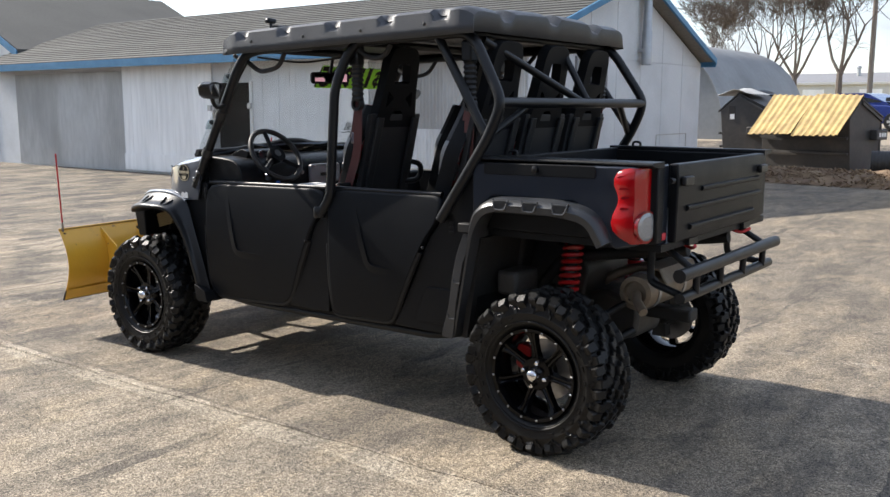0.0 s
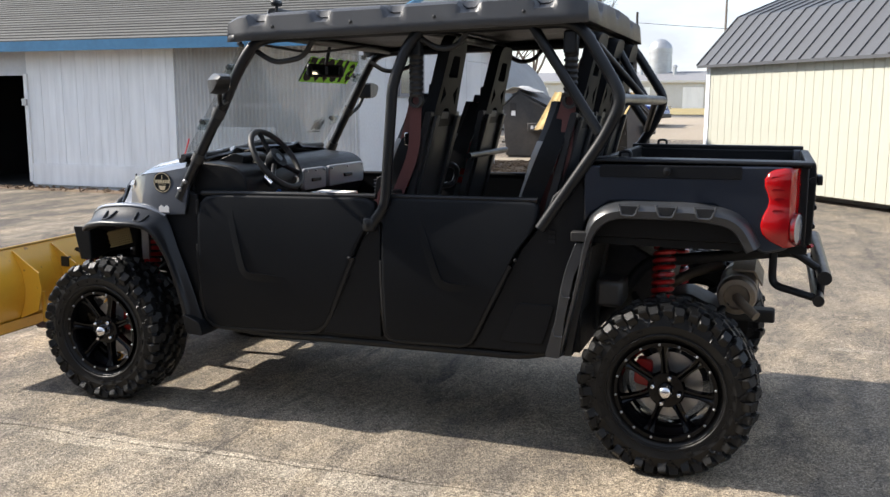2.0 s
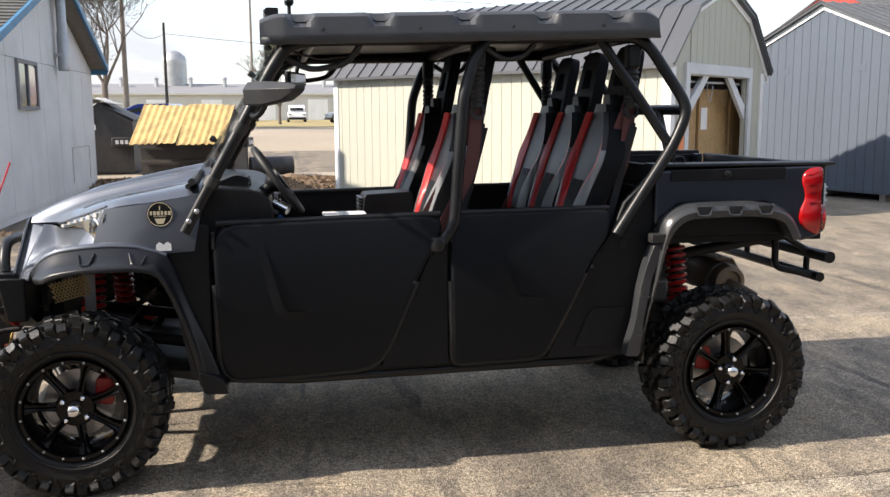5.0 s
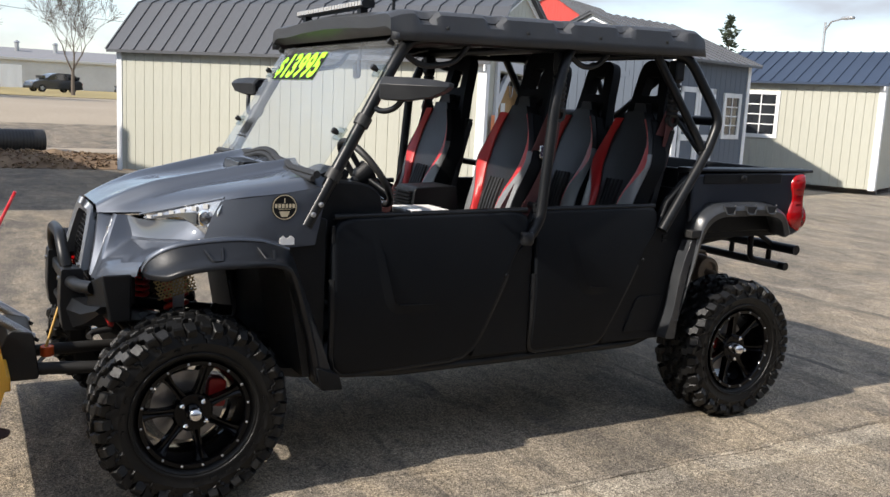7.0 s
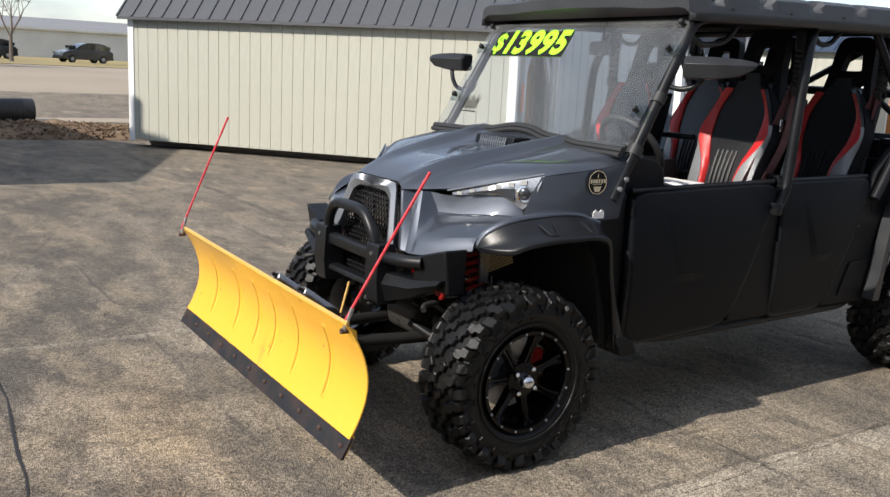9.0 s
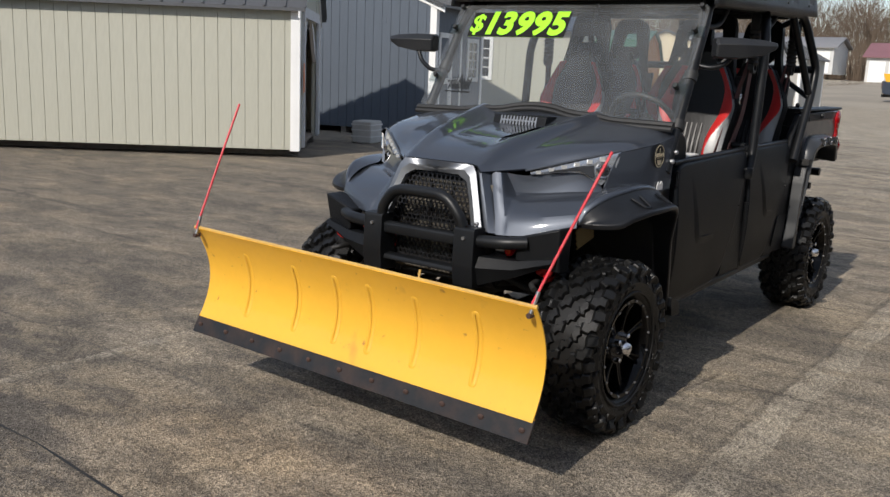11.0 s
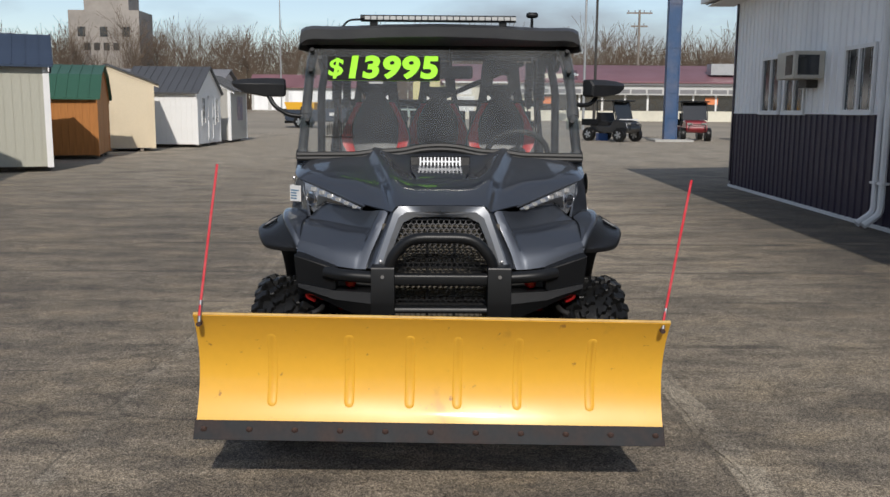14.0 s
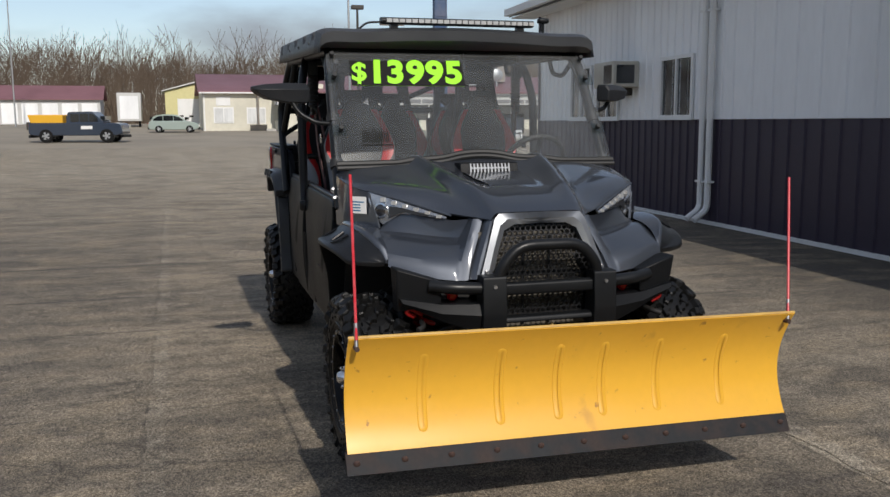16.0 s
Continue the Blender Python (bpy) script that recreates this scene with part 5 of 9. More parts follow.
# ---- far buildings ----
def plain_building(name, label, m, lx, ly, h, ridge, wall, roofm, along="y"):
    """Origin at the corner nearest the yard; reaches -lx and +ly."""
    root = empty(name, m)
    tagged(root, label, "building")
    part("wall", box((-lx, 0, 0), (0, ly, h)), wall, root)
    if along == "y":
        part("gable", prism([(0, h), (-lx / 2, ridge), (-lx, h)], 0.0, ly, "y"), wall, root)
        part("roof", prism([(0.4, h - 0.02), (-lx / 2, ridge + 0.12), (-lx - 0.4, h - 0.02), (-lx - 0.4, h + 0.1), (-lx / 2, ridge + 0.26), (0.4, h + 0.1)], -0.4, ly + 0.4, "y"), roofm, root)
    else:
        part("gable", prism([(0, h), (ly / 2, ridge), (ly, h)], -lx, 0.0, "x"), wall, root)
        part("roof", prism([(-0.3, h), (ly / 2, ridge + 0.12), (ly + 0.3, h), (ly + 0.3, h + 0.1), (ly / 2, ridge + 0.26), (-0.3, h + 0.1)], -lx - 0.3, 0.3, "x"), roofm, root)
    return root


BX, BZ = -76.0, gz(-76, 5)
red = plain_building("red_roof_building", "long cream single-storey building with a maroon metal roof", pose(BX, 1.2, BZ - 0.1), 11, 34, 3.4, 4.95, M["far_cream"], M["red_roof"])
for y0, w, z0, h in ((0.96, 1.5, 0.86, 1.18), (3.76, 1.45, 0.80, 1.22)):
    win = part("window", box((0.01, y0, z0), (0.06, y0 + w, z0 + h)), M["pale_tin"], red)
    part("window_frame", box((0.005, y0 - 0.10, z0 - 0.10), (0.03, y0 + w + 0.10, z0 + h + 0.10)), M["plainwhite"], win)
    part("mullion", box((0.061, y0 + w * 0.5 - 0.04, z0), (0.075, y0 + w * 0.5 + 0.04, z0 + h)), M["plainwhite"], win)
part("wall_sign", box((0.005, 1.1, 2.28), (0.05, 2.3, 3.02)), M["plainwhite"], red, "plain white sign board")
part("gutter", box((0.40, -0.3, 3.30), (0.52, 6.0, 3.42)), M["plainwhite"], red)
part("downspout", box((0.01, 0.05, 0.1), (0.09, 0.15, 3.35)), M["plainwhite"], red)
part("bench", box((0.5, 3.9, 0.1), (0.9, 5.3, 0.62)), M["dumpster"], red)
part("doorstep", box((0.0, 5.2, 0.0), (1.6, 6.0, 0.28)), M["concrete"], red)
# glazed shopfront with a projecting flat canopy
part("shopfront_wall", box((0, 6.1, 0.0), (2.4, 34.0, 0.95)), M["far_cream"], red)
part("shopfront_fascia", box((0, 6.0, 2.30), (2.9, 34.2, 3.10)), M["far_white"], red)
part("canopy_roof", box((0, 5.9, 3.11), (3.1, 34.3, 3.22)), M["far_grey"], red)
for k in range(13):
    y = 7.67 + k * 1.98
    part("shop_window", box((2.36, y, 0.95), (2.42, y + 1.82, 2.30)), M["window_dark"], red)
    part("mullion", box((2.34, y + 1.82, 0.95), (2.46, y + 1.98, 2.30)), M["plainwhite"], red)
part("blank_panel", box((2.30, 6.1, 0.95), (2.4, 7.67, 2.30)), M["far_cream"], red)
for k in range(20):
    part("fascia_panel", box((2.905, 6.15 + k * 1.40, 2.42), (2.93, 7.40 + k * 1.40, 2.76)), M["far_grey"], red)
for y, w in ((8.2, 0.9), (22.5, 1.1)):
    part("shop_sign", box((2.421, y, 1.52), (2.45, y + w, 2.12)), M["orange_tag"], red)
part("roof_unit", prism([(7.7, 4.20), (8.6, 3.55), (10.5, 3.55), (10.5, 4.20)], -1.8, -0.6, "x"), M["far_cream"], red)
bmv = lathe([(3.7, 0.35), (4.2, 0.4), (4.3, 0.1)], 10, "z", (-1.8, 11.7, 0))
part("roof_vent", bmv, M["plainwhite"], red)
part("roof_unit", box((-2.6, 24.0, 4.2), (-1.2, 26.2, 5.2)), M["galv"], red)
bmv = lathe([(0.0, 0.6), (0.06, 0.5), (0.12, 0.05)], 14, "x", (-1.6, 27.4, 5.2))
part("dish", bmv, M["galv"], red)
part("dish_mast", box((-1.75, 27.35, 4.0), (-1.65, 27.45, 5.2)), M["galv"], red)
part("chimney", box((-3.6, 27.8, 4.6), (-2.6, 28.6, 7.2)), M["mill"], red)
part("post", box((0.4, 4.54, 0), (0.55, 4.69, 3.3)), M["wood_pole"], red)
yel = plain_building("yellow_garage", "pale yellow garage with a white roller door", pose(-87.3, -1.94, gz(-87.3, 0) - 0.05), 9, 5.6, 3.48, 4.18, M["far_yellow"], M["far_white"], "x")
door = part("roller_door", box((0.01, 1.14, 0.1), (0.06, 3.4, 2.79)), M["plainwhite"], yel)
for y in (1.28, 2.2):
    part("door_window", box((0.061, y, 1.02), (0.075, y + 0.38, 1.20)), M["window_dark"], door)

units = plain_building("storage_units", "row of white storage units with maroon roof", pose(-104, -21.5, gz(-104, -20)), 6, 12.5, 2.7, 4.1, M["far_white"], M["red_roof"])
for k in range(6):
    part("unit_door", box((0.01, 0.3 + k * 2.05, 0.1), (0.05, 1.95 + k * 2.05, 2.3)), M["pale_steel"], units)
units2 = plain_building("storage_units", "long low white storage building", pose(-100, -52, gz(-100, -50)), 6, 28, 2.8, 3.8, M["far_white"], M["far_grey"])
for k in range(12):
    part("unit_door", box((0.01, 0.4 + k * 2.3, 0.1), (0.05, 2.3 + k * 2.3, 2.4)), M["plainwhite"], units2)
box_van = part("box_trailer", box((-3, 0, 0.6), (0, 2.2, 3.3)), M["far_white"], bevel=0.05)
box_van.matrix_basis = pose(-88, -6.4, gz(-88, -6))
tagged(box_van, "white box trailer parked by the yellow garage", "trailer")
for y in (0.1, 1.9):
    part("trailer_wheel", lathe([(0, 0.1), (0, 0.38), (0.2, 0.38), (0.2, 0.1)], 12, "y", (-1.4, y, 0.39)), M["tyre"], box_van)
part("trailer_door", box((0.001, 0.25, 0.8), (0.03, 1.95, 3.0)), M["pale_steel"], box_van)

mill = empty("mill_tower", pose(-120, -49, gz(-120, -49)))
tagged(mill, "tall grey-brown grain mill tower far behind the sheds", "mill")
part("tower", box((-6, 0, 0), (0, 9.5, 12.5)), M["mill"], mill)
part("head_house", box((-5, 2.0, 12.5), (-0.5, 8.0, 17.5)), M["mill"], mill)
part("roof", prism([(1.6, 17.5), (5.0, 19.0), (8.4, 17.5)], -5.4, -0.1, "x"), M["far_grey"], mill)
for y in (1.2, 4.2, 7.2):
    for z in (9.0, 14.2):
        if z < 12 or 2.2 < y < 7.5:
            part("window", box((0.005 if z < 12 else -0.495, y, z), (0.05 if z < 12 else -0.45, y + 1.0, z + 1.3)), M["window_dark"], mill)
bm = B()
for k in range(4):
    add_box(bm, (0.01, 2.0 + k * 1.3, 7.2), (0.05, 2.8 + k * 1.3, 8.2))
part("sign_mark", bm, M["dumpster"], mill)

# far side beyond the dirt lot
plant = empty("long_white_plant", pose(-40, -112, gz(0, -112)))
tagged(plant, "long low white industrial building with grey roof far off", "building")
part("wall", box((0, -12, -0.3), (75, 0, 3.4)), M["far_white"], plant)
part("roof", prism([(0.3, 3.4), (-6, 4.7), (-12.3, 3.4)], -0.3, 75.3, "x"), M["far_grey"], plant)
part("fascia", box((0, 0.3, 3.15), (75, 0.36, 3.42)), M["far_white"], plant)
for k in range(9):
    part("roof_vent", lathe([(4.0, 0.25), (5.2, 0.25), (5.25, 0.4), (5.5, 0.1)], 8, "z", (30 + k * 4.2, -4, 0)), M["galv"], plant)
for k in range(6):
    part("loading_door", box((34 + k * 6.5, 0.001, 0), (36.5 + k * 6.5, 0.05, 2.6)), M["pale_steel"], plant)
silo = empty("steel_silo", pose(13.1, -118, gz(12, -118)))
tagged(silo, "galvanised domed grain silo behind the far building", "silo")
part("barrel", lathe([(0, 1.5), (7.6, 1.5)], 24, "z"), M["galv"], silo)
part("dome", lathe([(7.6, 1.52), (8.2, 1.3), (8.7, 0.7), (8.9, 0.05)], 24, "z"), M["galv"], silo)
for k in range(7):
    part("hoop", lathe([(1.0 + k * 1.0, 1.51), (1.0 + k * 1.0, 1.55), (1.08 + k * 1.0, 1.55), (1.08 + k * 1.0, 1.51)], 24, "z"), M["steel"], silo)

hut = empty("quonset_hut", pose(12.2, -30, 0))
tagged(hut, "arched grey ribbed-steel hut", "hut")
bm = B()
rows = []
for k in range(25):
    a = math.pi * k / 24
    rows.append([(3.3 * math.cos(a), -11 * j / 36, 4.15 * math.sin(a) ** 0.85 + 0.03 * (j % 2)) for j in range(37)])
add_grid(bm, rows)
part("shell", solid(bm, 0.05), M["quonset"], hut)
bm = B()
vs = [bm.verts.new((3.25 * math.cos(math.pi * k / 24), -0.25, 4.1 * math.sin(math.pi * k / 24) ** 0.85)) for k in range(25)]
bm.faces.new(vs)
part("end_wall", solid(bm, 0.05), M["quonset"], hut)
part("door", box((-1.1, -0.28, 0), (1.1, -0.19, 2.3)), M["grey_tin"], hut)


# ---- poles and wires ----
def pole(name, label, category, x, y, h, r, mat, arm=None):
    root = empty(name, pose(x, y, gz(x, y)))
    tagged(root, label, category)
    part("shaft", lathe([(-0.1, r), (h, r * 0.7)], 10, "z"), mat, root)
    if arm == "cross":
        for dz in (0.4, 1.8):
            part("crossarm", box((-0.07, -1.4 if dz < 1 else -0.9, h - dz), (0.07, 1.4 if dz < 1 else 0.9, h - dz + 0.16)), M["wood_pole"], root)
            for yy in (-1.2, -0.5, 0.5, 1.2):
                if abs(yy) < 1.4 - 0.5 * (dz > 1):
                    part("insulator", lathe([(h - dz + 0.16, 0.05), (h - dz + 0.36, 0.07), (h - dz + 0.4, 0.02)], 8, "z", (0, yy, 0)), M["galv"], root)
    if arm == "lamp":
        part("lamp_head", box((-0.25, -0.45, h - 0.02), (0.25, 0.45, h + 0.28)), M["dumpster"], root, bevel=0.04)
    if arm == "cobra":
        part("arm", tube([(0, 0, h - 0.4), (0.2, 0.5, h), (0.4, 1.4, h + 0.1)], 0.04), M["galv"], root)
        part("lamp_head", box((0.3, 1.3, h + 0.02), (0.55, 1.9, h + 0.16)), M["galv"], root, bevel=0.04)
    return root


pole("light_pole", "tall dark parking-lot light pole", "light pole", -62, 12.0, 9.3, 0.12, M["dumpster"], "lamp")
pole("flag_pole", "tall pale metal pole", "pole", -56, 10.2, 12, 0.09, M["galv"])
pole("utility_pole", "wooden utility pole with crossarms", "utility pole", -95, 22.5, 11.2, 0.17, M["wood_pole"], "cross")
pole("utility_pole", "weathered utility pole behind the dumpsters", "utility pole", 10.7, -62, 13.0, 0.19, M["wood_pole"])
pole("utility_pole", "thin dark utility pole on the far lot", "utility pole", 8.0, -62, 7.2, 0.12, M["dumpster"])
pole("utility_pole", "weathered utility pole on the far lot", "utility pole", 2.2, -66, 9.5, 0.11, M["wood_pole"])
pole("street_lamp", "grey street lamp with a curved arm", "street lamp", -36, -27, 6.4, 0.08, M["galv"], "cobra")
pole("flag_pole", "tall pale metal pole", "pole", -92, -16, 12, 0.08, M["galv"])
blue = empty("sign_pylon", pose(-42, 12.45, 0))
tagged(blue, "tall faded-blue steel sign pylon on a concrete pad", "sign pylon")
part("pad", box((-1.0, -1.0, 0), (1.0, 1.0, 0.12)), M["concrete"], blue)
part("column", box((-0.2, -0.32, 0.1), (0.2, 0.26, 9.5)), M["blue_pole"], blue)
for s in (-0.34, 0.27):
    part("edge_channel", box((-0.22, s, 0.1), (0.22, s + 0.06, 9.5)), M["blue_pole"], blue)
for z in (1.2, 2.5, 4.8, 7.0):
    part("collar", box((-0.23, -0.345, z), (0.23, 0.34, z + 0.08)), M["blue_pole"], blue)
for (x0, y0, z0), (x1, y1, z1) in (((10.7, -62, 10.6), (44, -56, 9.2)), ((10.7, -62, 11.6), (-30, -70, 10.6)), ((8.0, -62, 7.2), (-32, -78, 7.2)), ((10.7, -62, 8.2), (8.0, -62, 7.2))):
    pts = []
    for k in range(13):
        t = k / 12
        pts.append((x0 + (x1 - x0) * t, y0 + (y1 - y0) * t, z0 + (z1 - z0) * t - 3.0 * t * (1 - t)))
    bm = B()
    add_ring_tube(bm, pts, 0.022, 4)
    tagged(part("overhead_wire", bm, M["dumpster"]), "sagging dark overhead wire between the poles", "wire")


# ---- parked vehicles ----
def far_wheel(parent, x, y, r, w):
    wh = part("wheel", lathe([(-w / 2, r * 0.62), (-w / 2, r * 0.95), (-w / 2 + 0.03, r), (w / 2 - 0.03, r), (w / 2, r * 0.95), (w / 2, r * 0.62)], 20, "y", (x, y, r)), M["tyre"], parent)
    part("rim", lathe([(-w * 0.52, 0.03), (-w * 0.505, r * 0.5), (-w * 0.49, r * 0.66), (w * 0.49, r * 0.66), (w * 0.505, r * 0.5), (w * 0.52, 0.03)], 14, "y", (x, y, r)), M["galv"], wh)
    for k in range(5):
        a = k * math.tau / 5
        for s in (1, -1):
            y0, y1 = sorted((y + s * w * 0.515, y + s * w * 0.53))
            c, d = math.cos(a), math.sin(a)
            part("rim_gap", prism([(x + r * (0.24 * c - 0.07 * d), r + r * (0.24 * d + 0.07 * c)), (x + r * (0.24 * c + 0.07 * d), r + r * (0.24 * d - 0.07 * c)), (x + r * (0.54 * c + 0.15 * d), r + r * (0.54 * d - 0.15 * c)), (x + r * (0.54 * c - 0.15 * d), r + r * (0.54 * d + 0.15 * c))], y0, y1, "y"), M["tyre"], wh, smooth=False)


def car(name, label, category, m, paint, side, cabin, width, wheels, r=0.34):
    """side and cabin: outlines in (x, z); x forward."""
    root = empty(name, m)
    tagged(root, label, category, "vehicles parked far off")
    part("body", prism(rounded(side, 0.12), -width / 2, width / 2, "y"), paint, root, bevel=0.05)
    cab = part("cabin", prism(rounded(cabin, 0.15), -width / 2 + 0.13, width / 2 - 0.13, "y"), paint, root, bevel=0.06)
    xs = [p[0] for p in cabin]
    zs = [p[1] for p in cabin]
    x0, x1, z0, z1 = min(xs), max(xs), min(zs), max(zs)
    n = 3 if x1 - x0 > 2.3 else 2
    for s in (1, -1):
        y0, y1 = sorted((s * (width / 2 - 0.131), s * (width / 2 - 0.123)))
        wa, wb = x0 + 0.30, x1 - 0.34
        for k in range(n):
            a, b = wa + (wb - wa) * k / n, wa + (wb - wa) * (k + 1) / n - 0.05
            low = z0 + 0.10
            part("side_window", prism(rounded([(a, low), (a, max(low + 0.05, roof_top(cabin, a) - 0.13)), ((a + b) / 2, roof_top(cabin, (a + b) / 2) - 0.12), (b, max(low + 0.05, roof_top(cabin, b) - 0.13)), (b, low)], 0.03), y0, y1, "y"), M["car_glass"], cab)
    part("windscreen", box((x1 - 0.28, -width / 2 + 0.28, z0 + (z1 - z0) * 0.3), (x1 + 0.012, width / 2 - 0.28, z0 + (z1 - z0) * 0.62)), M["car_glass"], cab)
    part("rear_window", box((x0 - 0.012, -width / 2 + 0.3, z0 + (z1 - z0) * 0.3), (x0 + 0.2, width / 2 - 0.3, z0 + (z1 - z0) * 0.62)), M["car_glass"], cab)
    xe0, xe1 = min(p[0] for p in side), max(p[0] for p in side)
    ze = max(p[1] for p in side)
    for s in (1, -1):
        y0, y1 = sorted((s * (width / 2 - 0.42), s * (width / 2 - 0.06)))
        part("tail_light", box((xe0 - 0.012, y0, ze - 0.3), (xe0 + 0.05, y1, ze - 0.16)), M["tail_red"], root)
        part("headlight", box((xe1 - 0.05, y0, ze - 0.34), (xe1 + 0.012, y1, ze - 0.2)), M["lamp_clear"], root)
    part("bumper", box((xe0 - 0.03, -width / 2 + 0.05, 0.32), (xe0 + 0.1, width / 2 - 0.05, 0.5)), M["plastic"], root, bevel=0.03)
    part("bumper", box((xe1 - 0.1, -width / 2 + 0.05, 0.32), (xe1 + 0.03, width / 2 - 0.05, 0.5)), M["plastic"], root, bevel=0.03)
    for x in wheels:
        for s in (1, -1):
            far_wheel(root, x, s * (width / 2 - 0.09), r, 0.22)
    return root


SEDAN = [(-2.45, 0.4), (-2.45, 0.95), (-1.6, 1.02), (1.2, 0.98), (2.3, 0.8), (2.4, 0.35), (1.9, 0.25), (-2.1, 0.25)]
SEDAN_CAB = [(-1.9, 1.0), (-1.0, 1.43), (0.35, 1.45), (1.35, 0.98)]
SUV = [(-2.25, 0.4), (-2.30, 0.75), (-2.18, 1.05), (1.0, 1.07), (1.75, 0.98), (2.18, 0.82), (2.28, 0.45), (1.9, 0.28), (-2.0, 0.28)]
SUV_CAB = [(-2.15, 1.0), (-1.72, 1.56), (-1.0, 1.70), (0.0, 1.69), (0.45, 1.56), (1.25, 1.03)]


def at_ground(x, y, rz):
    return pose(x, y, gz(x, y), 0, 0, rz)


car("blue_sedan", "dark blue sedan parked on the dirt lot", "car", at_ground(5.1, -35.6, 165), M["car_blue"], SEDAN, SEDAN_CAB, 1.85, (-1.5, 1.5))
car("dark_suv", "dark estate car parked beside the blue sedan", "car", at_ground(9.5, -35.0, 168), M["car_slate"], SUV, SUV_CAB, 1.8, (-1.35, 1.4))
car("silver_suv", "silver-green SUV parked by the yellow garage", "car", at_ground(-73, -1.2, 84) @ Matrix.Scale(0.88, 4), M["car_sage"], SUV, SUV_CAB, 1.8, (-1.35, 1.4))
car("dark_suv", "black SUV parked before the far building", "car", at_ground(3.4, -100, 90), M["car_dark"], SUV, SUV_CAB, 1.85, (-1.35, 1.4))
car("white_pickup", "white pickup seen end-on by the far building", "pickup", at_ground(-1.6, -92, 90), M["car_white"], SUV, [(-0.6, 1.0), (-0.4, 1.75), (0.6, 1.75), (1.3, 1.03)], 1.9, (-1.4, 1.4), 0.38)
car("dark_suv", "dark car on the far lot", "car", at_ground(-6.5, -84, 20), M["car_dark"], SUV, SUV_CAB, 1.8, (-1.35, 1.4))
car("dark_suv", "dark car on the far lot", "car", at_ground(-13.5, -80, 15), M["car_dark"], SUV, SUV_CAB, 1.8, (-1.35, 1.4))
PICK = [(-3.0, 0.55), (-3.0, 1.25), (-0.55, 1.25), (1.2, 1.28), (2.6, 1.2), (2.75, 0.6), (2.4, 0.45), (-2.7, 0.45)]
PICK_CAB = [(-0.75, 1.2), (-0.6, 1.92), (0.9, 1.95), (1.6, 1.26)]
truck = car("pickup_truck", "slate-blue pickup truck with a yellow salt spreader in its bed", "pickup", at_ground(-57, -6.9, 78), M["car_slate"], PICK, PICK_CAB, 2.0, (-1.95, 1.75), 0.43)
part("salt_spreader", prism([(-2.9, 1.2), (-3.1, 1.75), (-0.95, 1.75), (-0.95, 1.2)], -0.8, 0.8, "y"), M["plow_yellow_far"], truck, "yellow salt spreader", bevel=0.04)
part("spreader_chute", box((-3.35, -0.3, 0.8), (-2.95, 0.3, 1.3)), M["dumpster"], truck)
part("door_mark", box((0.2, -1.012, 0.85), (0.9, -1.002, 1.05)), M["paper"], truck)


def small_utv(label, m, paint, tall=1.0):
    root = empty("parked_utv", m)
    tagged(root, label, "utility vehicle", "vehicles parked far off")
    part("body", prism(rounded([(-0.9, 0.5), (-0.9, 0.8), (0.3, 0.75), (0.5, 1.05), (1.2, 0.95), (1.35, 0.6), (1.2, 0.42), (-0.7, 0.42)], 0.08), -0.5, 0.5, "y"), paint, root, bevel=0.05)
    part("cargo_bed", box((-1.35, -0.6, 0.75), (-0.45, 0.6, 1.05)), M["plastic"], root, bevel=0.03)
    part("seat", prism(rounded([(-0.45, 0.75), (-0.5, 1.35), (-0.3, 1.35), (-0.2, 0.95), (0.2, 0.92), (0.2, 0.75)], 0.06), -0.5, 0.5, "y"), M["vinyl_black"], root)
    part("roof", box((-0.55, -0.68, 1.86 * tall), (0.85, 0.68, 1.92 * tall)), M["plastic"], root, bevel=0.03)
    for s in (1, -1):
        part("post", tube([(0.75, s * 0.6, 1.0), (0.5, s * 0.6, 1.87 * tall)], 0.03), M["cage"], root)
        part("post", tube([(-0.4, s * 0.6, 0.8), (-0.4, s * 0.6, 1.87 * tall)], 0.03), M["cage"], root)
        y0, y1 = sorted((s * 0.22, s * 0.46))
        part("headlight", box((1.26, y0, 0.78), (1.31, y1, 0.9)), M["lamp_clear"], root)
        for x in (-0.85, 0.95):
            far_wheel(root, x, s * 0.6, 0.33, 0.24)
    part("windscreen", prism([(0.76, 1.02), (0.52, 1.85 * tall), (0.53, 1.85 * tall), (0.77, 1.02)], -0.56, 0.56, "y"), M["car_glass"], root)
    part("front_bumper", tube([(1.38, -0.4, 0.55), (1.42, -0.38, 0.8), (1.42, 0.38, 0.8), (1.38, 0.4, 0.55)], 0.025), M["cage"], root)
    return root


small_utv("white-bonneted black utility vehicle with roof parked far off", pose(-41.6, 9.3, 0, 0, 0, 40) @ Matrix.Scale(1.1, 4), M["car_dark"])
ubn = part("bonnet_panel", box((0.62, -0.42, 0), (1.22, 0.42, 0.06)), M["car_white"], bpy.data.objects["parked_utv"], "white bonnet", bevel=0.02)
ubn.location.z = 1.0
small_utv("dark red utility vehicle parked beside the blue pylon", pose(-43.2, 13.9, 0, 0, 0, -4) @ Matrix.Scale(1.1, 4), M["car_red"])
small_utv("pale quad-style utility vehicle parked by the office corner", pose(-43.5, 17.2, 0, 0, 0, -20), M["car_white"])
bin_ob = part("storage_box", box((-0.35, -0.25, 0), (0.35, 0.25, 0.4)), M["blue_plastic"], bevel=0.03)
bin_ob.matrix_basis = pose(-42.6, 9.0, 0)
tagged(bin_ob, "blue plastic box on the ground by the parked vehicle", "box")


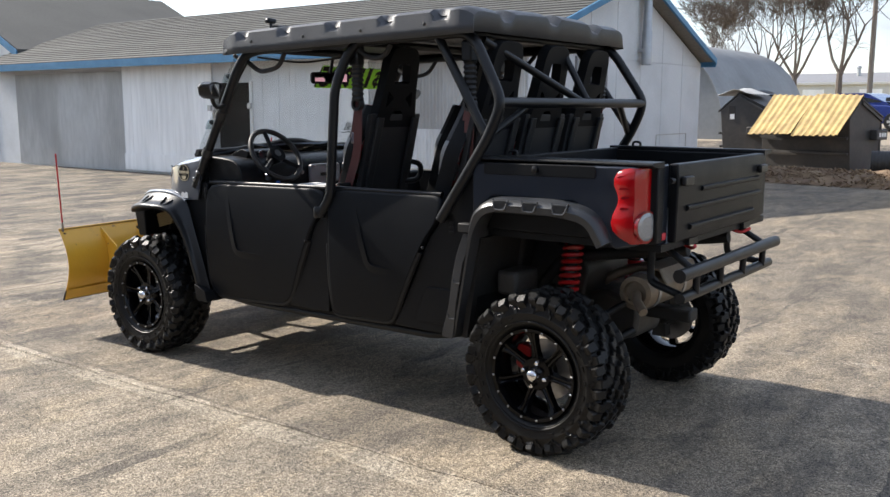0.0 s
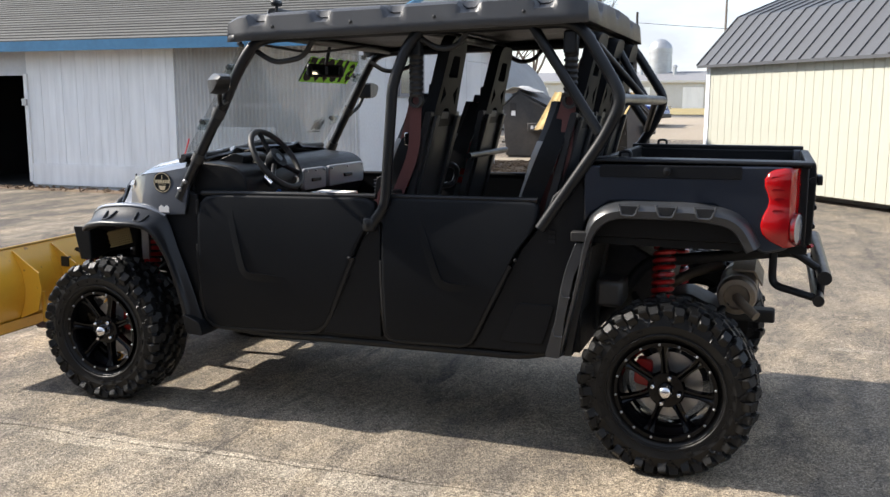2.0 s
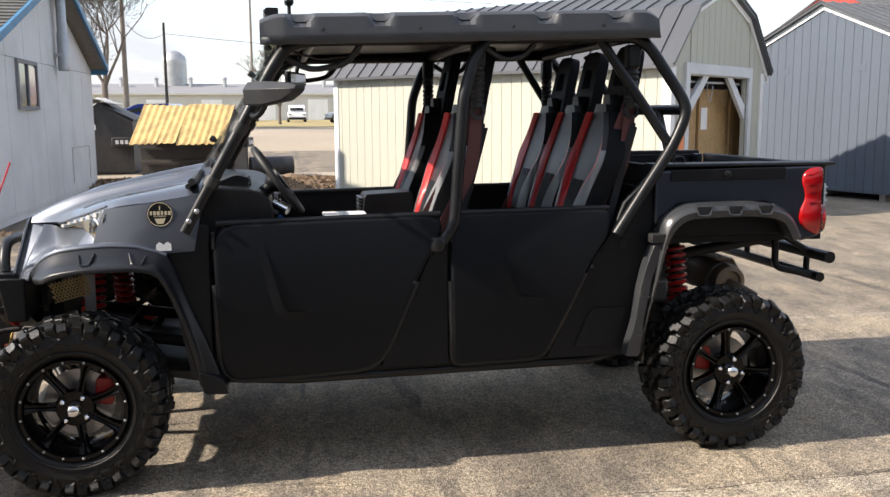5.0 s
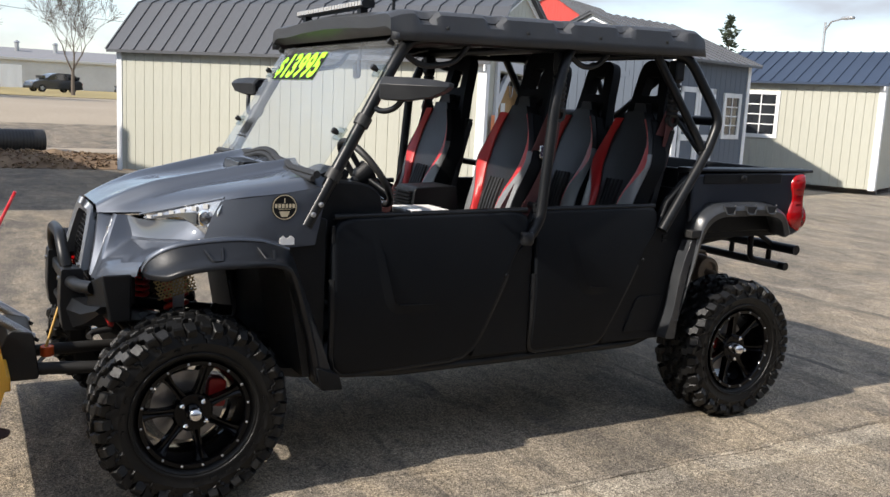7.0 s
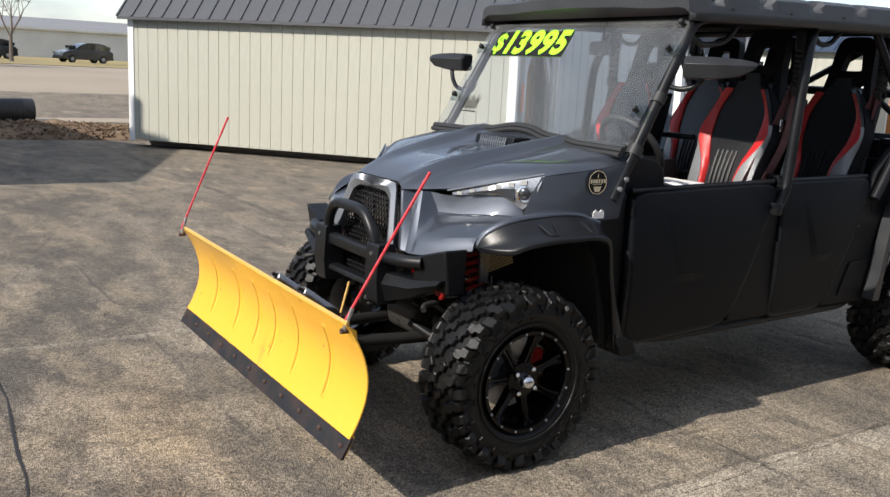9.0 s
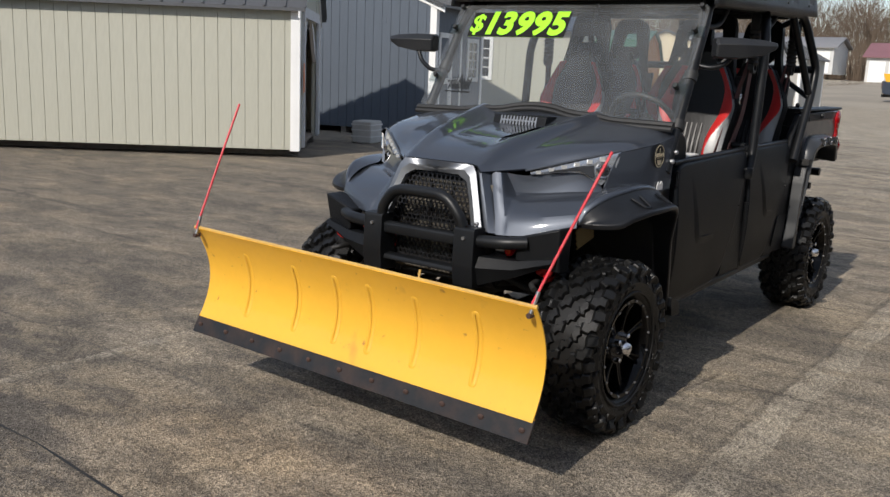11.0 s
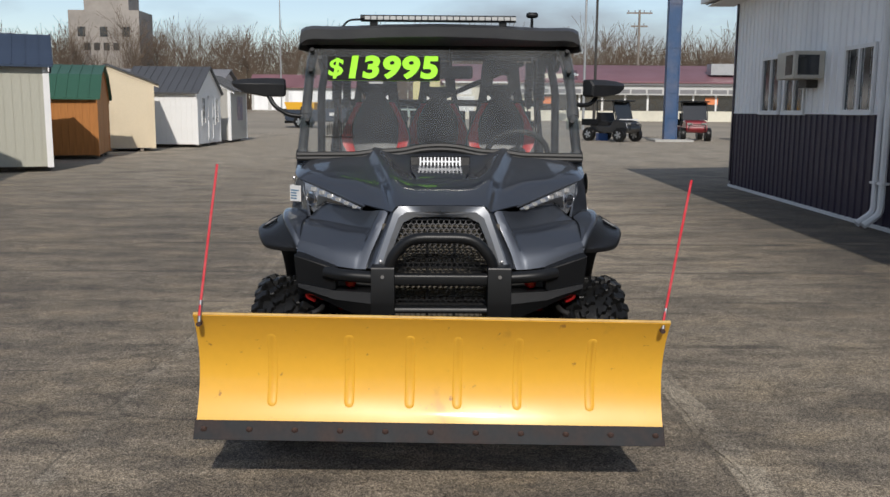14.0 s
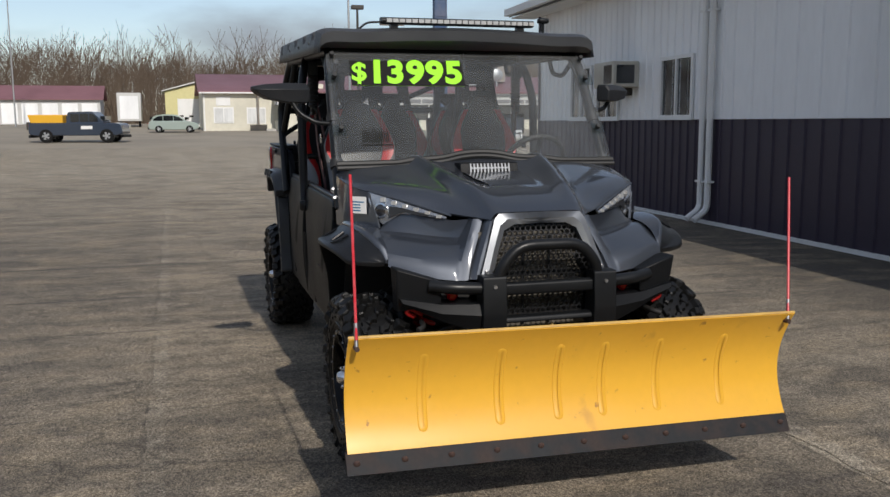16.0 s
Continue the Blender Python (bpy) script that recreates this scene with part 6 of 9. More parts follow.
# ---- the utility vehicle: x forward, y to its left, origin on the ground midway between the axles ----
UTV = empty("utility_vehicle", pose(0, 0, 0))
tagged(UTV, "dark grey four-door utility vehicle with black roof and mud tyres", "utility vehicle")


def vp(name, bm, mat, label="", parent=None, **kw):
    return part(name, bm, mat, parent or UTV, label, **kw)


def flip(bm, s):
    if s < 0:
        bmesh.ops.scale(bm, vec=(1, -1, 1), verts=bm.verts)
    return bm


def both(name, make, mat, label="", parent=None, **kw):
    """The same part on the left and on the right."""
    return [vp(name, flip(make(), s), mat, label, parent, **kw) for s in (1, -1)]


# -- wheels --
WB, TRACK, WR = 1.445, 0.700, 0.370


def side_y(r):
    """How far out the tyre's wall stands at a radius."""
    return 0.138 - 0.244 * (r - 0.285) if r < 0.326 else 0.128 - 1.5 * (r - 0.326)


PITCH = 21


def tyre_mesh():
    prof = [(-0.100, 0.205), (-0.126, 0.235), (-0.138, 0.285), (-0.128, 0.326), (-0.10, 0.344), (-0.05, 0.350), (0.0, 0.351), (0.05, 0.350), (0.10, 0.344), (0.128, 0.326),
            (0.138, 0.285), (0.126, 0.235), (0.100, 0.205), (0.06, 0.225), (-0.06, 0.225)]
    bm = lathe(prof, 66, "y", closed=True)
    st = math.tau / PITCH
    # stepped ridges that run from the shoulder lugs down the wall
    for k in range(PITCH):
        for s in (1, -1):
            a = k * st + (0.0 if s == 1 else st * 0.5)
            for turn, shift, low in ((1, 0.0, 0.288), (-1, 0.5, 0.300)):
                steps = [(0.341, 0.04), (0.326, 0.06), (0.321, 0.22), (0.308, 0.24), (0.304, 0.38), (low, 0.40)]
                pts = []
                for r, f in steps:
                    b = a + shift * st + turn * (f - 0.2) * st * 0.9
                    pts.append((r * math.cos(b), s * (side_y(r) + 0.0015), r * math.sin(b)))
                add_ring_tube(bm, pts, 0.0068, 4)
    # moulded ring and maker's marks on the sidewall
    add_lathe(bm, [(0.131, 0.240), (0.136, 0.243), (0.137, 0.247), (0.133, 0.250)], 66, "y", closed=True)
    for k in range(26):
        if k % 13 < 8:
            b = k * math.tau / 26
            ca, sa = math.cos(b), math.sin(b)
            rot = Matrix(((-sa, 0, ca), (0, 1, 0), (ca, 0, sa))).to_4x4()
            vs = add_box(bm, (-0.012, -0.004, 0.264), (0.012, 0.0025, 0.274))
            bmesh.ops.transform(bm, matrix=rot @ Matrix.Translation((0, 0.137, 0)), verts=vs)
    return bm


LUGS = {"centre_lug": ([(-0.034, -0.016), (0.006, -0.026), (0.012, -0.006), (0.036, 0.002), (0.030, 0.024), (-0.008, 0.022), (-0.014, 0.004), (-0.038, 0.000)], 0.022),
        "hook_lug": ([(-0.030, -0.034), (0.010, -0.038), (0.014, -0.010), (0.034, -0.002), (0.032, 0.036), (-0.010, 0.038), (-0.014, 0.010), (-0.034, 0.002)], 0.033),
        "short_lug": ([(-0.026, -0.026), (0.020, -0.024), (0.026, 0.006), (0.020, 0.030), (-0.018, 0.032), (-0.026, 0.004)], 0.031)}


def wheel():
    root = empty("wheel", parent=UTV)
    part("tyre", tyre_mesh(), M["tyre"], root, "chunky black mud-terrain tyre", smooth=False)
    st = math.tau / PITCH
    kinds = {}

    def lug(key, a, yc, r0, s, tilt, twist=0.0):
        """One tread lug: drafted sides and a flat worn top."""
        if key not in kinds:
            outline, tall = LUGS[key]
            bm = B()
            rings = [[bm.verts.new((x * f, y * f, hgt)) for x, y in outline] for f, hgt in ((0.98, -0.006), (0.86, tall * 0.80), (0.72, tall))]
            n = len(outline)
            for p, q in zip(rings, rings[1:]):
                for i in range(n):
                    bm.faces.new((p[i], p[(i + 1) % n], q[(i + 1) % n], q[i]))
            bm.faces.new(rings[-1])
            kinds[key] = part("tread_lug", bm, M["tyre"], root, smooth=False)
            ob = kinds[key]
        else:
            ob = new("tread_lug", kinds[key].data)
            ob.parent = root
        ca, sa = math.cos(a), math.sin(a)
        rot = Matrix(((-sa, 0, ca), (0, 1, 0), (ca, 0, sa))).to_4x4()
        ob.matrix_basis = rot @ Matrix.Translation((0, yc, r0)) @ Matrix.Rotation(-s * radians(tilt), 4, "X") @ Matrix.Rotation(twist + (0.0 if s > 0 else math.pi), 4, "Z")

    for k in range(PITCH):
        for s in (1, -1):
            a = k * st + (0.0 if s == 1 else st * 0.5)
            lug("hook_lug", a, s * 0.098, 0.3375, s, 24, 0.10)
            lug("short_lug", a + st * 0.5, s * 0.113, 0.3285, s, 36, -0.12)
            lug("centre_lug", a + st * 0.22, s * 0.022, 0.3475, s, 0, 0.35)
            lug("centre_lug", a + st * 0.66, s * 0.058, 0.346, s, 5, -0.30)
    bm = lathe([(-0.105, 0.212), (-0.110, 0.196), (-0.06, 0.176), (0.04, 0.176), (0.085, 0.186), (0.112, 0.192), (0.124, 0.198), (0.126, 0.212), (0.112, 0.2155), (0.085, 0.2055), (-0.08, 0.2055)], 56, "y", closed=True)
    part("rim", bm, M["rim_black"], root, "gloss black alloy rim")
    # seven grooved spokes from a dished hub
    part("hub", lathe([(0.045, 0.02), (0.045, 0.070), (0.074, 0.080), (0.088, 0.072), (0.090, 0.03), (0.090, 0.02)], 32, "y", closed=True), M["rim_black"], root)
    spoke_mesh = None
    for k in range(7):
        a = k * math.tau / 7 + 0.2
        ca, sa = math.cos(a), math.sin(a)
        if spoke_mesh is None:
            bm = B()
            vs = []
            for r, hw, y0, y1 in ((0.058, 0.023, 0.046, 0.084), (0.095, 0.0155, 0.050, 0.086), (0.135, 0.0145, 0.056, 0.090), (0.168, 0.019, 0.064, 0.098), (0.190, 0.028, 0.072, 0.108)):
                vs.append([bm.verts.new(p) for p in ((-hw, y0, r), (hw, y0, r), (hw * 0.84, y1, r), (hw * 0.34, y1 - 0.001, r), (0.0, y1 - 0.007, r), (-hw * 0.34, y1 - 0.001, r), (-hw * 0.84, y1, r))])
            for q0, q1 in zip(vs, vs[1:]):
                for i in range(7):
                    bm.faces.new((q0[i], q0[(i + 1) % 7], q1[(i + 1) % 7], q1[i]))
            bm.faces.new(vs[0][::-1])
            bm.faces.new(vs[-1])
            ob = part("spoke", bm, M["rim_black"], root, angle=30)
            spoke_mesh = ob.data
        else:
            ob = new("spoke", spoke_mesh)
            ob.parent = root
        ob.matrix_basis = Matrix(((-sa, 0, ca), (0, 1, 0), (ca, 0, sa))).to_4x4()
    part("centre_cap", lathe([(0.086, 0.034), (0.118, 0.031), (0.130, 0.026), (0.140, 0.018), (0.143, 0.004)], 12, "y"), M["chrome"], root, "chrome centre cap")
    for k in range(4):
        a = k * math.tau / 4 + 0.78
        part("lug_nut", lathe([(0.084, 0.011), (0.112, 0.011), (0.117, 0.006)], 6, "y", (0.057 * math.cos(a), 0, 0.057 * math.sin(a))), M["chrome"], root)
    nut = None
    for k in range(16):
        a = k * math.tau / 16
        c = (0.205 * math.cos(a), 0, 0.205 * math.sin(a))
        if nut is None:
            nut = part("rim_screw", lathe([(0.120, 0.0052), (0.1295, 0.0052), (0.1315, 0.003)], 8, "y"), M["steel"], root)
            nut.location = c
        else:
            o = new("rim_screw", nut.data)
            o.parent, o.location = root, c
    part("brake_disc", lathe([(-0.010, 0.06), (-0.010, 0.142), (-0.002, 0.142), (-0.002, 0.06)], 40, "y", closed=True), M["steel"], root)
    part("hub_carrier", lathe([(-0.13, 0.05), (-0.02, 0.062), (0.05, 0.055)], 20, "y"), M["cast"], root)
    return root


w0 = wheel()
w0.matrix_basis = pose(WB, TRACK, WR)


def wheel_copy(x, s, spin):
    root = empty("wheel", pose(x, s * TRACK, WR, 0, 0, 0 if s > 0 else 180) @ pose(0, 0, 0, 0, spin, 0), UTV)
    for c in w0.children:
        o = c.copy()
        scene.collection.objects.link(o)
        o.parent = root
    return root


w0.matrix_basis = pose(WB, TRACK, WR) @ pose(0, 0, 0, 0, 8, 0)
wheel_copy(-WB, 1, 31)
wheel_copy(WB, -1, 17)
wheel_copy(-WB, -1, 52)
for x, dx in ((WB, -0.105), (-WB, 0.105)):
    both("brake_caliper", lambda x=x, dx=dx: prism(rounded([(x + dx - 0.035, 0.355), (x + dx - 0.04, 0.47), (x + dx + 0.03, 0.48), (x + dx + 0.04, 0.37)], 0.02), TRACK - 0.035, TRACK + 0.03, "y"), M["caliper_red"], "red brake caliper", bevel=0.008)


# -- chassis and suspension --
vp("belly_pan", prism([(-1.0, 0.42), (0.95, 0.40), (1.25, 0.46), (1.25, 0.48), (0.95, 0.44), (-1.0, 0.46)], -0.60, 0.60, "y"), M["under"])
both("frame_rail", lambda: tube([(1.62, 0.26, 0.60), (1.0, 0.28, 0.50), (-1.05, 0.28, 0.50), (-1.28, 0.27, 0.82), (-1.92, 0.26, 0.91)], 0.028), M["under"])
both("frame_upper", lambda: tube([(1.55, 0.30, 0.86), (1.0, 0.34, 0.92), (0.9, 0.36, 0.55)], 0.022), M["under"])
both("bed_rail", lambda: tube([(-1.05, 0.36, 0.50), (-1.10, 0.36, 0.95), (-1.9, 0.36, 0.97)], 0.022), M["under"])
for x in (-1.25, -1.68, 1.18, 1.5):
    vp("cross_tube", tube([(x, -0.36, 0.92 if x < 0 else 0.86), (x, 0.36, 0.92 if x < 0 else 0.86)], 0.02), M["under"])
vp("engine", prism(rounded([(-1.35, 0.50), (-1.40, 0.78), (-1.15, 0.92), (-0.75, 0.90), (-0.70, 0.50)], 0.05), -0.24, 0.22, "y"), M["cast"], bevel=0.02)
vp("gearbox", prism(rounded([(-1.62, 0.42), (-1.64, 0.58), (-1.45, 0.66), (-1.30, 0.60), (-1.30, 0.42)], 0.04), -0.15, 0.15, "y"), M["cast"], bevel=0.02)
vp("front_differential", prism(rounded([(1.32, 0.38), (1.30, 0.52), (1.45, 0.58), (1.58, 0.50), (1.56, 0.38)], 0.04), -0.12, 0.12, "y"), M["cast"], bevel=0.02)
for x in (WB, -WB):
    both("drive_shaft", lambda x=x: tube([(x, 0.10, 0.46), (x, 0.62, 0.39)], 0.016), M["steel"])
    both("shaft_boot", lambda x=x: lathe([(0.14, 0.035), (0.17, 0.05), (0.19, 0.038), (0.21, 0.046), (0.23, 0.032), (0.25, 0.035), (0.27, 0.02)], 14, "y", (x, 0, 0.45)), M["rubber"])
    for z0, z1, r in ((0.50, 0.33, 0.02), (0.66, 0.46, 0.016)):
        both("control_arm", lambda x=x, z0=z0, z1=z1, r=r: tube([(x + 0.22, 0.26, z0), (x + 0.02, 0.62, z1), (x - 0.22, 0.26, z0)], r, 0.05), M["cage"])
    both("upright", lambda x=x: prism([(x - 0.04, 0.27), (x - 0.03, 0.48), (x + 0.03, 0.48), (x + 0.04, 0.27)], 0.55, 0.62, "y"), M["cast"])
    sx = x + (-0.02 if x > 0 else 0.078)
    bot, tip = ((0.46, 0.33) if x > 0 else (0.41, 0.31))

    def spring(sx=sx, bot=bot, tip=tip):
        bm = B()
        p0, p1 = Vector((sx, bot, 0.50)), Vector((sx, tip, 0.95))
        d = (p1 - p0).normalized()
        u = d.orthogonal().normalized()
        v = d.cross(u)
        pts = []
        turns = 10
        for k in range(int(turns * 14) + 1):
            t = k / (turns * 14)
            a = t * turns * math.tau
            pts.append(p0.lerp(p1, 0.16 + 0.74 * t) + (u * math.cos(a) + v * math.sin(a)) * 0.043)
        add_ring_tube(bm, pts, 0.0115, 7)
        return bm

    def damper(sx=sx, bot=bot, tip=tip):
        bm = B()

        def p(t):
            return (sx, bot + (tip - bot) * t, 0.50 + 0.45 * t)
        add_ring_tube(bm, [p(0), p(0.5)], 0.018, 10)
        add_ring_tube(bm, [p(0.42), p(1)], 0.030, 12)
        add_ring_tube(bm, [p(0.91), p(0.955)], 0.058, 14)
        add_ring_tube(bm, [p(0.125), p(0.16)], 0.058, 14)
        return bm
    both("coil_spring", spring, M["spring_red"], "bright red coil spring")
    both("shock_absorber", damper, M["cage"])
    both("shock_mount", lambda sx=sx, tip=tip: box((sx - 0.05, tip - 0.12, 0.93), (sx + 0.05, tip + 0.05, 0.985)), M["under"], bevel=0.01)
both("reservoir_bracket", lambda: box((1.405, 0.44, 0.66), (1.45, 0.455, 0.90)), M["steel"])
vp("muffler", lathe([(-0.30, 0.04), (-0.29, 0.075), (-0.26, 0.086), (0.22, 0.086), (0.24, 0.080), (0.245, 0.058), (0.225, 0.052)], 28, "y", (-1.69, 0.07, 0.690)), M["muffler"], "heat-stained exhaust muffler")
vp("exhaust_tip", tube([(-1.69, 0.29, 0.685), (-1.72, 0.36, 0.668), (-1.78, 0.41, 0.628)], 0.022), M["muffler"])
for yy in (-0.16, 0.14):
    vp("exhaust_strap", lathe([(yy, 0.087), (yy, 0.0915), (yy + 0.03, 0.0915), (yy + 0.03, 0.087)], 28, "y", (-1.69, 0.07, 0.690), closed=True), M["steel"])
vp("heat_shield", prism([(-1.80, 0.73), (-1.76, 0.795), (-1.66, 0.80), (-1.66, 0.792), (-1.755, 0.787), (-1.792, 0.727)], -0.20, 0.20, "y"), M["muffler"])
vp("exhaust_pipe", tube([(-1.30, 0.0, 0.62), (-1.45, -0.05, 0.72), (-1.60, -0.12, 0.76)], 0.025), M["muffler"])
vp("tow_hitch", box((-1.86, -0.05, 0.52), (-1.62, 0.05, 0.58)), M["under"], bevel=0.01)
vp("skid_plate", prism([(1.25, 0.46), (1.62, 0.56), (1.72, 0.66), (1.72, 0.68), (1.6, 0.59), (1.25, 0.49)], -0.26, 0.26, "y"), M["under"])
both("step_tube", lambda: tube([(0.86, 0.66, 0.43), (0.55, 0.69, 0.415), (-0.80, 0.69, 0.43), (-0.95, 0.66, 0.46)], 0.022), M["cage"])
both("brake_hose", lambda: tube([(1.20, 0.40, 0.80), (1.22, 0.58, 0.70), (1.38, 0.63, 0.52)], 0.007, 0.08, 6), M["rubber"])
both("inner_wheel_arch", lambda: prism([(0.98, 0.44), (1.06, 0.90), (1.30, 0.96), (1.30, 0.98), (1.03, 0.94), (0.95, 0.44)], 0.30, 0.72, "y"), M["under"])
both("inner_wheel_arch", lambda: prism([(-1.00, 0.46), (-1.08, 0.95), (-1.11, 0.95), (-1.03, 0.46)], 0.24, 0.74, "y"), M["under"])
vp("fuel_tank", prism(rounded([(-0.98, 0.50), (-1.02, 0.80), (-0.70, 0.84), (-0.62, 0.50)], 0.04), -0.56, -0.26, "y"), M["plastic"], bevel=0.02)
both("side_cover", lambda: box((-1.22, 0.40, 0.66), (-1.10, 0.60, 0.78)), M["cast"], bevel=0.02)

# -- tub and floor --
vp("floor_tub", box((-1.0, -0.66, 0.44), (0.95, 0.66, 0.47)), M["plastic"])
vp("firewall", prism([(0.90, 0.47), (0.98, 0.47), (0.98, 1.22), (0.92, 1.22)], -0.70, 0.70, "y"), M["plastic"])
vp("rear_bulkhead", prism([(-1.02, 0.47), (-1.06, 0.47), (-1.07, 1.22), (-1.03, 1.22)], -0.70, 0.70, "y"), M["plastic"])


# -- doors and side panels --
def door_outline(front):
    if front:
        return rounded([(0.876, 1.102), (-0.098, 1.122), (-0.092, 1.02), (-0.02, 0.93), (0.185, 0.455), (0.86, 0.425)], 0.10)
    return rounded([(-0.128, 1.124), (-0.872, 1.132), (-0.866, 1.03), (-0.78, 0.92), (-0.555, 0.462), (-0.140, 0.452)], 0.05)


def door_y(x, z):
    """The doors swell outwards at half height."""
    t = min(1.0, max(0.0, (z - 0.42) / 0.72))
    return 0.726 + 0.036 * math.sin(t * math.pi) ** 0.75


def even(outline, step):
    """A closed outline walked in even steps."""
    out = []
    n = len(outline)
    for i in range(n):
        a, b = Vector(outline[i]), Vector(outline[(i + 1) % n])
        k = max(1, round((b - a).length / step))
        out += [tuple(a.lerp(b, j / k)) for j in range(k)]
    return out


def door_skin(outline):
    """A swollen panel with a rolled edge and a flat back."""
    pts = even(outline, 0.03)
    c = Vector((sum(p[0] for p in pts) / len(pts), sum(p[1] for p in pts) / len(pts)))
    bm = B()
    rings = [[bm.verts.new((x, 0.700, z)) for x, z in pts]]
    for k, f in enumerate((1.0, 0.994, 0.982, 0.95, 0.9, 0.82, 0.72, 0.6, 0.46, 0.3, 0.14)):
        ring = []
        for p in pts:
            q = c + (Vector(p) - c) * f
            ring.append(bm.verts.new((q.x, door_y(q.x, q.y) - (0.010, 0.004, 0.0)[min(k, 2)], q.y)))
        rings.append(ring)
    n = len(pts)
    for a, b in zip(rings, rings[1:]):
        for i in range(n):
            bm.faces.new((a[i], a[(i + 1) % n], b[(i + 1) % n], b[i]))
    bm.faces.new(rings[-1])
    bm.faces.new(rings[0][::-1])
    return bm


def door_ledge(line, wide):
    """A pressed step along a line: a sharp inner lip that dies away outwards and towards both ends."""
    pts = bent([Vector((x, z, 0)) for x, z in line], 0.03, 5)
    fine = []
    for a, b in zip(pts, pts[1:]):
        k = max(1, round((b - a).length / 0.02))
        fine += [a.lerp(b, j / k) for j in range(k)]
    fine.append(pts[-1])
    n = len(fine)
    rows = []
    for i, p in enumerate(fine):
        d = (fine[min(i + 1, n - 1)] - fine[max(i - 1, 0)]).normalized()
        out = Vector((d.y, -d.x, 0))
        if out.x < 0 and abs(out.x) > abs(out.y):
            out = -out
        if abs(out.y) >= abs(out.x) and out.y > 0:
            out = -out
        hgt = 0.008 * min(1.0, i / (n * 0.45), (n - 1 - i) / (n * 0.22))
        row = []
        for f, lift in ((-0.004, -0.003), (0.0, hgt), (0.15, hgt * 0.9), (0.5, hgt * 0.4), (1.0, -0.002)):
            q = p + out * wide * f
            row.append((q.x, door_y(q.x, q.y) + lift, q.y))
        rows.append(row)
    bm = B()
    add_grid(bm, rows)
    return bm


def edge_bar(outline, lo):
    """The rounded bar along the foot and the sloping edge of a door."""
    pts = [p for p in even(outline, 0.03) if p[1] < lo]
    k = max(range(len(pts)), key=lambda i: (Vector(pts[i]) - Vector(pts[i - 1])).length)
    pts = pts[k:] + pts[:k]
    bm = B()
    add_ring_tube(bm, [(x, door_y(x, z) - 0.018, z) for x, z in pts], 0.0165, 8)
    return bm


for front in (True, False):
    for s in (1, -1):
        ol = door_outline(front)
        d = vp("door", flip(door_skin(ol), s), M["door"], "satin black door panel", angle=50)
        part("door_rim", flip(edge_bar(ol, 0.86), s), M["cage"], d)
        line = [(0.672, 1.040), (0.588, 0.732), (0.37, 0.722)] if front else [(-0.325, 1.045), (-0.436, 0.755), (-0.58, 0.748)]
        part("door_pressing", flip(door_ledge(line, 0.05), s), M["door"], d, angle=60)
        bolt = (0.03, 0.835) if front else (-0.776, 0.875)
        by = door_y(*bolt)
        part("door_bolt", flip(lathe([(by - 0.004, 0.008), (by + 0.003, 0.008), (by + 0.006, 0.004)], 8, "y", (bolt[0], 0, bolt[1])), s), M["cage"], d)
        hx = 0.872 if front else -0.135
        for z in (1.04, 0.60):
            part("door_hinge", flip(tube([(hx, 0.742, z - 0.035), (hx, 0.742, z + 0.035)], 0.008), s), M["cage"], d)
        part("top_rail", flip(tube([(0.86, 0.712, 1.108), (-0.09, 0.712, 1.126)] if front else [(-0.135, 0.712, 1.128), (-0.86, 0.712, 1.136)], 0.014), s), M["cage"], d)
both("sill_panel", lambda: prism([(0.90, 0.42), (-0.95, 0.445), (-0.95, 0.50), (0.90, 0.50)], 0.66, 0.705, "y"), M["plastic"], bevel=0.01)
both("sill_gusset", lambda: prism([(0.18, 0.46), (-0.12, 0.46), (-0.12, 1.02), (-0.03, 0.93)], 0.70, 0.740, "y"), M["plastic"], bevel=0.005)
both("rear_side_panel", lambda: prism([(-0.57, 0.455), (-0.945, 0.452), (-1.075, 1.05), (-1.062, 1.29), (-0.93, 1.16), (-0.876, 1.03), (-0.79, 0.92)], 0.688, 0.730, "y"), M["plastic"], bevel=0.008)
both("panel_step", lambda: prism(rounded([(-0.70, 0.50), (-0.90, 0.50), (-0.95, 0.68), (-0.78, 0.68)], 0.02), 0.7305, 0.738, "y"), M["plastic"], bevel=0.003)
for k in range(3):
    both("vent_slot", lambda k=k: box((-0.945, 0.7305, 0.955 + k * 0.022), (-0.915, 0.735, 0.967 + k * 0.022)), M["cage"])
both("cowl_lower", lambda: prism([(0.955, 1.12), (0.888, 1.10), (0.890, 0.52), (0.86, 0.40), (0.93, 0.40), (1.00, 0.66), (1.08, 0.99)], 0.69, 0.722, "y"), M["plastic"], bevel=0.008)
both("front_foot", lambda: prism(rounded([(0.93, 0.40), (0.83, 0.395), (0.85, 0.46), (0.95, 0.50)], 0.015), 0.66, 0.80, "y"), M["plastic"], bevel=0.012)


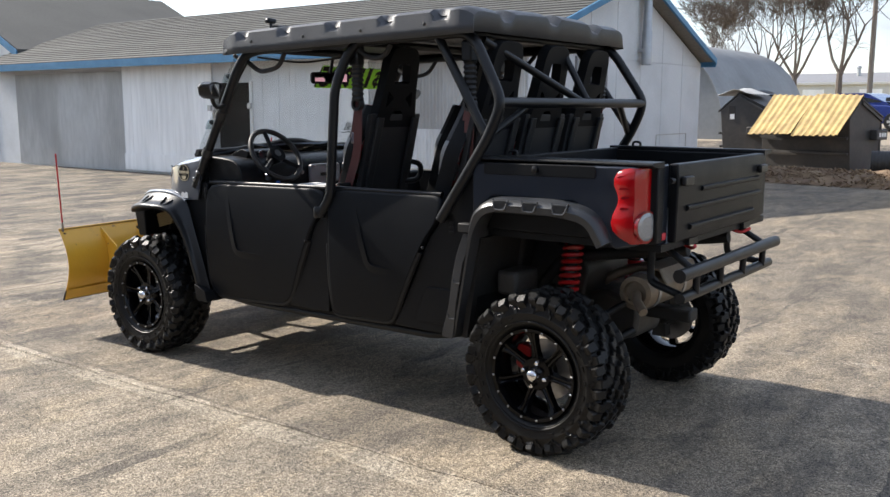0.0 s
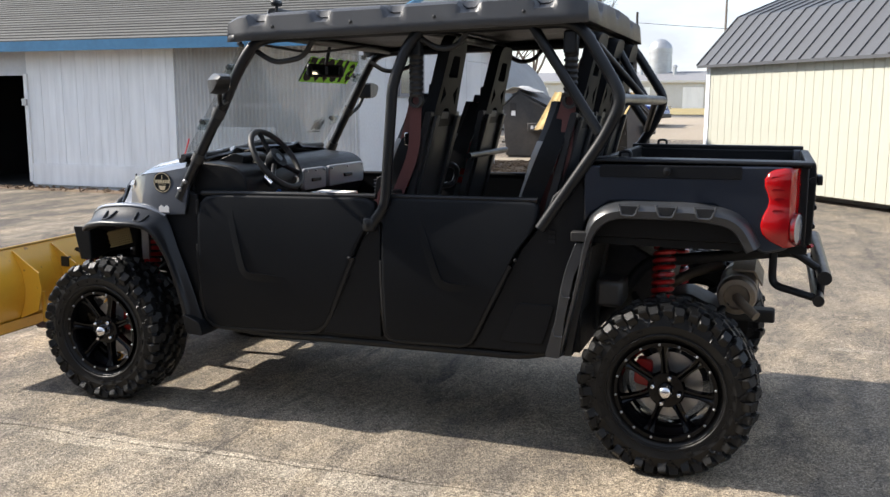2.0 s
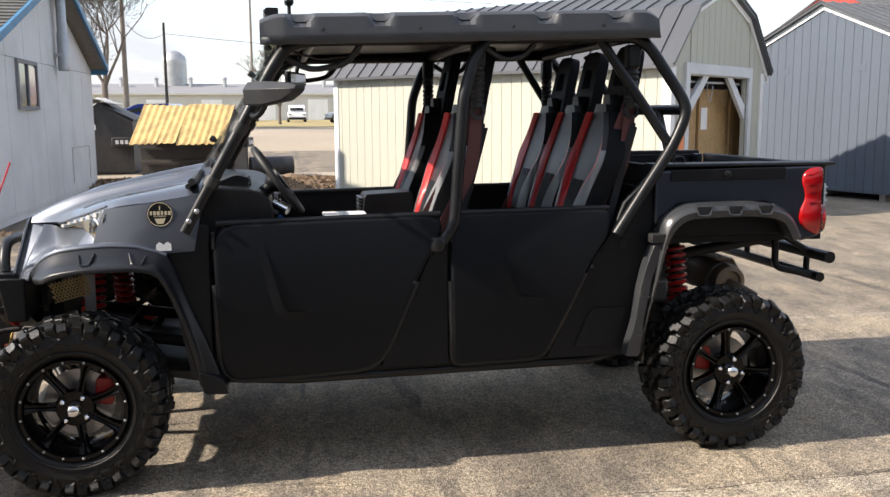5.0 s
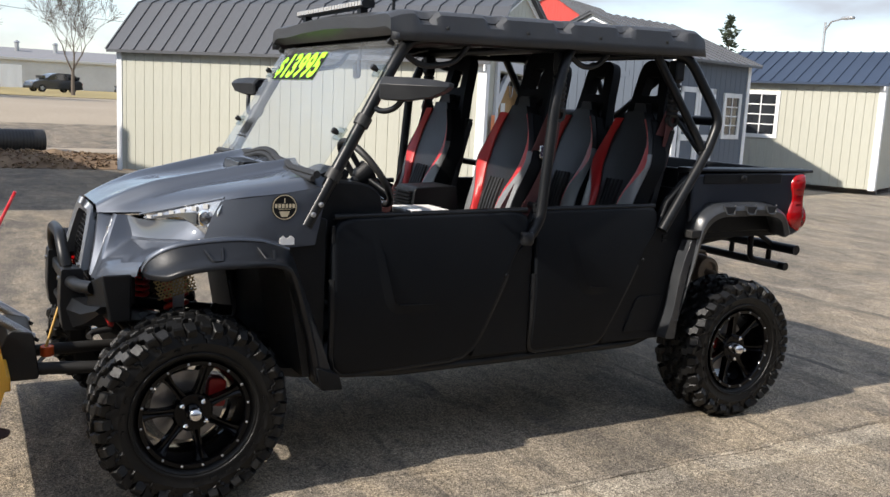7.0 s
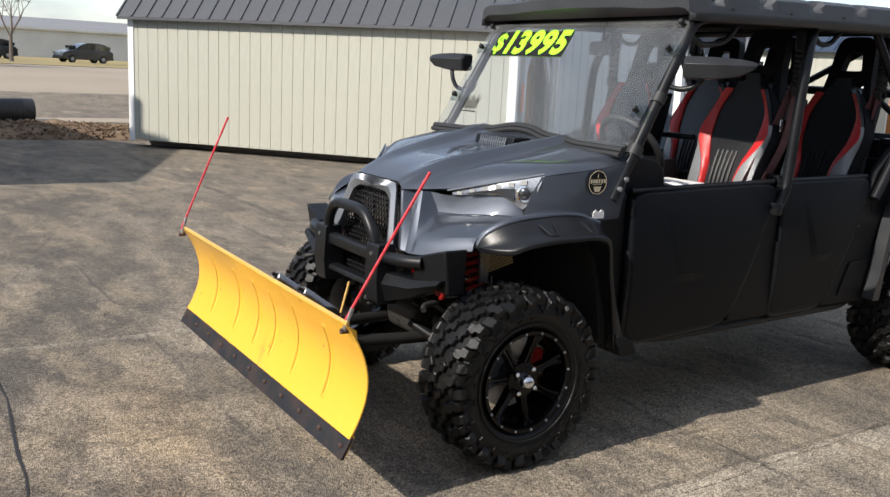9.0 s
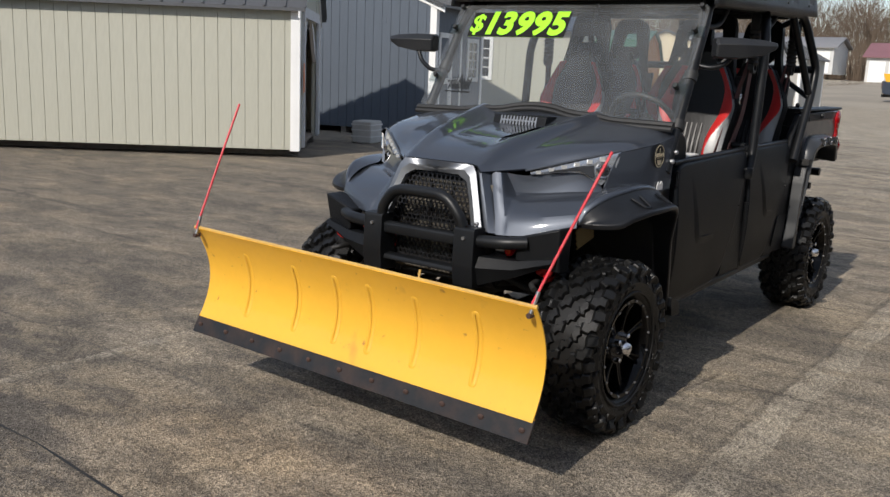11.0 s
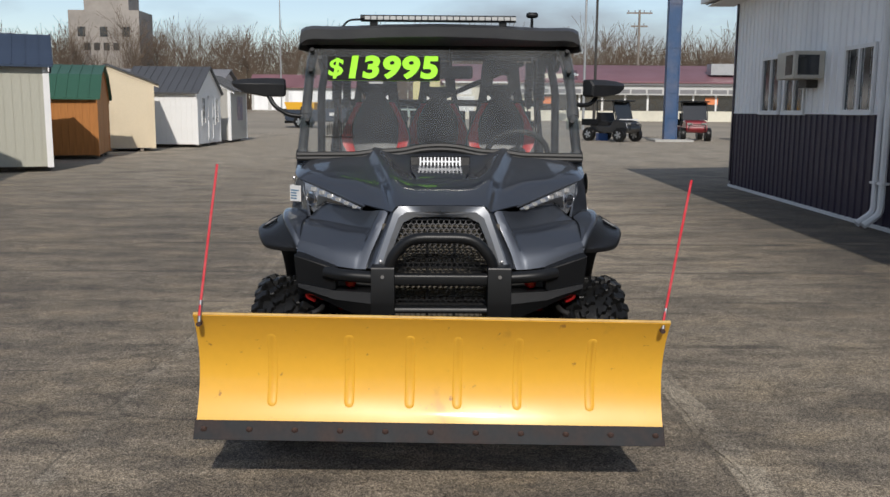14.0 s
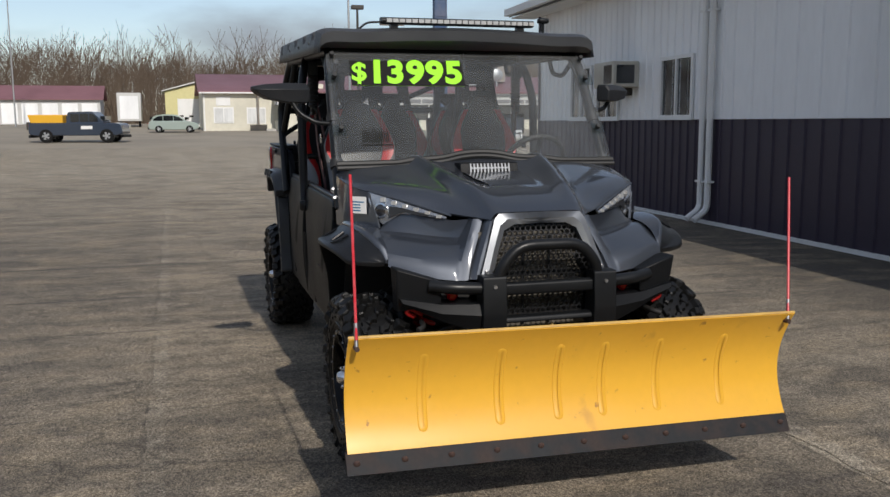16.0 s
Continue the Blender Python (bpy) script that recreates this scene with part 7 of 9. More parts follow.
# -- wheel flares: a section swept along the arch --
def flare(path, widths, inner=0.655, lip=0.062, top=0.028, slope=0.006, taper=None):
    bm = B()
    rows = []
    n = len(path)
    for i, (p, w) in enumerate(zip(path, widths)):
        fall = taper(p[0]) if taper else 0.0
        inn = min(inner, w - 0.13)
        a = Vector(path[max(i - 1, 0)])
        b = Vector(path[min(i + 1, n - 1)])
        d = (b - a).normalized()
        nr = Vector((-d.y, d.x))  # away from the wheel
        p = Vector(p)

        def at(y, o):
            q = p + nr * o
            return (q.x, y, q.y)
        k = 1 - fall
        low = top - lip
        rows.append([at(inn, low + (lip + 0.012) * k), at(inn + (w - inn) * 0.5, low + (lip + 0.006) * k), at(w - 0.050, low + (lip - slope * 0.4) * k), at(w - 0.012, low + (lip - slope - 0.010) * k), at(w, low + (lip - slope - 0.026) * k), at(w - 0.004, low), at(w - 0.022, low - 0.004), at(inn, low + lip * 0.45 * k - 0.004)])
    add_grid(bm, rows)
    for row in (rows[0], rows[-1]):
        bm.faces.new([bm.verts.new(q) for q in row])
    return bm


def arc_path(pts, r=0.10, steps=5):
    return [(q.x, q.y) for q in bent([Vector((a, b, 0)) for a, b in pts], r, steps)]


R_PATH = arc_path([(-1.765, 0.985), (-1.70, 1.10), (-1.55, 1.128), (-1.18, 1.125), (-1.085, 1.03), (-1.02, 0.74), (-0.958, 0.475)], 0.09)


def blend(path, table):
    """Widths along x or z by straight pieces."""
    out = []
    for x, z in path:
        for (a, wa), (b, wb) in zip(table, table[1:]):
            if min(a, b) - 1e-6 <= x <= max(a, b) + 1e-6:
                out.append(wa + (wb - wa) * ((x - a) / (b - a) if b != a else 0))
                break
        else:
            out.append(table[0][1] if x < min(t[0] for t in table) else table[-1][1])
    return out


# the front flare spans from the painted rim of the wing to its own lip
F_RIM = [(1.612, 0.640, 0.903), (1.590, 0.660, 0.949), (1.543, 0.690, 0.986), (1.480, 0.715, 1.010), (1.385, 0.735, 1.024), (1.282, 0.745, 1.030), (1.170, 0.748, 1.022), (1.060, 0.745, 0.985), (0.988, 0.745, 0.80), (0.918, 0.745, 0.62), (0.854, 0.745, 0.43)]
F_LIP = [(1.608, 0.655, 0.898), (1.590, 0.725, 0.898), (1.545, 0.800, 0.905), (1.490, 0.832, 0.930), (1.383, 0.860, 0.950), (1.280, 0.872, 0.954), (1.165, 0.868, 0.953), (1.080, 0.850, 0.920), (1.020, 0.808, 0.78), (0.972, 0.792, 0.62), (0.930, 0.778, 0.43)]
F_BODY = [(1.625, 0.630, 0.895), (1.600, 0.636, 0.940), (1.530, 0.640, 0.985), (1.450, 0.640, 1.008), (1.385, 0.630, 1.020), (1.280, 0.690, 1.040), (1.170, 0.728, 1.032), (1.060, 0.736, 1.000)]


def front_flare():
    hub = Vector((WB, 0, WR))
    rows = []
    for r, l in zip(F_RIM, F_LIP):
        r, l = Vector(r), Vector(l)
        inward = hub - l
        inward.y = 0
        inward.normalize()
        up = -inward
        rows.append([r, r.lerp(l, 0.12) + Vector((0, 0.002, 0)) - up * 0.002, r.lerp(l, 0.55) - up * 0.008, r.lerp(l, 0.90) + Vector((0, 0.002, 0)) + up * 0.002,
                     l, l + inward * 0.016 + Vector((0, -0.004, 0)), l + inward * 0.014 + Vector((0, -0.05, 0)), r + inward * 0.05 + Vector((0, -0.05, 0))])
    bm = B()
    add_grid(bm, smooth_rows(rows, 3))
    return bm


def flare_point(x, f):
    """A place on the front flare: f runs from its rim (0) to its lip (1)."""
    for (r0, l0), (r1, l1) in zip(zip(F_RIM, F_LIP), zip(F_RIM[1:], F_LIP[1:])):
        a, b = Vector(r0).lerp(Vector(l0), f), Vector(r1).lerp(Vector(l1), f)
        if b.x <= x <= a.x:
            return a.lerp(b, (a.x - x) / (a.x - b.x)) + Vector((0, 0.002, 0.0))
    return Vector(F_LIP[5])


def fender_top():
    """The painted rim of the wing above the flare."""
    rows = []
    for r, b in zip(F_RIM, F_BODY):
        r, b = Vector(r), Vector(b)
        rows.append([b, b.lerp(r, 0.5) + Vector((0, 0, 0.008)), r + Vector((0, -0.008, 0.014)), r + Vector((0, 0.006, 0.008)), r + Vector((0, 0.010, -0.004)), r + Vector((0, -0.004, -0.012))])
    bm = B()
    add_grid(bm, smooth_rows(rows, 3))
    return bm


for s in (1, -1):
    ff = vp("front_flare", flip(front_flare(), s), M["flare"], "charcoal plastic wheel flare", angle=32)
    vp("fender_top", flip(fender_top(), s), M["paint"], angle=50)
    rf = vp("rear_flare", flip(flare(R_PATH, blend(R_PATH, [(-1.77, 0.805), (-1.60, 0.83), (-1.20, 0.835), (-1.06, 0.82), (-0.955, 0.79)]), taper=lambda x: 0.68 * min(1.0, max(0.0, (x + 1.12) / 0.07))), s), M["flare_lit_dusty"], "charcoal plastic wheel flare")
    for x in (1.17, 1.37):
        low, high = [flare_point(x + dx, f) for dx, f in ((-0.020, 0.80), (0.014, 0.80))], [flare_point(x + dx, f) for dx, f in ((-0.034, 0.30), (0.030, 0.30))]
        part("flare_pocket", flip(tube([high[0], low[0], low[1], high[1]], 0.0055, 0.010, 6), s), M["flare"], ff)
    for x in (-1.27, -1.42, -1.57):
        part("flare_pocket", flip(prism(rounded([(x - 0.036, 1.142), (x - 0.022, 1.102), (x + 0.022, 1.102), (x + 0.036, 1.142)], 0.006), 0.80, 0.8345, "y"), s), M["plastic_dusty"], rf, bevel=0.003)
        part("pocket_rim", flip(tube([(x - 0.040, 0.826, 1.148), (x - 0.026, 0.837, 1.102), (x + 0.026, 0.837, 1.102), (x + 0.040, 0.826, 1.148)], 0.005, 0.012, 6), s), M["flare_lit_dusty"], rf)
    leg = [(-1.049, 0.974), (-1.012, 0.870), (-0.988, 0.770), (-0.968, 0.625), (-0.928, 0.480), (-0.930, 0.466), (-0.990, 0.462), (-0.998, 0.520), (-1.010, 0.640), (-1.046, 0.830), (-1.104, 0.974)]
    part("flare_leg", flip(prism(rounded(leg, 0.012), 0.735, 0.804, "y"), s), M["flare_lit_dusty"], rf, bevel=0.009)
    for x, z in ((-1.012, 0.735), (-0.982, 0.560)):
        part("leg_ledge", flip(tube([(x + 0.022, 0.8045, z + 0.030), (x + 0.016, 0.8045, z), (x - 0.020, 0.8045, z)], 0.004, 0.008, 6), s), M["flare_lit_dusty"], rf)
    part("flare_strap", flip(box((-1.098, 0.76, 0.982), (-1.030, 0.818, 1.022)), s), M["under"], rf, bevel=0.004)


# -- bonnet and nose --
def bonnet():
    """Half sections from the middle outwards: hollow, ridge, shoulder, brow."""
    st = {0.90: ((0, 1.318), (0.115, 1.316), (0.25, 1.312), (0.315, 1.322), (0.345, 1.323), (0.385, 1.300), (0.50, 1.290), (0.66, 1.274), (0.737, 1.240)),
          1.00: ((0, 1.270), (0.115, 1.270), (0.235, 1.280), (0.302, 1.304), (0.334, 1.304), (0.378, 1.274), (0.50, 1.270), (0.665, 1.255), (0.732, 1.222)),
          1.105: ((0, 1.240), (0.112, 1.238), (0.215, 1.252), (0.282, 1.285), (0.313, 1.284), (0.358, 1.250), (0.49, 1.250), (0.655, 1.237), (0.722, 1.205)),
          1.25: ((0, 1.216), (0.105, 1.215), (0.190, 1.224), (0.254, 1.256), (0.285, 1.254), (0.330, 1.218), (0.46, 1.222), (0.615, 1.212), (0.683, 1.186)),
          1.38: ((0, 1.203), (0.10, 1.202), (0.165, 1.206), (0.225, 1.229), (0.256, 1.226), (0.300, 1.187), (0.40, 1.190), (0.51, 1.172), (0.556, 1.144)),
          1.48: ((0, 1.188), (0.10, 1.188), (0.150, 1.192), (0.205, 1.207), (0.236, 1.203), (0.278, 1.160), (0.34, 1.150), (0.395, 1.128), (0.432, 1.104)),
          1.57: ((0, 1.166), (0.10, 1.166), (0.145, 1.168), (0.192, 1.174), (0.222, 1.169), (0.252, 1.130), (0.285, 1.112), (0.312, 1.100), (0.330, 1.090)),
          1.65: ((0, 1.136), (0.10, 1.136), (0.14, 1.137), (0.182, 1.138), (0.210, 1.132), (0.228, 1.106), (0.238, 1.094), (0.246, 1.086), (0.252, 1.080)),
          1.708: ((0, 1.106), (0.10, 1.106), (0.14, 1.106), (0.176, 1.105), (0.197, 1.099), (0.205, 1.090), (0.210, 1.084), (0.213, 1.080), (0.216, 1.076))}
    bm = B()
    add_grid(bm, smooth_rows([[(x, y, z) for y, z in row] for x, row in st.items()]))
    for v in bm.verts:
        if v.co.y < 1e-3:
            v.co.y = 0.0
    mirrored(bm)
    bmesh.ops.remove_doubles(bm, verts=bm.verts, dist=1e-4)
    return solid(bm, 0.010)


vp("bonnet", bonnet(), M["paint"], "gunmetal metallic bonnet with two ridges", angle=50)


def cowl_side():
    bm = B()
    add_grid(bm, [[(0.90, 0.738, 1.238), (1.10, 0.725, 1.203), (1.20, 0.700, 1.190), (1.31, 0.655, 1.172)],
                  [(0.925, 0.742, 1.12), (1.10, 0.737, 1.10), (1.22, 0.716, 1.10), (1.345, 0.640, 1.10)],
                  [(0.95, 0.742, 1.0), (1.10, 0.742, 0.99), (1.23, 0.728, 0.995), (1.37, 0.625, 1.018)]])
    return solid(bm, 0.012)


both("cowl_side", cowl_side, M["paint"])


def fascia():
    """Front wing: grille edge, sharp crease, recess under the lamp, shelf, lower edge; columns from the grille outwards."""
    cols = [[(1.700, 0.190, 1.080), (1.712, 0.206, 1.020), (1.724, 0.226, 0.960), (1.738, 0.246, 0.900), (1.752, 0.266, 0.832)],
            [(1.698, 0.212, 1.079), (1.710, 0.232, 1.018), (1.722, 0.254, 0.957), (1.736, 0.276, 0.898), (1.752, 0.296, 0.831)],
            [(1.640, 0.226, 1.078), (1.662, 0.252, 1.014), (1.682, 0.280, 0.952), (1.704, 0.305, 0.895), (1.734, 0.324, 0.830)],
            [(1.648, 0.232, 1.077), (1.676, 0.259, 1.008), (1.701, 0.286, 0.946), (1.724, 0.311, 0.888), (1.750, 0.330, 0.829)],
            [(1.638, 0.272, 1.074), (1.666, 0.303, 1.004), (1.691, 0.330, 0.942), (1.717, 0.354, 0.884), (1.744, 0.368, 0.829)],
            [(1.600, 0.277, 1.072), (1.586, 0.318, 0.990), (1.622, 0.342, 0.962), (1.709, 0.376, 0.896), (1.740, 0.386, 0.830)],
            [(1.548, 0.345, 1.062), (1.522, 0.398, 0.990), (1.574, 0.425, 0.974), (1.686, 0.457, 0.906), (1.717, 0.464, 0.838)],
            [(1.412, 0.531, 1.080), (1.444, 0.528, 1.004), (1.502, 0.540, 0.991), (1.646, 0.550, 0.922), (1.676, 0.556, 0.860)],
            [(1.350, 0.600, 1.030), (1.378, 0.628, 1.008), (1.434, 0.655, 1.004), (1.600, 0.642, 0.937), (1.628, 0.644, 0.884)]]
    bm = B()
    add_grid(bm, smooth_rows(cols, 3))
    return solid(bm, 0.004)


both("fascia", fascia, M["paint"], "sculpted gunmetal front wing", angle=22)


def nose_x(z):
    return 1.773 - (z - 0.845) * 0.235


def grille_frame():
    outer = [(0.288, 0.838), (0.246, 0.960), (0.207, 1.076), (0.186, 1.102), (0.0, 1.106)]
    inner = [(0.234, 0.838), (0.196, 0.960), (0.166, 1.032), (0.118, 1.056), (0.0, 1.058)]
    bm = B()
    fr = [[(nose_x(z) + 0.012, y, z) for y, z in outer], [(nose_x(z) + 0.020, (a + c) / 2, (b + d) / 2) for (a, b), (c, d), z in zip(outer, inner, (0.84, 0.96, 1.05, 1.08, 1.082))],
          [(nose_x(z) + 0.010, y, z) for y, z in inner], [(nose_x(z) - 0.03, y, z) for y, z in inner]]
    add_grid(bm, fr)
    mirrored(bm)
    return solid(bm, 0.008)


vp("grille_frame", grille_frame(), M["silver"], "silver-grey metallic grille surround", angle=14)
both("frame_screw", lambda: lathe([(nose_x(0.87) + 0.015, 0.008), (nose_x(0.87) + 0.026, 0.008), (nose_x(0.87) + 0.028, 0.004)], 8, "x", (0, 0.262, 0.868)), M["steel"])


def hex_mesh(y0, y1, z0, z1, pitch, xf, inside, wire=0.0035):
    bm = B()
    r = pitch / math.sqrt(3)
    row = 0
    z = z0
    while z < z1:
        y = y0 + (pitch / 2 if row % 2 else 0)
        while y < y1:
            for k in range(3):
                a0, a1 = math.pi / 6 + k * math.pi / 3, math.pi / 6 + (k + 1) * math.pi / 3
                p, q = (y + r * math.cos(a0), z + r * math.sin(a0)), (y + r * math.cos(a1), z + r * math.sin(a1))
                if inside(*p) and inside(*q):
                    d = Vector((q[0] - p[0], q[1] - p[1])).normalized() * wire
                    nx = (-d.y, d.x)
                    vs = []
                    for dx in (0.0, 0.006):
                        for (cy, cz) in ((p[0] + nx[0], p[1] + nx[1]), (q[0] + nx[0], q[1] + nx[1]), (q[0] - nx[0], q[1] - nx[1]), (p[0] - nx[0], p[1] - nx[1])):
                            vs.append(bm.verts.new((xf(cz) + dx, cy, cz)))
                    bm.faces.new(vs[4:8])
                    for i in range(4):
                        bm.faces.new((vs[i], vs[(i + 1) % 4], vs[4 + (i + 1) % 4], vs[4 + i]))
            y += pitch
        z += pitch * math.sqrt(3) / 2
        row += 1
    return bm


def in_grille(y, z):
    return abs(y) < 0.240 - max(0.0, z - 0.85) * 0.36 and 0.62 < z < 1.056


vp("grille_mesh", hex_mesh(-0.30, 0.30, 0.64, 1.06, 0.0240, lambda z: min(nose_x(z), 1.76) - 0.022, in_grille, 0.0022), M["mesh_metal"], "black hexagon grille mesh", smooth=False)
vp("radiator", box((1.655, -0.26, 0.60), (1.675, 0.26, 1.02)), M["radiator"])
for k in range(26):
    vp("radiator_fin", box((1.676, -0.235, 0.63 + k * 0.015), (1.684, 0.235, 0.634 + k * 0.015)), M["radiator"], smooth=False)
for y in (-0.06, 0.06, -0.24, 0.235):
    vp("radiator_post", box((1.684, y - 0.006, 0.61), (1.69, y + 0.006, 1.01)), M["cage"], smooth=False)
vp("radiator_bar", box((1.6842, -0.24, 0.83), (1.691, 0.24, 0.842)), M["cage"], smooth=False)
vp("nose_shroud", prism([(1.66, 0.58), (1.62, 1.04), (1.60, 1.04), (1.58, 0.58)], -0.235, 0.235, "y"), M["plastic"])

# sunk panel and a louvre of upright slots ahead of the screen
bm = B()
add_grid(bm, [[(1.098, -0.150, 1.250), (1.098, -0.128, 1.243), (1.098, 0.128, 1.243), (1.098, 0.150, 1.250)],
              [(1.25, -0.140, 1.226), (1.25, -0.120, 1.2185), (1.25, 0.120, 1.2185), (1.25, 0.140, 1.226)],
              [(1.40, -0.118, 1.205), (1.40, -0.100, 1.2025), (1.40, 0.100, 1.2025), (1.40, 0.118, 1.205)],
              [(1.425, -0.114, 1.190), (1.425, -0.100, 1.190), (1.425, 0.100, 1.190), (1.425, 0.114, 1.190)]])
scoop = vp("bonnet_scoop", bm, M["paint"], angle=25)
part("scoop_hood", prism([(0.955, 1.272), (0.985, 1.286), (1.060, 1.288), (1.076, 1.285), (1.090, 1.236), (1.05, 1.236)], -0.150, 0.150, "y"), M["plastic"], scoop, bevel=0.003)
part("louvre_backing", prism([(1.079, 1.282), (1.0815, 1.282), (1.0935, 1.240), (1.090, 1.240)], -0.102, 0.102, "y"), M["decal_black"], scoop, smooth=False)
for k in range(12):
    y = -0.099 + k * 0.018
    part("louvre_bar", prism([(1.079, 1.285), (1.085, 1.283), (1.097, 1.239), (1.090, 1.239)], y - 0.0036, y + 0.0036, "y"), M["silver"], scoop, smooth=False)
part("louvre_rail", prism([(1.0845, 1.266), (1.0875, 1.266), (1.0895, 1.258), (1.0865, 1.258)], -0.102, 0.102, "y"), M["silver"], scoop, smooth=False)


# headlights: lens, LED row, projector
def head_lens():
    bm = B()
    a = [(1.543, 0.355, 1.078), (1.47, 0.442, 1.107), (1.395, 0.531, 1.137), (1.345, 0.592, 1.157), (1.294, 0.651, 1.176)]
    c = [(1.540, 0.358, 1.066), (1.475, 0.448, 1.079), (1.412, 0.531, 1.083), (1.352, 0.598, 1.032), (1.322, 0.640, 1.090)]
    b = [((p[0] + q[0]) / 2 + 0.006, (p[1] + q[1]) / 2 + 0.006, (p[2] + q[2]) / 2) for p, q in zip(a, c)]
    add_grid(bm, [a, b, c])
    bmesh.ops.translate(bm, vec=(0.004, 0.006, 0.0), verts=bm.verts)
    return solid(bm, 0.018)


for s in (1, -1):
    h = vp("headlight", flip(head_lens(), s), M["lamp_clear"], "clear wedge-shaped headlight", angle=30)
    pm = Matrix.Translation((1.338, s * 0.593, 1.098)) @ Matrix.Rotation(s * radians(42), 4, "Z")
    part("projector", lathe([(0.0, 0.026), (0.030, 0.026), (0.036, 0.018), (0.039, 0.005)], 24, "x"), M["lamp_dark"], h, "dark round projector lens", matrix=pm)
    part("projector_ring", lathe([(0.012, 0.026), (0.033, 0.026), (0.031, 0.034), (0.012, 0.034)], 24, "x", closed=True), M["chrome"], h, matrix=pm)
    for k in range(6):
        p = Vector((1.520, 0.383, 1.078)).lerp(Vector((1.345, 0.592, 1.146)), k / 5)
        part("led_segment", box((0.004, -0.011, -0.006 - 0.001 * k), (0.019, 0.011, 0.007)), M["led"], h, matrix=pose(p.x, s * p.y, p.z, 0, 0, s * 42))
    bm = B()
    add_grid(bm, [[(1.505, 0.418, 1.084), (1.42, 0.520, 1.112), (1.375, 0.566, 1.118)], [(1.500, 0.420, 1.078), (1.425, 0.520, 1.094), (1.378, 0.570, 1.066)]])
    bmesh.ops.translate(bm, vec=(0.011, 0.013, 0.0), verts=bm.verts)
    part("lamp_bezel", flip(solid(bm, 0.003), s), M["lamp_bezel"], h, "grey inner bezel")
    bm = B()
    add_ring_tube(bm, [(1.300, 0.660, 1.184), (1.39, 0.545, 1.148), (1.468, 0.455, 1.119), (1.560, 0.345, 1.084)], 0.005, 6)
    part("brow_trim", flip(bm, s), M["paint"], h)

# badge, tags
badge = vp("round_badge", lathe([(0.7345, 0.052), (0.7385, 0.052)], 36, "y", (1.08, 0, 1.155)), M["decal_black"], "round black badge with cream emblem")
part("badge_ring", lathe([(0.7387, 0.0465), (0.7395, 0.0465), (0.7395, 0.0495), (0.7387, 0.0495)], 36, "y", (1.08, 0, 1.155), closed=True), M["decal_cream"], badge)
for k, w in enumerate((0.010, 0.012, 0.012, 0.010, 0.010, 0.012)):
    x = 1.115 - k * 0.0145
    part("badge_bar", box((x - w * 0.45, 0.7387, 1.152), (x + w * 0.45, 0.7395, 1.168)), M["decal_cream"], badge, smooth=False)
part("badge_bar", box((1.055, 0.7387, 1.146), (1.105, 0.7395, 1.148)), M["decal_cream"], badge, smooth=False)
part("badge_bowl", prism([(1.058, 1.138), (1.102, 1.138), (1.092, 1.116), (1.068, 1.116)], 0.7387, 0.7395, "y"), M["decal_cream"], badge, smooth=False)
part("badge_stem", box((1.078, 0.7387, 1.172), (1.082, 0.7395, 1.190)), M["decal_cream"], badge, smooth=False)
vp("paper_tag", prism([(1.04, 1.005), (1.10, 1.005), (1.10, 1.03), (1.087, 1.042), (1.07, 1.03), (1.055, 1.042), (1.04, 1.032)], 0.745, 0.748, "y"), M["paper"], "torn white sticker")
flagtag = vp("registration_sticker", box((-0.042, -0.002, -0.038), (0.042, 0.0015, 0.038)), M["paper"], "white and blue registration sticker")
flagtag.matrix_basis = pose(1.284, -0.698, 1.117, 0, 0, 44.5)
for k in range(4):
    part("sticker_bar", box((-0.034, -0.003, -0.028 + k * 0.013), (0.012 if k < 3 else 0.03, -0.0021, -0.022 + k * 0.013)), M["blue_trim"], flagtag, smooth=False)

# -- front bumper --
both("bumper_post", lambda: prism(rounded([(1.76, 0.60), (1.855, 0.605), (1.865, 0.70), (1.858, 0.858), (1.775, 0.858)], 0.012), 0.198, 0.300, "y"), M["cage"], bevel=0.008)
both("post_bolt", lambda: lathe([(1.858, 0.008), (1.868, 0.008)], 8, "x", (0, 0.25, 0.815)), M["steel"])
vp("bull_bar", tube([(1.83, -0.222, 0.855), (1.838, -0.205, 0.905), (1.842, -0.135, 0.980), (1.842, 0.135, 0.980), (1.838, 0.205, 0.905), (1.83, 0.222, 0.855)], 0.024, 0.07, 12), M["cage"])
vp("bumper_bar", prism(rounded([(1.80, 0.772), (1.842, 0.772), (1.842, 0.822), (1.80, 0.826)], 0.012), -0.20, 0.20, "y"), M["cage"], bevel=0.005)
vp("bumper_bar", prism(rounded([(1.79, 0.652), (1.842, 0.655), (1.835, 0.678), (1.79, 0.682)], 0.008), -0.20, 0.20, "y"), M["cage"], bevel=0.005)
both("side_tube", lambda: tube([(1.82, 0.29, 0.805), (1.812, 0.42, 0.812), (1.765, 0.50, 0.818)], 0.026, 0.05, 12), M["cage"])


def hexa(inner, outer):
    """A block between two four-cornered ends."""
    bm = B()
    a, b = [bm.verts.new(p) for p in inner], [bm.verts.new(p) for p in outer]
    for i in range(4):
        bm.faces.new((a[i], a[(i + 1) % 4], b[(i + 1) % 4], b[i]))
    bm.faces.new(a[::-1])
    bm.faces.new(b)
    return bm


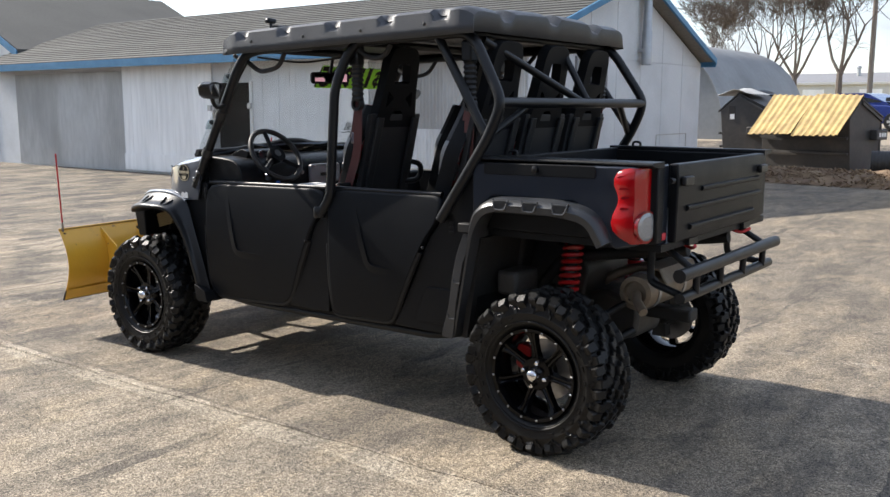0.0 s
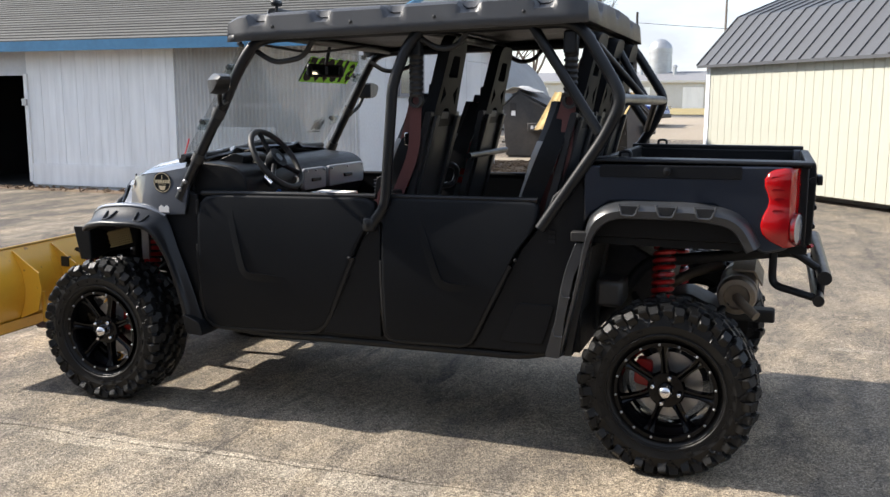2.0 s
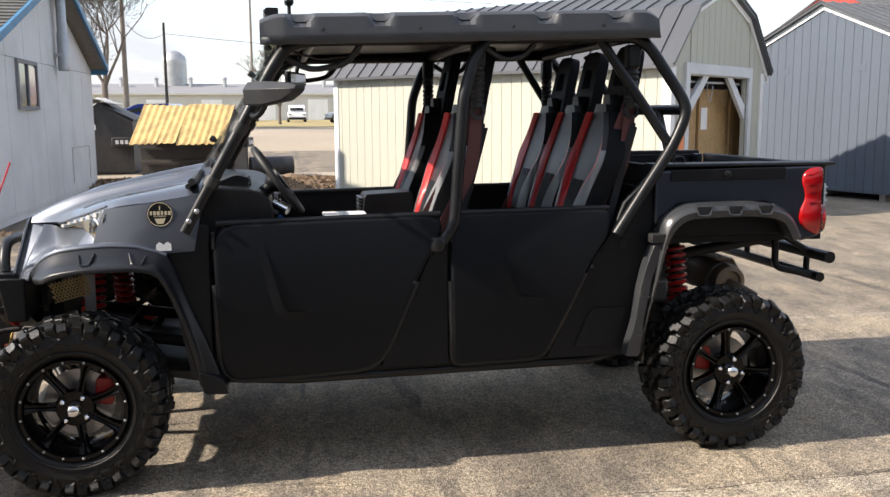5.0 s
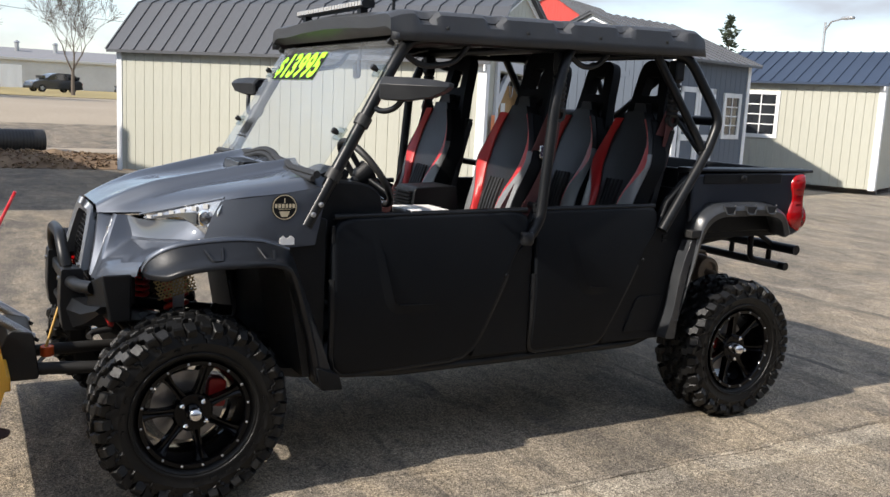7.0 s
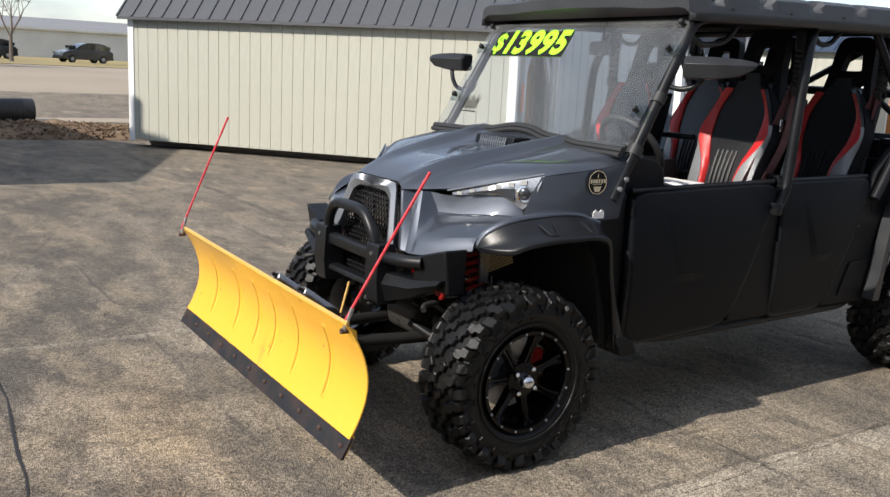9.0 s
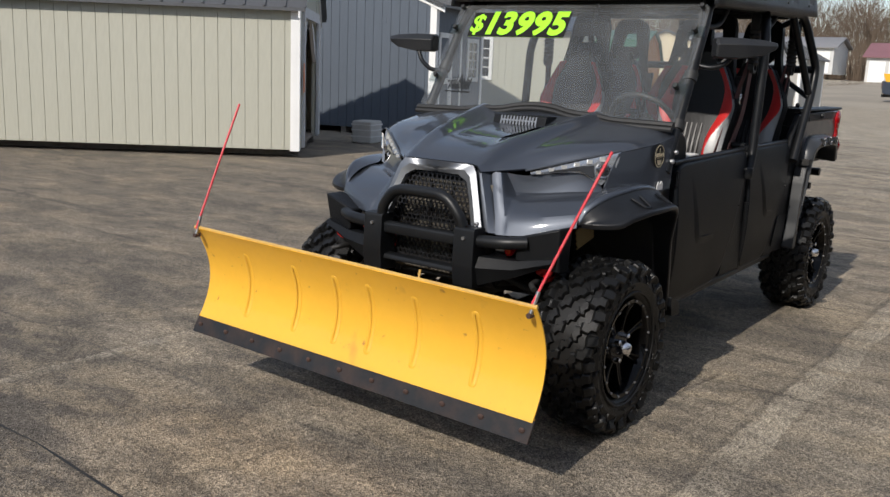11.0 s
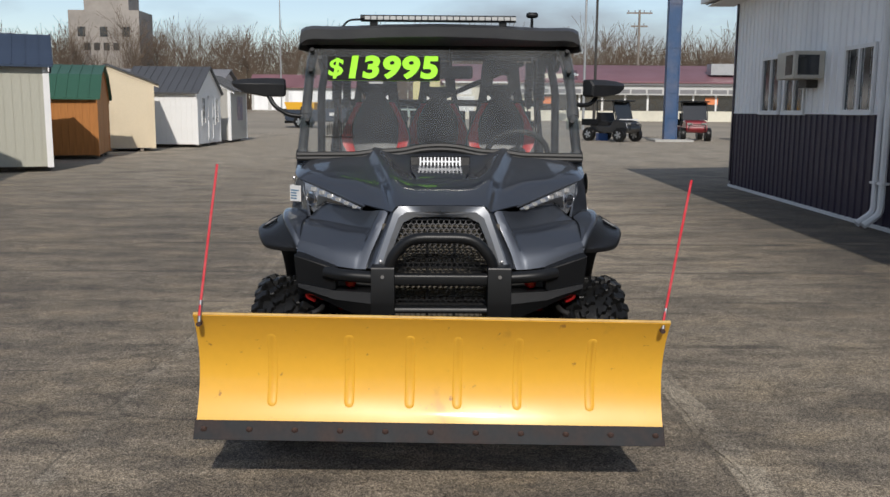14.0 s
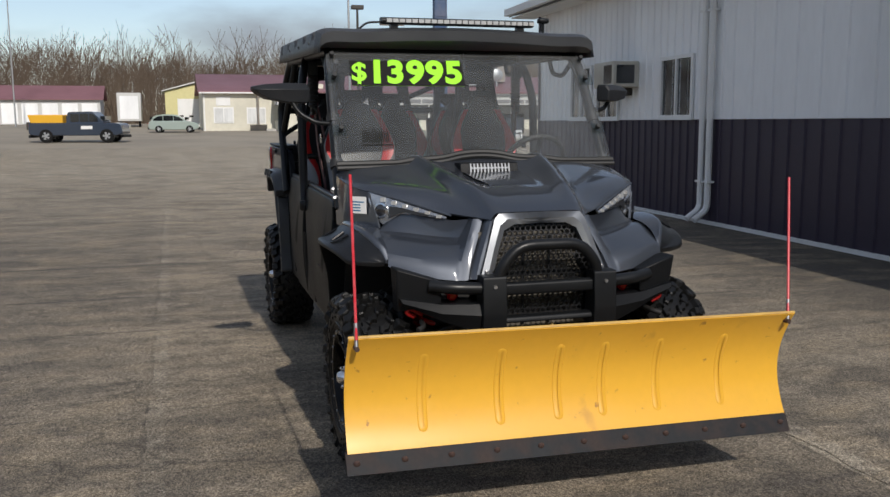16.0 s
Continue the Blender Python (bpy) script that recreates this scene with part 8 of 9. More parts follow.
def bumper_wing():
    return hexa([(1.62, 0.455, 0.838), (1.775, 0.455, 0.838), (1.785, 0.455, 0.742), (1.62, 0.455, 0.742)],
                [(1.645, 0.640, 0.893), (1.755, 0.640, 0.893), (1.722, 0.630, 0.704), (1.645, 0.630, 0.704)])


def bumper_lower():
    bm = B()
    rows = [[(1.66, 0.30, 0.742), (1.66, 0.46, 0.742), (1.65, 0.625, 0.772)], [(1.818, 0.30, 0.738), (1.785, 0.46, 0.740), (1.757, 0.625, 0.768)],
            [(1.842, 0.30, 0.694), (1.808, 0.46, 0.706), (1.774, 0.618, 0.752)], [(1.818, 0.30, 0.616), (1.784, 0.45, 0.668), (1.756, 0.600, 0.736)],
            [(1.66, 0.30, 0.616), (1.66, 0.45, 0.668), (1.65, 0.600, 0.736)]]
    add_grid(bm, rows)
    for i in (0, -1):
        bm.faces.new([bm.verts.new(r[i]) for r in rows])
    return bm


both("bumper_wing", bumper_wing, M["plastic"], bevel=0.008)
both("bumper_lower", bumper_lower, M["plastic"], angle=25)
both("inner_bracket", lambda: box((1.60, 0.30, 0.735), (1.70, 0.47, 0.845)), M["under"], bevel=0.01)
both("tow_strap", lambda: tube([(1.700, 0.520, 0.690), (1.722, 0.555, 0.712), (1.728, 0.585, 0.725), (1.716, 0.590, 0.700), (1.706, 0.555, 0.682)], 0.011, 0.02), M["caliper_red"], "red tow strap")
both("tow_hook", lambda: tube([(1.70, 0.52, 0.655), (1.77, 0.53, 0.650), (1.79, 0.56, 0.640)], 0.012, 0.02), M["under"])
both("marker_lamp", lambda: lathe([(1.70, 0.024), (1.735, 0.024), (1.745, 0.014)], 14, "x", (0, 0.395, 0.766)), M["tail_red"], "small red lamp")
bm = hex_mesh(0.0, 0.16, 0.0, 0.095, 0.014, lambda z: 0.0, lambda y, z: 0 < y < 0.155 and 0 < z < 0.090, 0.0024)
vp("side_mesh", bm, M["mesh_gold"], "gold wire mesh", smooth=False).matrix_basis = pose(1.538, 0.60, 0.772, 14, 0, 90)

# -- windscreen --
GLASS_DIR = Vector((-0.530, 0, 0.848))


def on_glass(y, up, out=0.0):
    """A point on the windscreen: metres up from its foot, out of the pane."""
    return Vector((0.940, 0, 1.285)) + Vector((0, y, 0)) + GLASS_DIR * up + Vector((0.848, 0, 0.530)) * out


bm = B()
ol = rounded([(-0.735, 0.0), (0.735, 0.0), (0.722, 0.655), (-0.722, 0.655)], 0.04)
v0 = [bm.verts.new(on_glass(y, u, 0.0)) for y, u in ol]
v1 = [bm.verts.new(on_glass(y, u, 0.005)) for y, u in ol]
bm.faces.new(v0)
bm.faces.new(v1[::-1])
for i in range(len(ol)):
    bm.faces.new((v0[i], v0[(i + 1) % len(ol)], v1[(i + 1) % len(ol)], v1[i]))
screen = vp("windscreen", bm, M["screen_glass"], "clear polycarbonate windscreen", smooth=False)
screen.visible_shadow = False
for s in (1, -1):
    for u in (0.19, 0.50, 0.63):
        p = on_glass(s * 0.692, u, 0.006)
        nrm = Vector((0.848, 0, 0.530))
        bm = B()
        add_ring_tube(bm, [p, p + nrm * 0.018, p + nrm * 0.030], 0.012, 10, radii=[0.008, 0.014, 0.011])
        part("screen_knob", bm, M["rubber"], screen)
        if u < 0.6:
            bm = B()
            q = [on_glass(s * y, u + du, o) for o in (-0.004, 0.0075) for y, du in ((0.665, -0.028), (0.74, -0.028), (0.74, 0.028), (0.665, 0.028))]
            vs = [bm.verts.new(c) for c in q]
            for f in ((0, 1, 2, 3), (4, 5, 6, 7), (0, 1, 5, 4), (1, 2, 6, 5), (2, 3, 7, 6), (3, 0, 4, 7)):
                bm.faces.new([vs[i] for i in f])
            part("screen_clip", bm, M["window_glass"], screen)
seal = [(-0.735, 0.0), (-0.42, 0.004), (-0.36, 0.018), (-0.20, 0.026), (-0.10, 0.052), (0.0, 0.060), (0.10, 0.052), (0.20, 0.026), (0.36, 0.018), (0.42, 0.004), (0.735, 0.0)]
for o, r in ((0.004, 0.016), (0.026, 0.012)):
    bm = B()
    add_ring_tube(bm, bent([on_glass(y, u - o * 1.1, 0.006 + o * 0.2) for y, u in seal], 0.05), r, 8)
    part("screen_seal", bm, M["rubber"], screen)
rng = random.Random(9)
decal = None
for k in range(16):
    if k == 0:
        q = [on_glass(y, u, 0.0062) for y, u in ((-0.60, 0.10), (-0.44, 0.10), (-0.44, 0.106), (-0.60, 0.106))]
    else:
        y = -0.59 + (k - 1) * 0.0092
        h0 = rng.uniform(0.0, 0.02)
        q = [on_glass(y + dy, 0.105 + h0 + du, 0.0062) for dy, du in ((0, 0), (0.005, 0), (0.005, rng.uniform(0.05, 0.10)), (0, rng.uniform(0.05, 0.10)))]
    bm = B()
    bm.faces.new([bm.verts.new(c) for c in q])
    ob = part("decal" if decal is None else "decal_tree", solid(bm, 0.0008), M["decal_black"], screen if decal is None else decal, "small black pine-wood decal" if decal is None else "", smooth=False)
    decal = decal or ob
# price sticker: black field with green figures outside, green field with black figures inside
GM = Matrix(((0, -0.530, 0.848), (1, 0, 0), (0, 0.848, 0.530))).to_4x4()
for lo, hi, o0, o1, mat_, nm in ((-0.605, 0.0, 0.0056, 0.0064, M["decal_black"], "sticker_field"), (-0.600, -0.005, -0.0016, -0.0008, M["price_green"], "sticker_back")):
    bm = B()
    vs = [bm.verts.new(on_glass(y, u, o)) for o in (o0, o1) for y, u in ((lo, 0.455), (hi, 0.455), (hi, 0.605), (lo, 0.605))]
    for f in ((0, 1, 2, 3), (4, 5, 6, 7), (0, 1, 5, 4), (1, 2, 6, 5), (2, 3, 7, 6), (3, 0, 4, 7)):
        bm.faces.new([vs[i] for i in f])
    part(nm, bm, mat_, screen, smooth=False)
for out, mat_, lab in ((0.0078, M["price_green"], "fluorescent green price figure"), (-0.0024, M["decal_black"], "black price figure on the inside")):
    for k, ch in enumerate("$13995"):
        y = (-0.565, -0.472, -0.374, -0.268, -0.164, -0.060)[k]
        lettering("price_figure", ch, 0.155 if ch == "$" else 0.190, mat_, screen, Matrix.Translation(on_glass(y, 0.530, out)) @ GM, 0.10, lab, 0.0006, 0.0, 1.0, 0.0035 if ch == "$" else 0.0085)

# -- roll cage --
CT = 0.0255
both("cage_tube", lambda: tube([(0.985, 0.728, 1.075), (0.60, 0.704, 1.765), (0.545, 0.690, 1.838), (0.45, 0.680, 1.862), (-0.98, 0.690, 1.892), (-1.045, 0.700, 1.85), (-1.205, 0.742, 1.60), (-1.205, 0.745, 1.54), (-1.145, 0.750, 1.41), (-0.885, 0.760, 1.02)], CT, 0.06, 12), M["cage"])
both("cage_tube", lambda: tube([(-0.30, 0.688, 1.872), (-0.245, 0.715, 1.80), (-0.190, 0.742, 1.64), (-0.150, 0.745, 1.10), (-0.125, 0.748, 1.05), (-0.075, 0.752, 0.985)], CT, 0.05, 12), M["cage"])
both("cage_tube", lambda: tube([(-0.82, 0.686, 1.876), (-1.125, 0.738, 1.43)], 0.022, 0.05, 12), M["cage"])
both("cage_joint", lambda: lathe([(-0.03, 0.028), (-0.02, 0.034), (0.02, 0.034), (0.03, 0.028)], 12, "z", (-0.075, 0.752, 1.0)), M["cage"])
for z, x in ((1.868, 0.44), (1.876, -0.29), (1.890, -0.97)):
    vp("cage_crossbar", tube([(x, -0.685, z), (x, 0.685, z)], 0.022), M["cage"])
vp("cage_crossbar", tube([(-1.205, -0.744, 1.572), (-1.205, 0.744, 1.572)], 0.0245), M["cage"])
vp("cage_diagonal", tube([(-1.03, 0.62, 1.86), (-1.20, -0.05, 1.572)], 0.019), M["cage"])
vp("cage_diagonal", tube([(-1.03, -0.10, 1.86), (-1.20, -0.10, 1.572)], 0.019), M["cage"])
both("cage_brace", lambda: tube([(-1.12, 0.745, 1.40), (-1.20, 0.46, 1.572)], 0.017), M["cage"])
both("grab_handle", lambda: tube([(0.56, 0.66, 1.80), (0.46, 0.66, 1.74), (0.30, 0.665, 1.765), (0.24, 0.675, 1.85)], 0.013, 0.05), M["rubber"])
both("grab_handle", lambda: tube([(-0.30, 0.68, 1.84), (-0.38, 0.67, 1.79), (-0.47, 0.67, 1.80), (-0.52, 0.68, 1.86)], 0.013, 0.05), M["rubber"])
both("pillar_bolt", lambda: lathe([(0.742, 0.011), (0.758, 0.011), (0.762, 0.006)], 8, "y", (0.965, 0, 1.125)), M["steel"])
both("pillar_bolt", lambda: lathe([(0.744, 0.011), (0.758, 0.011), (0.762, 0.006)], 8, "y", (0.932, 0, 1.165)), M["steel"])
for t in (0.30, 0.62):
    p = Vector((0.985, 0.728, 1.075)).lerp(Vector((0.60, 0.704, 1.765)), t)
    d = (Vector((0.60, 0.704, 1.765)) - Vector((0.985, 0.728, 1.075))).normalized()

    def clamp(p=p, d=d):
        bm = B()
        add_ring_tube(bm, [p - d * 0.022, p + d * 0.022], 0.033, 12)
        return bm
    both("pillar_clamp", clamp, M["rubber"])
vp("lap_bar", tube([(-0.16, 0.70, 1.14), (-0.20, 0.30, 1.14), (-0.28, 0.16, 1.14), (-0.30, 0.16, 1.24), (-0.20, 0.30, 1.26)], 0.015, 0.05), M["cage"])
vp("seat_back_bar", tube([(-0.30, -0.70, 1.28), (-0.30, 0.0, 1.28)], 0.017), M["cage"])
vp("wiring", tube([(0.93, 0.716, 1.17), (0.80, 0.695, 1.40), (0.72, 0.70, 1.50), (0.64, 0.685, 1.68), (0.55, 0.66, 1.82)], 0.007, 0.08, 6), M["rubber"])
vp("wiring", tube([(0.55, 0.60, 1.83), (0.40, 0.40, 1.80), (0.20, 0.20, 1.84)], 0.006, 0.08, 6), M["rubber"])

# -- roof --
NOTCH = (0.49, 0.16, -0.20, -0.55, -0.88)


def ramp3(table, v):
    """Straight pieces through (at, value) pairs."""
    for (a, fa), (b, fb) in zip(table, table[1:]):
        if v <= b:
            return fa + (fb - fa) * max(0.0, (v - a) / (b - a))
    return table[-1][1]


def pocket(d, half=0.055):
    """Depth of a notch at a distance from its middle: flat floor, steep sides."""
    return min(1.0, max(0.0, 1 - abs(d) / half) * 1.8)


REAR_POCKET = (0.48, 0.03, -0.42)
CROWN = ((0.0, 1.984), (0.30, 1.978), (0.44, 1.971), (0.56, 1.966), (0.695, 1.968), (0.735, 1.962), (0.762, 1.946), (0.770, 1.880), (0.775, 1.838))


def roof_shell():
    bm = B()
    rows = []
    n = 100
    ys = sorted({round(-0.72 + 0.024 * k, 4) for k in range(61)} | {s * v for s in (1, -1) for v in (0.735, 0.750, 0.762, 0.767, 0.770, 0.775)})
    for i in range(n + 1):
        x = 0.655 - (0.655 + 1.065) * i / n
        lift = (0.60 - x) * 0.0275
        cut_s = max(pocket(x - c) for c in NOTCH)
        end = max(0.0, (x - 0.56) / 0.075, (-0.985 - x) / 0.08)
        row = []
        for y0 in ys:
            y = y0
            z = ramp3(CROWN, abs(y))
            skirt = abs(y) > 0.765
            if not skirt:
                z -= (0.014 if x > 0 else 0.030) * end * end
                if abs(y) > 0.69:
                    z -= 0.034 * cut_s * min(1.0, (abs(y) - 0.69) / 0.03)
                # pockets in the rear edge, with low waves running forward from them
                k = max(pocket(y - c, 0.075) for c in REAR_POCKET)
                z -= 0.040 * k * min(1.0, max(0.0, (-0.965 - x) / 0.035))
                z -= 0.012 * k * min(1.0, max(0.0, (0.40 - x) / 0.1)) * (1 if x > -0.97 else 0)
            if abs(y) > 0.725 and not skirt:
                y -= math.copysign(0.022 * cut_s, y)
            row.append((x, y * (1 - 0.02 * min(end, 1.0)), z + lift))
        rows.append(row)
    for idx in (0, -1):
        src = rows[idx]
        lift = (0.60 - src[0][0]) * 0.0275
        low = [(p[0] + (-0.065 if idx == 0 else -0.006), p[1], min(p[2], (1.866 if idx == 0 else 1.846) + lift)) for p in src]
        if idx == 0:
            rows.insert(0, [(p[0] - 0.006, p[1], max(p[2] - 0.050, q[2])) for p, q in zip(src, low)])
            rows.insert(0, low)
        else:
            rows.append(low)
    add_grid(bm, rows)
    return bm


roof = vp("roof", roof_shell(), M["roof_plastic"], "textured black moulded roof with notched edges", angle=32)
thick = roof.modifiers.new("shell", "SOLIDIFY")
thick.thickness, thick.offset = 0.006, -1.0
part("roof_lining", box((-1.0, -0.70, 1.885), (0.52, 0.70, 1.892), pose(0, 0, 0.012, 0, 1.55, 0)), M["plastic"], roof)
for x in (0.40, 0.0, -0.40, -0.80):
    for s in (1, -1):
        part("roof_bolt", flip(lathe([(0.772, 0.008), (0.778, 0.008), (0.780, 0.004)], 8, "y", (x, 0, 1.895 + (0.6 - x) * 0.0275)), s), M["rubber"], roof)
# light bar
bar = vp("light_bar", prism(rounded([(0.575, 1.990), (0.630, 1.990), (0.640, 2.006), (0.630, 2.024), (0.575, 2.024)], 0.008), -0.43, 0.41, "y"), M["cage"], "long black roof light bar")
cell = None
for k in range(24):
    y = -0.405 + k * 0.0342
    if cell is None:
        cell = part("light_cell", box((0.633, 0, 1.997), (0.643, 0.028, 2.016)), M["led"], bar, smooth=False)
        cell.location.y = y
    else:
        o = new("light_cell", cell.data)
        o.parent, o.location.y = bar, y
for y in (-0.36, 0.34):
    part("bar_bracket", box((0.585, y - 0.02, 1.95), (0.62, y + 0.02, 1.991)), M["cage"], bar)
part("bar_cable", tube([(0.61, -0.43, 2.0), (0.58, -0.50, 2.0), (0.54, -0.54, 1.96)], 0.006, 0.05, 6), M["rubber"], bar)
vp("aerial_lamp", box((0.51, 0.475, 2.022), (0.55, 0.540, 2.052)), M["cage"], "small black lamp on the roof", bevel=0.012)
vp("aerial_stalk", lathe([(1.94, 0.008), (2.023, 0.008)], 8, "z", (0.53, 0.507, 0)), M["cage"])


# -- mirrors --
def mirror_head(c, size, rz, name="side_mirror"):
    """A wedge-shaped mirror head at c, its glass facing back; +y is the tip."""
    hx, hy, hz = size
    bm = B()
    secs = []
    for f, top, low, deep in ((-1.0, 0.72, -0.80, 0.7), (-0.93, 0.92, -0.96, 0.9), (-0.2, 0.94, -0.96, 1.0), (0.55, 0.82, -0.60, 0.9), (0.9, 0.66, -0.02, 0.6), (1.0, 0.58, 0.30, 0.35)):
        y = f * hy
        secs.append([(-hx, y, hz * top), (hx * deep * 0.3, y, hz * top), (hx * deep, y, hz * (top * 0.45 + low * 0.1)), (hx * deep * 0.8, y, hz * low * 0.9), (-hx * 0.2, y, hz * low), (-hx, y, hz * low * 0.9)])
    for a, b in zip(secs, secs[1:]):
        va, vb = [bm.verts.new(p) for p in a], [bm.verts.new(p) for p in b]
        for i in range(6):
            bm.faces.new((va[i], va[(i + 1) % 6], vb[(i + 1) % 6], vb[i]))
    for q in (secs[0], secs[-1]):
        bm.faces.new([bm.verts.new(p) for p in q])
    ob = vp(name, bm, M["plastic_dusty"], "black plastic side mirror", bevel=0.004, angle=24)
    ob.matrix_basis = pose(*c, 0, 0, rz)
    part("mirror_glass", prism(rounded([(-hy * 0.8, -hz * 0.7), (-hy * 0.8, hz * 0.74), (hy * 0.6, hz * 0.66), (hy * 0.72, -hz * 0.3), (hy * 0.4, -hz * 0.66)], 0.02), -hx - 0.003, -hx - 0.0005, "x"), M["mirror"], ob)
    return ob


mirror_head((0.612, 0.912, 1.640), (0.040, 0.147, 0.050), 40)
mirror_head((0.73, -0.965, 1.632), (-0.05, 0.14, 0.052), 194)
vp("mirror_arm", tube([(0.70, 0.715, 1.56), (0.69, 0.78, 1.545), (0.66, 0.83, 1.56), (0.64, 0.86, 1.60)], 0.012, 0.03), M["cage"])
vp("mirror_arm", tube([(0.76, -0.71, 1.48), (0.77, -0.80, 1.485), (0.75, -0.88, 1.53), (0.735, -0.92, 1.60)], 0.012, 0.03), M["cage"])
rv = vp("rear_view_mirror", prism(rounded([(-0.13, -0.034), (-0.13, 0.034), (0.13, 0.036), (0.13, -0.036)], 0.02), -0.012, 0.012, "x"), M["plastic"], bevel=0.008)
rv.matrix_basis = pose(0.50, 0.06, 1.725, 0, 0, -20)
part("mirror_glass", box((-0.0145, -0.108, -0.022), (-0.0125, 0.108, 0.024)), M["mirror"], rv)
vp("mirror_stem", tube([(0.50, 0.06, 1.74), (0.47, 0.06, 1.86)], 0.01), M["plastic"])

# -- dash and steering --
vp("dashboard", prism(rounded([(0.93, 1.262), (0.70, 1.245), (0.63, 1.20), (0.62, 1.08), (0.70, 0.95), (0.93, 0.90)], 0.04), -0.68, 0.68, "y"), M["plastic"], "black moulded dashboard", bevel=0.015)
for y0, y1 in ((-0.62, -0.16), (-0.12, 0.14)):
    d = vp("dash_panel", prism(rounded([(y0, 1.075), (y0, 1.195), (y1, 1.195), (y1, 1.075)], 0.02), 0.600, 0.628, "x"), M["dash_grey"], bevel=0.006)
    for y in (y0 + 0.03, (y0 + y1) / 2, y1 - 0.03):
        part("panel_screw", lathe([(0.590, 0.006), (0.6005, 0.006)], 8, "x", (0, y, 1.18)), M["steel"], d)
    part("panel_handle", box((0.588, (y0 + y1) / 2 - 0.05, 1.12), (0.5995, (y0 + y1) / 2 + 0.05, 1.14)), M["cage"], d, bevel=0.004)
vp("gauge_hood", prism(rounded([(0.74, 1.23), (0.72, 1.285), (0.78, 1.300), (0.88, 1.26)], 0.02), 0.32, 0.54, "y"), M["plastic"], bevel=0.015)
vp("gauge", lathe([(0.718, 0.035), (0.726, 0.035)], 24, "x", (0, 0.43, 1.255)), M["lamp_dark"])
vp("screw_head", lathe([(0.612, 0.012), (0.622, 0.012)], 8, "x", (0, 0.2, 1.15)), M["steel"])
SW = pose(0.601, 0.430, 1.266, 0, 36, 0)
bm = B()
add_ring_tube(bm, [(0, 0.172 * math.cos(k * math.tau / 40), 0.172 * math.sin(k * math.tau / 40)) for k in range(40)], 0.0155, 10, closed=True)
sw = vp("steering_wheel", bm, M["rubber"], "black steering wheel")
sw.matrix_basis = SW
part("wheel_hub", lathe([(-0.018, 0.03), (-0.02, 0.055), (0.03, 0.045), (0.05, 0.03)], 20, "x"), M["plastic"], sw)
for a in (0.0, math.tau / 3 * 1.05, math.tau / 3 * 1.95):
    part("wheel_spoke", tube([(0.01, 0.04 * math.cos(a + 1.57), 0.04 * math.sin(a + 1.57)), (0.0, 0.165 * math.cos(a + 1.57), 0.165 * math.sin(a + 1.57))], 0.013), M["plastic"], sw)
part("badge_plate", lathe([(-0.024, 0.022), (-0.020, 0.022)], 16, "x"), M["silver"], sw)
vp("steering_column", tube([(0.61, 0.43, 1.255), (0.86, 0.43, 1.07)], 0.028), M["plastic"])
vp("ignition_barrel", tube([(0.62, 0.50, 1.17), (0.56, 0.53, 1.14)], 0.024), M["chrome"])
vp("loose_wiring", tube([(0.60, 0.42, 1.10), (0.55, 0.46, 1.05), (0.57, 0.38, 1.02), (0.62, 0.45, 0.98)], 0.014, 0.05), M["blue_plastic"])
cons = vp("centre_console", prism(rounded([(0.22, 0.86), (0.18, 1.165), (-0.06, 1.175), (-0.10, 0.86)], 0.02), -0.11, 0.11, "y"), M["plastic"], bevel=0.012)
bm = B()
for k in range(7):
    add_box(bm, (0.186, -0.09, 1.03 + k * 0.018), (0.206, 0.09, 1.038 + k * 0.018))
part("console_slat", bm, M["cage"], cons, smooth=False)
vp("cushion_board", box((0.20, 0.30, 1.088), (0.40, 0.58, 1.105)), M["paper"], "white board lying on the seat", bevel=0.006)


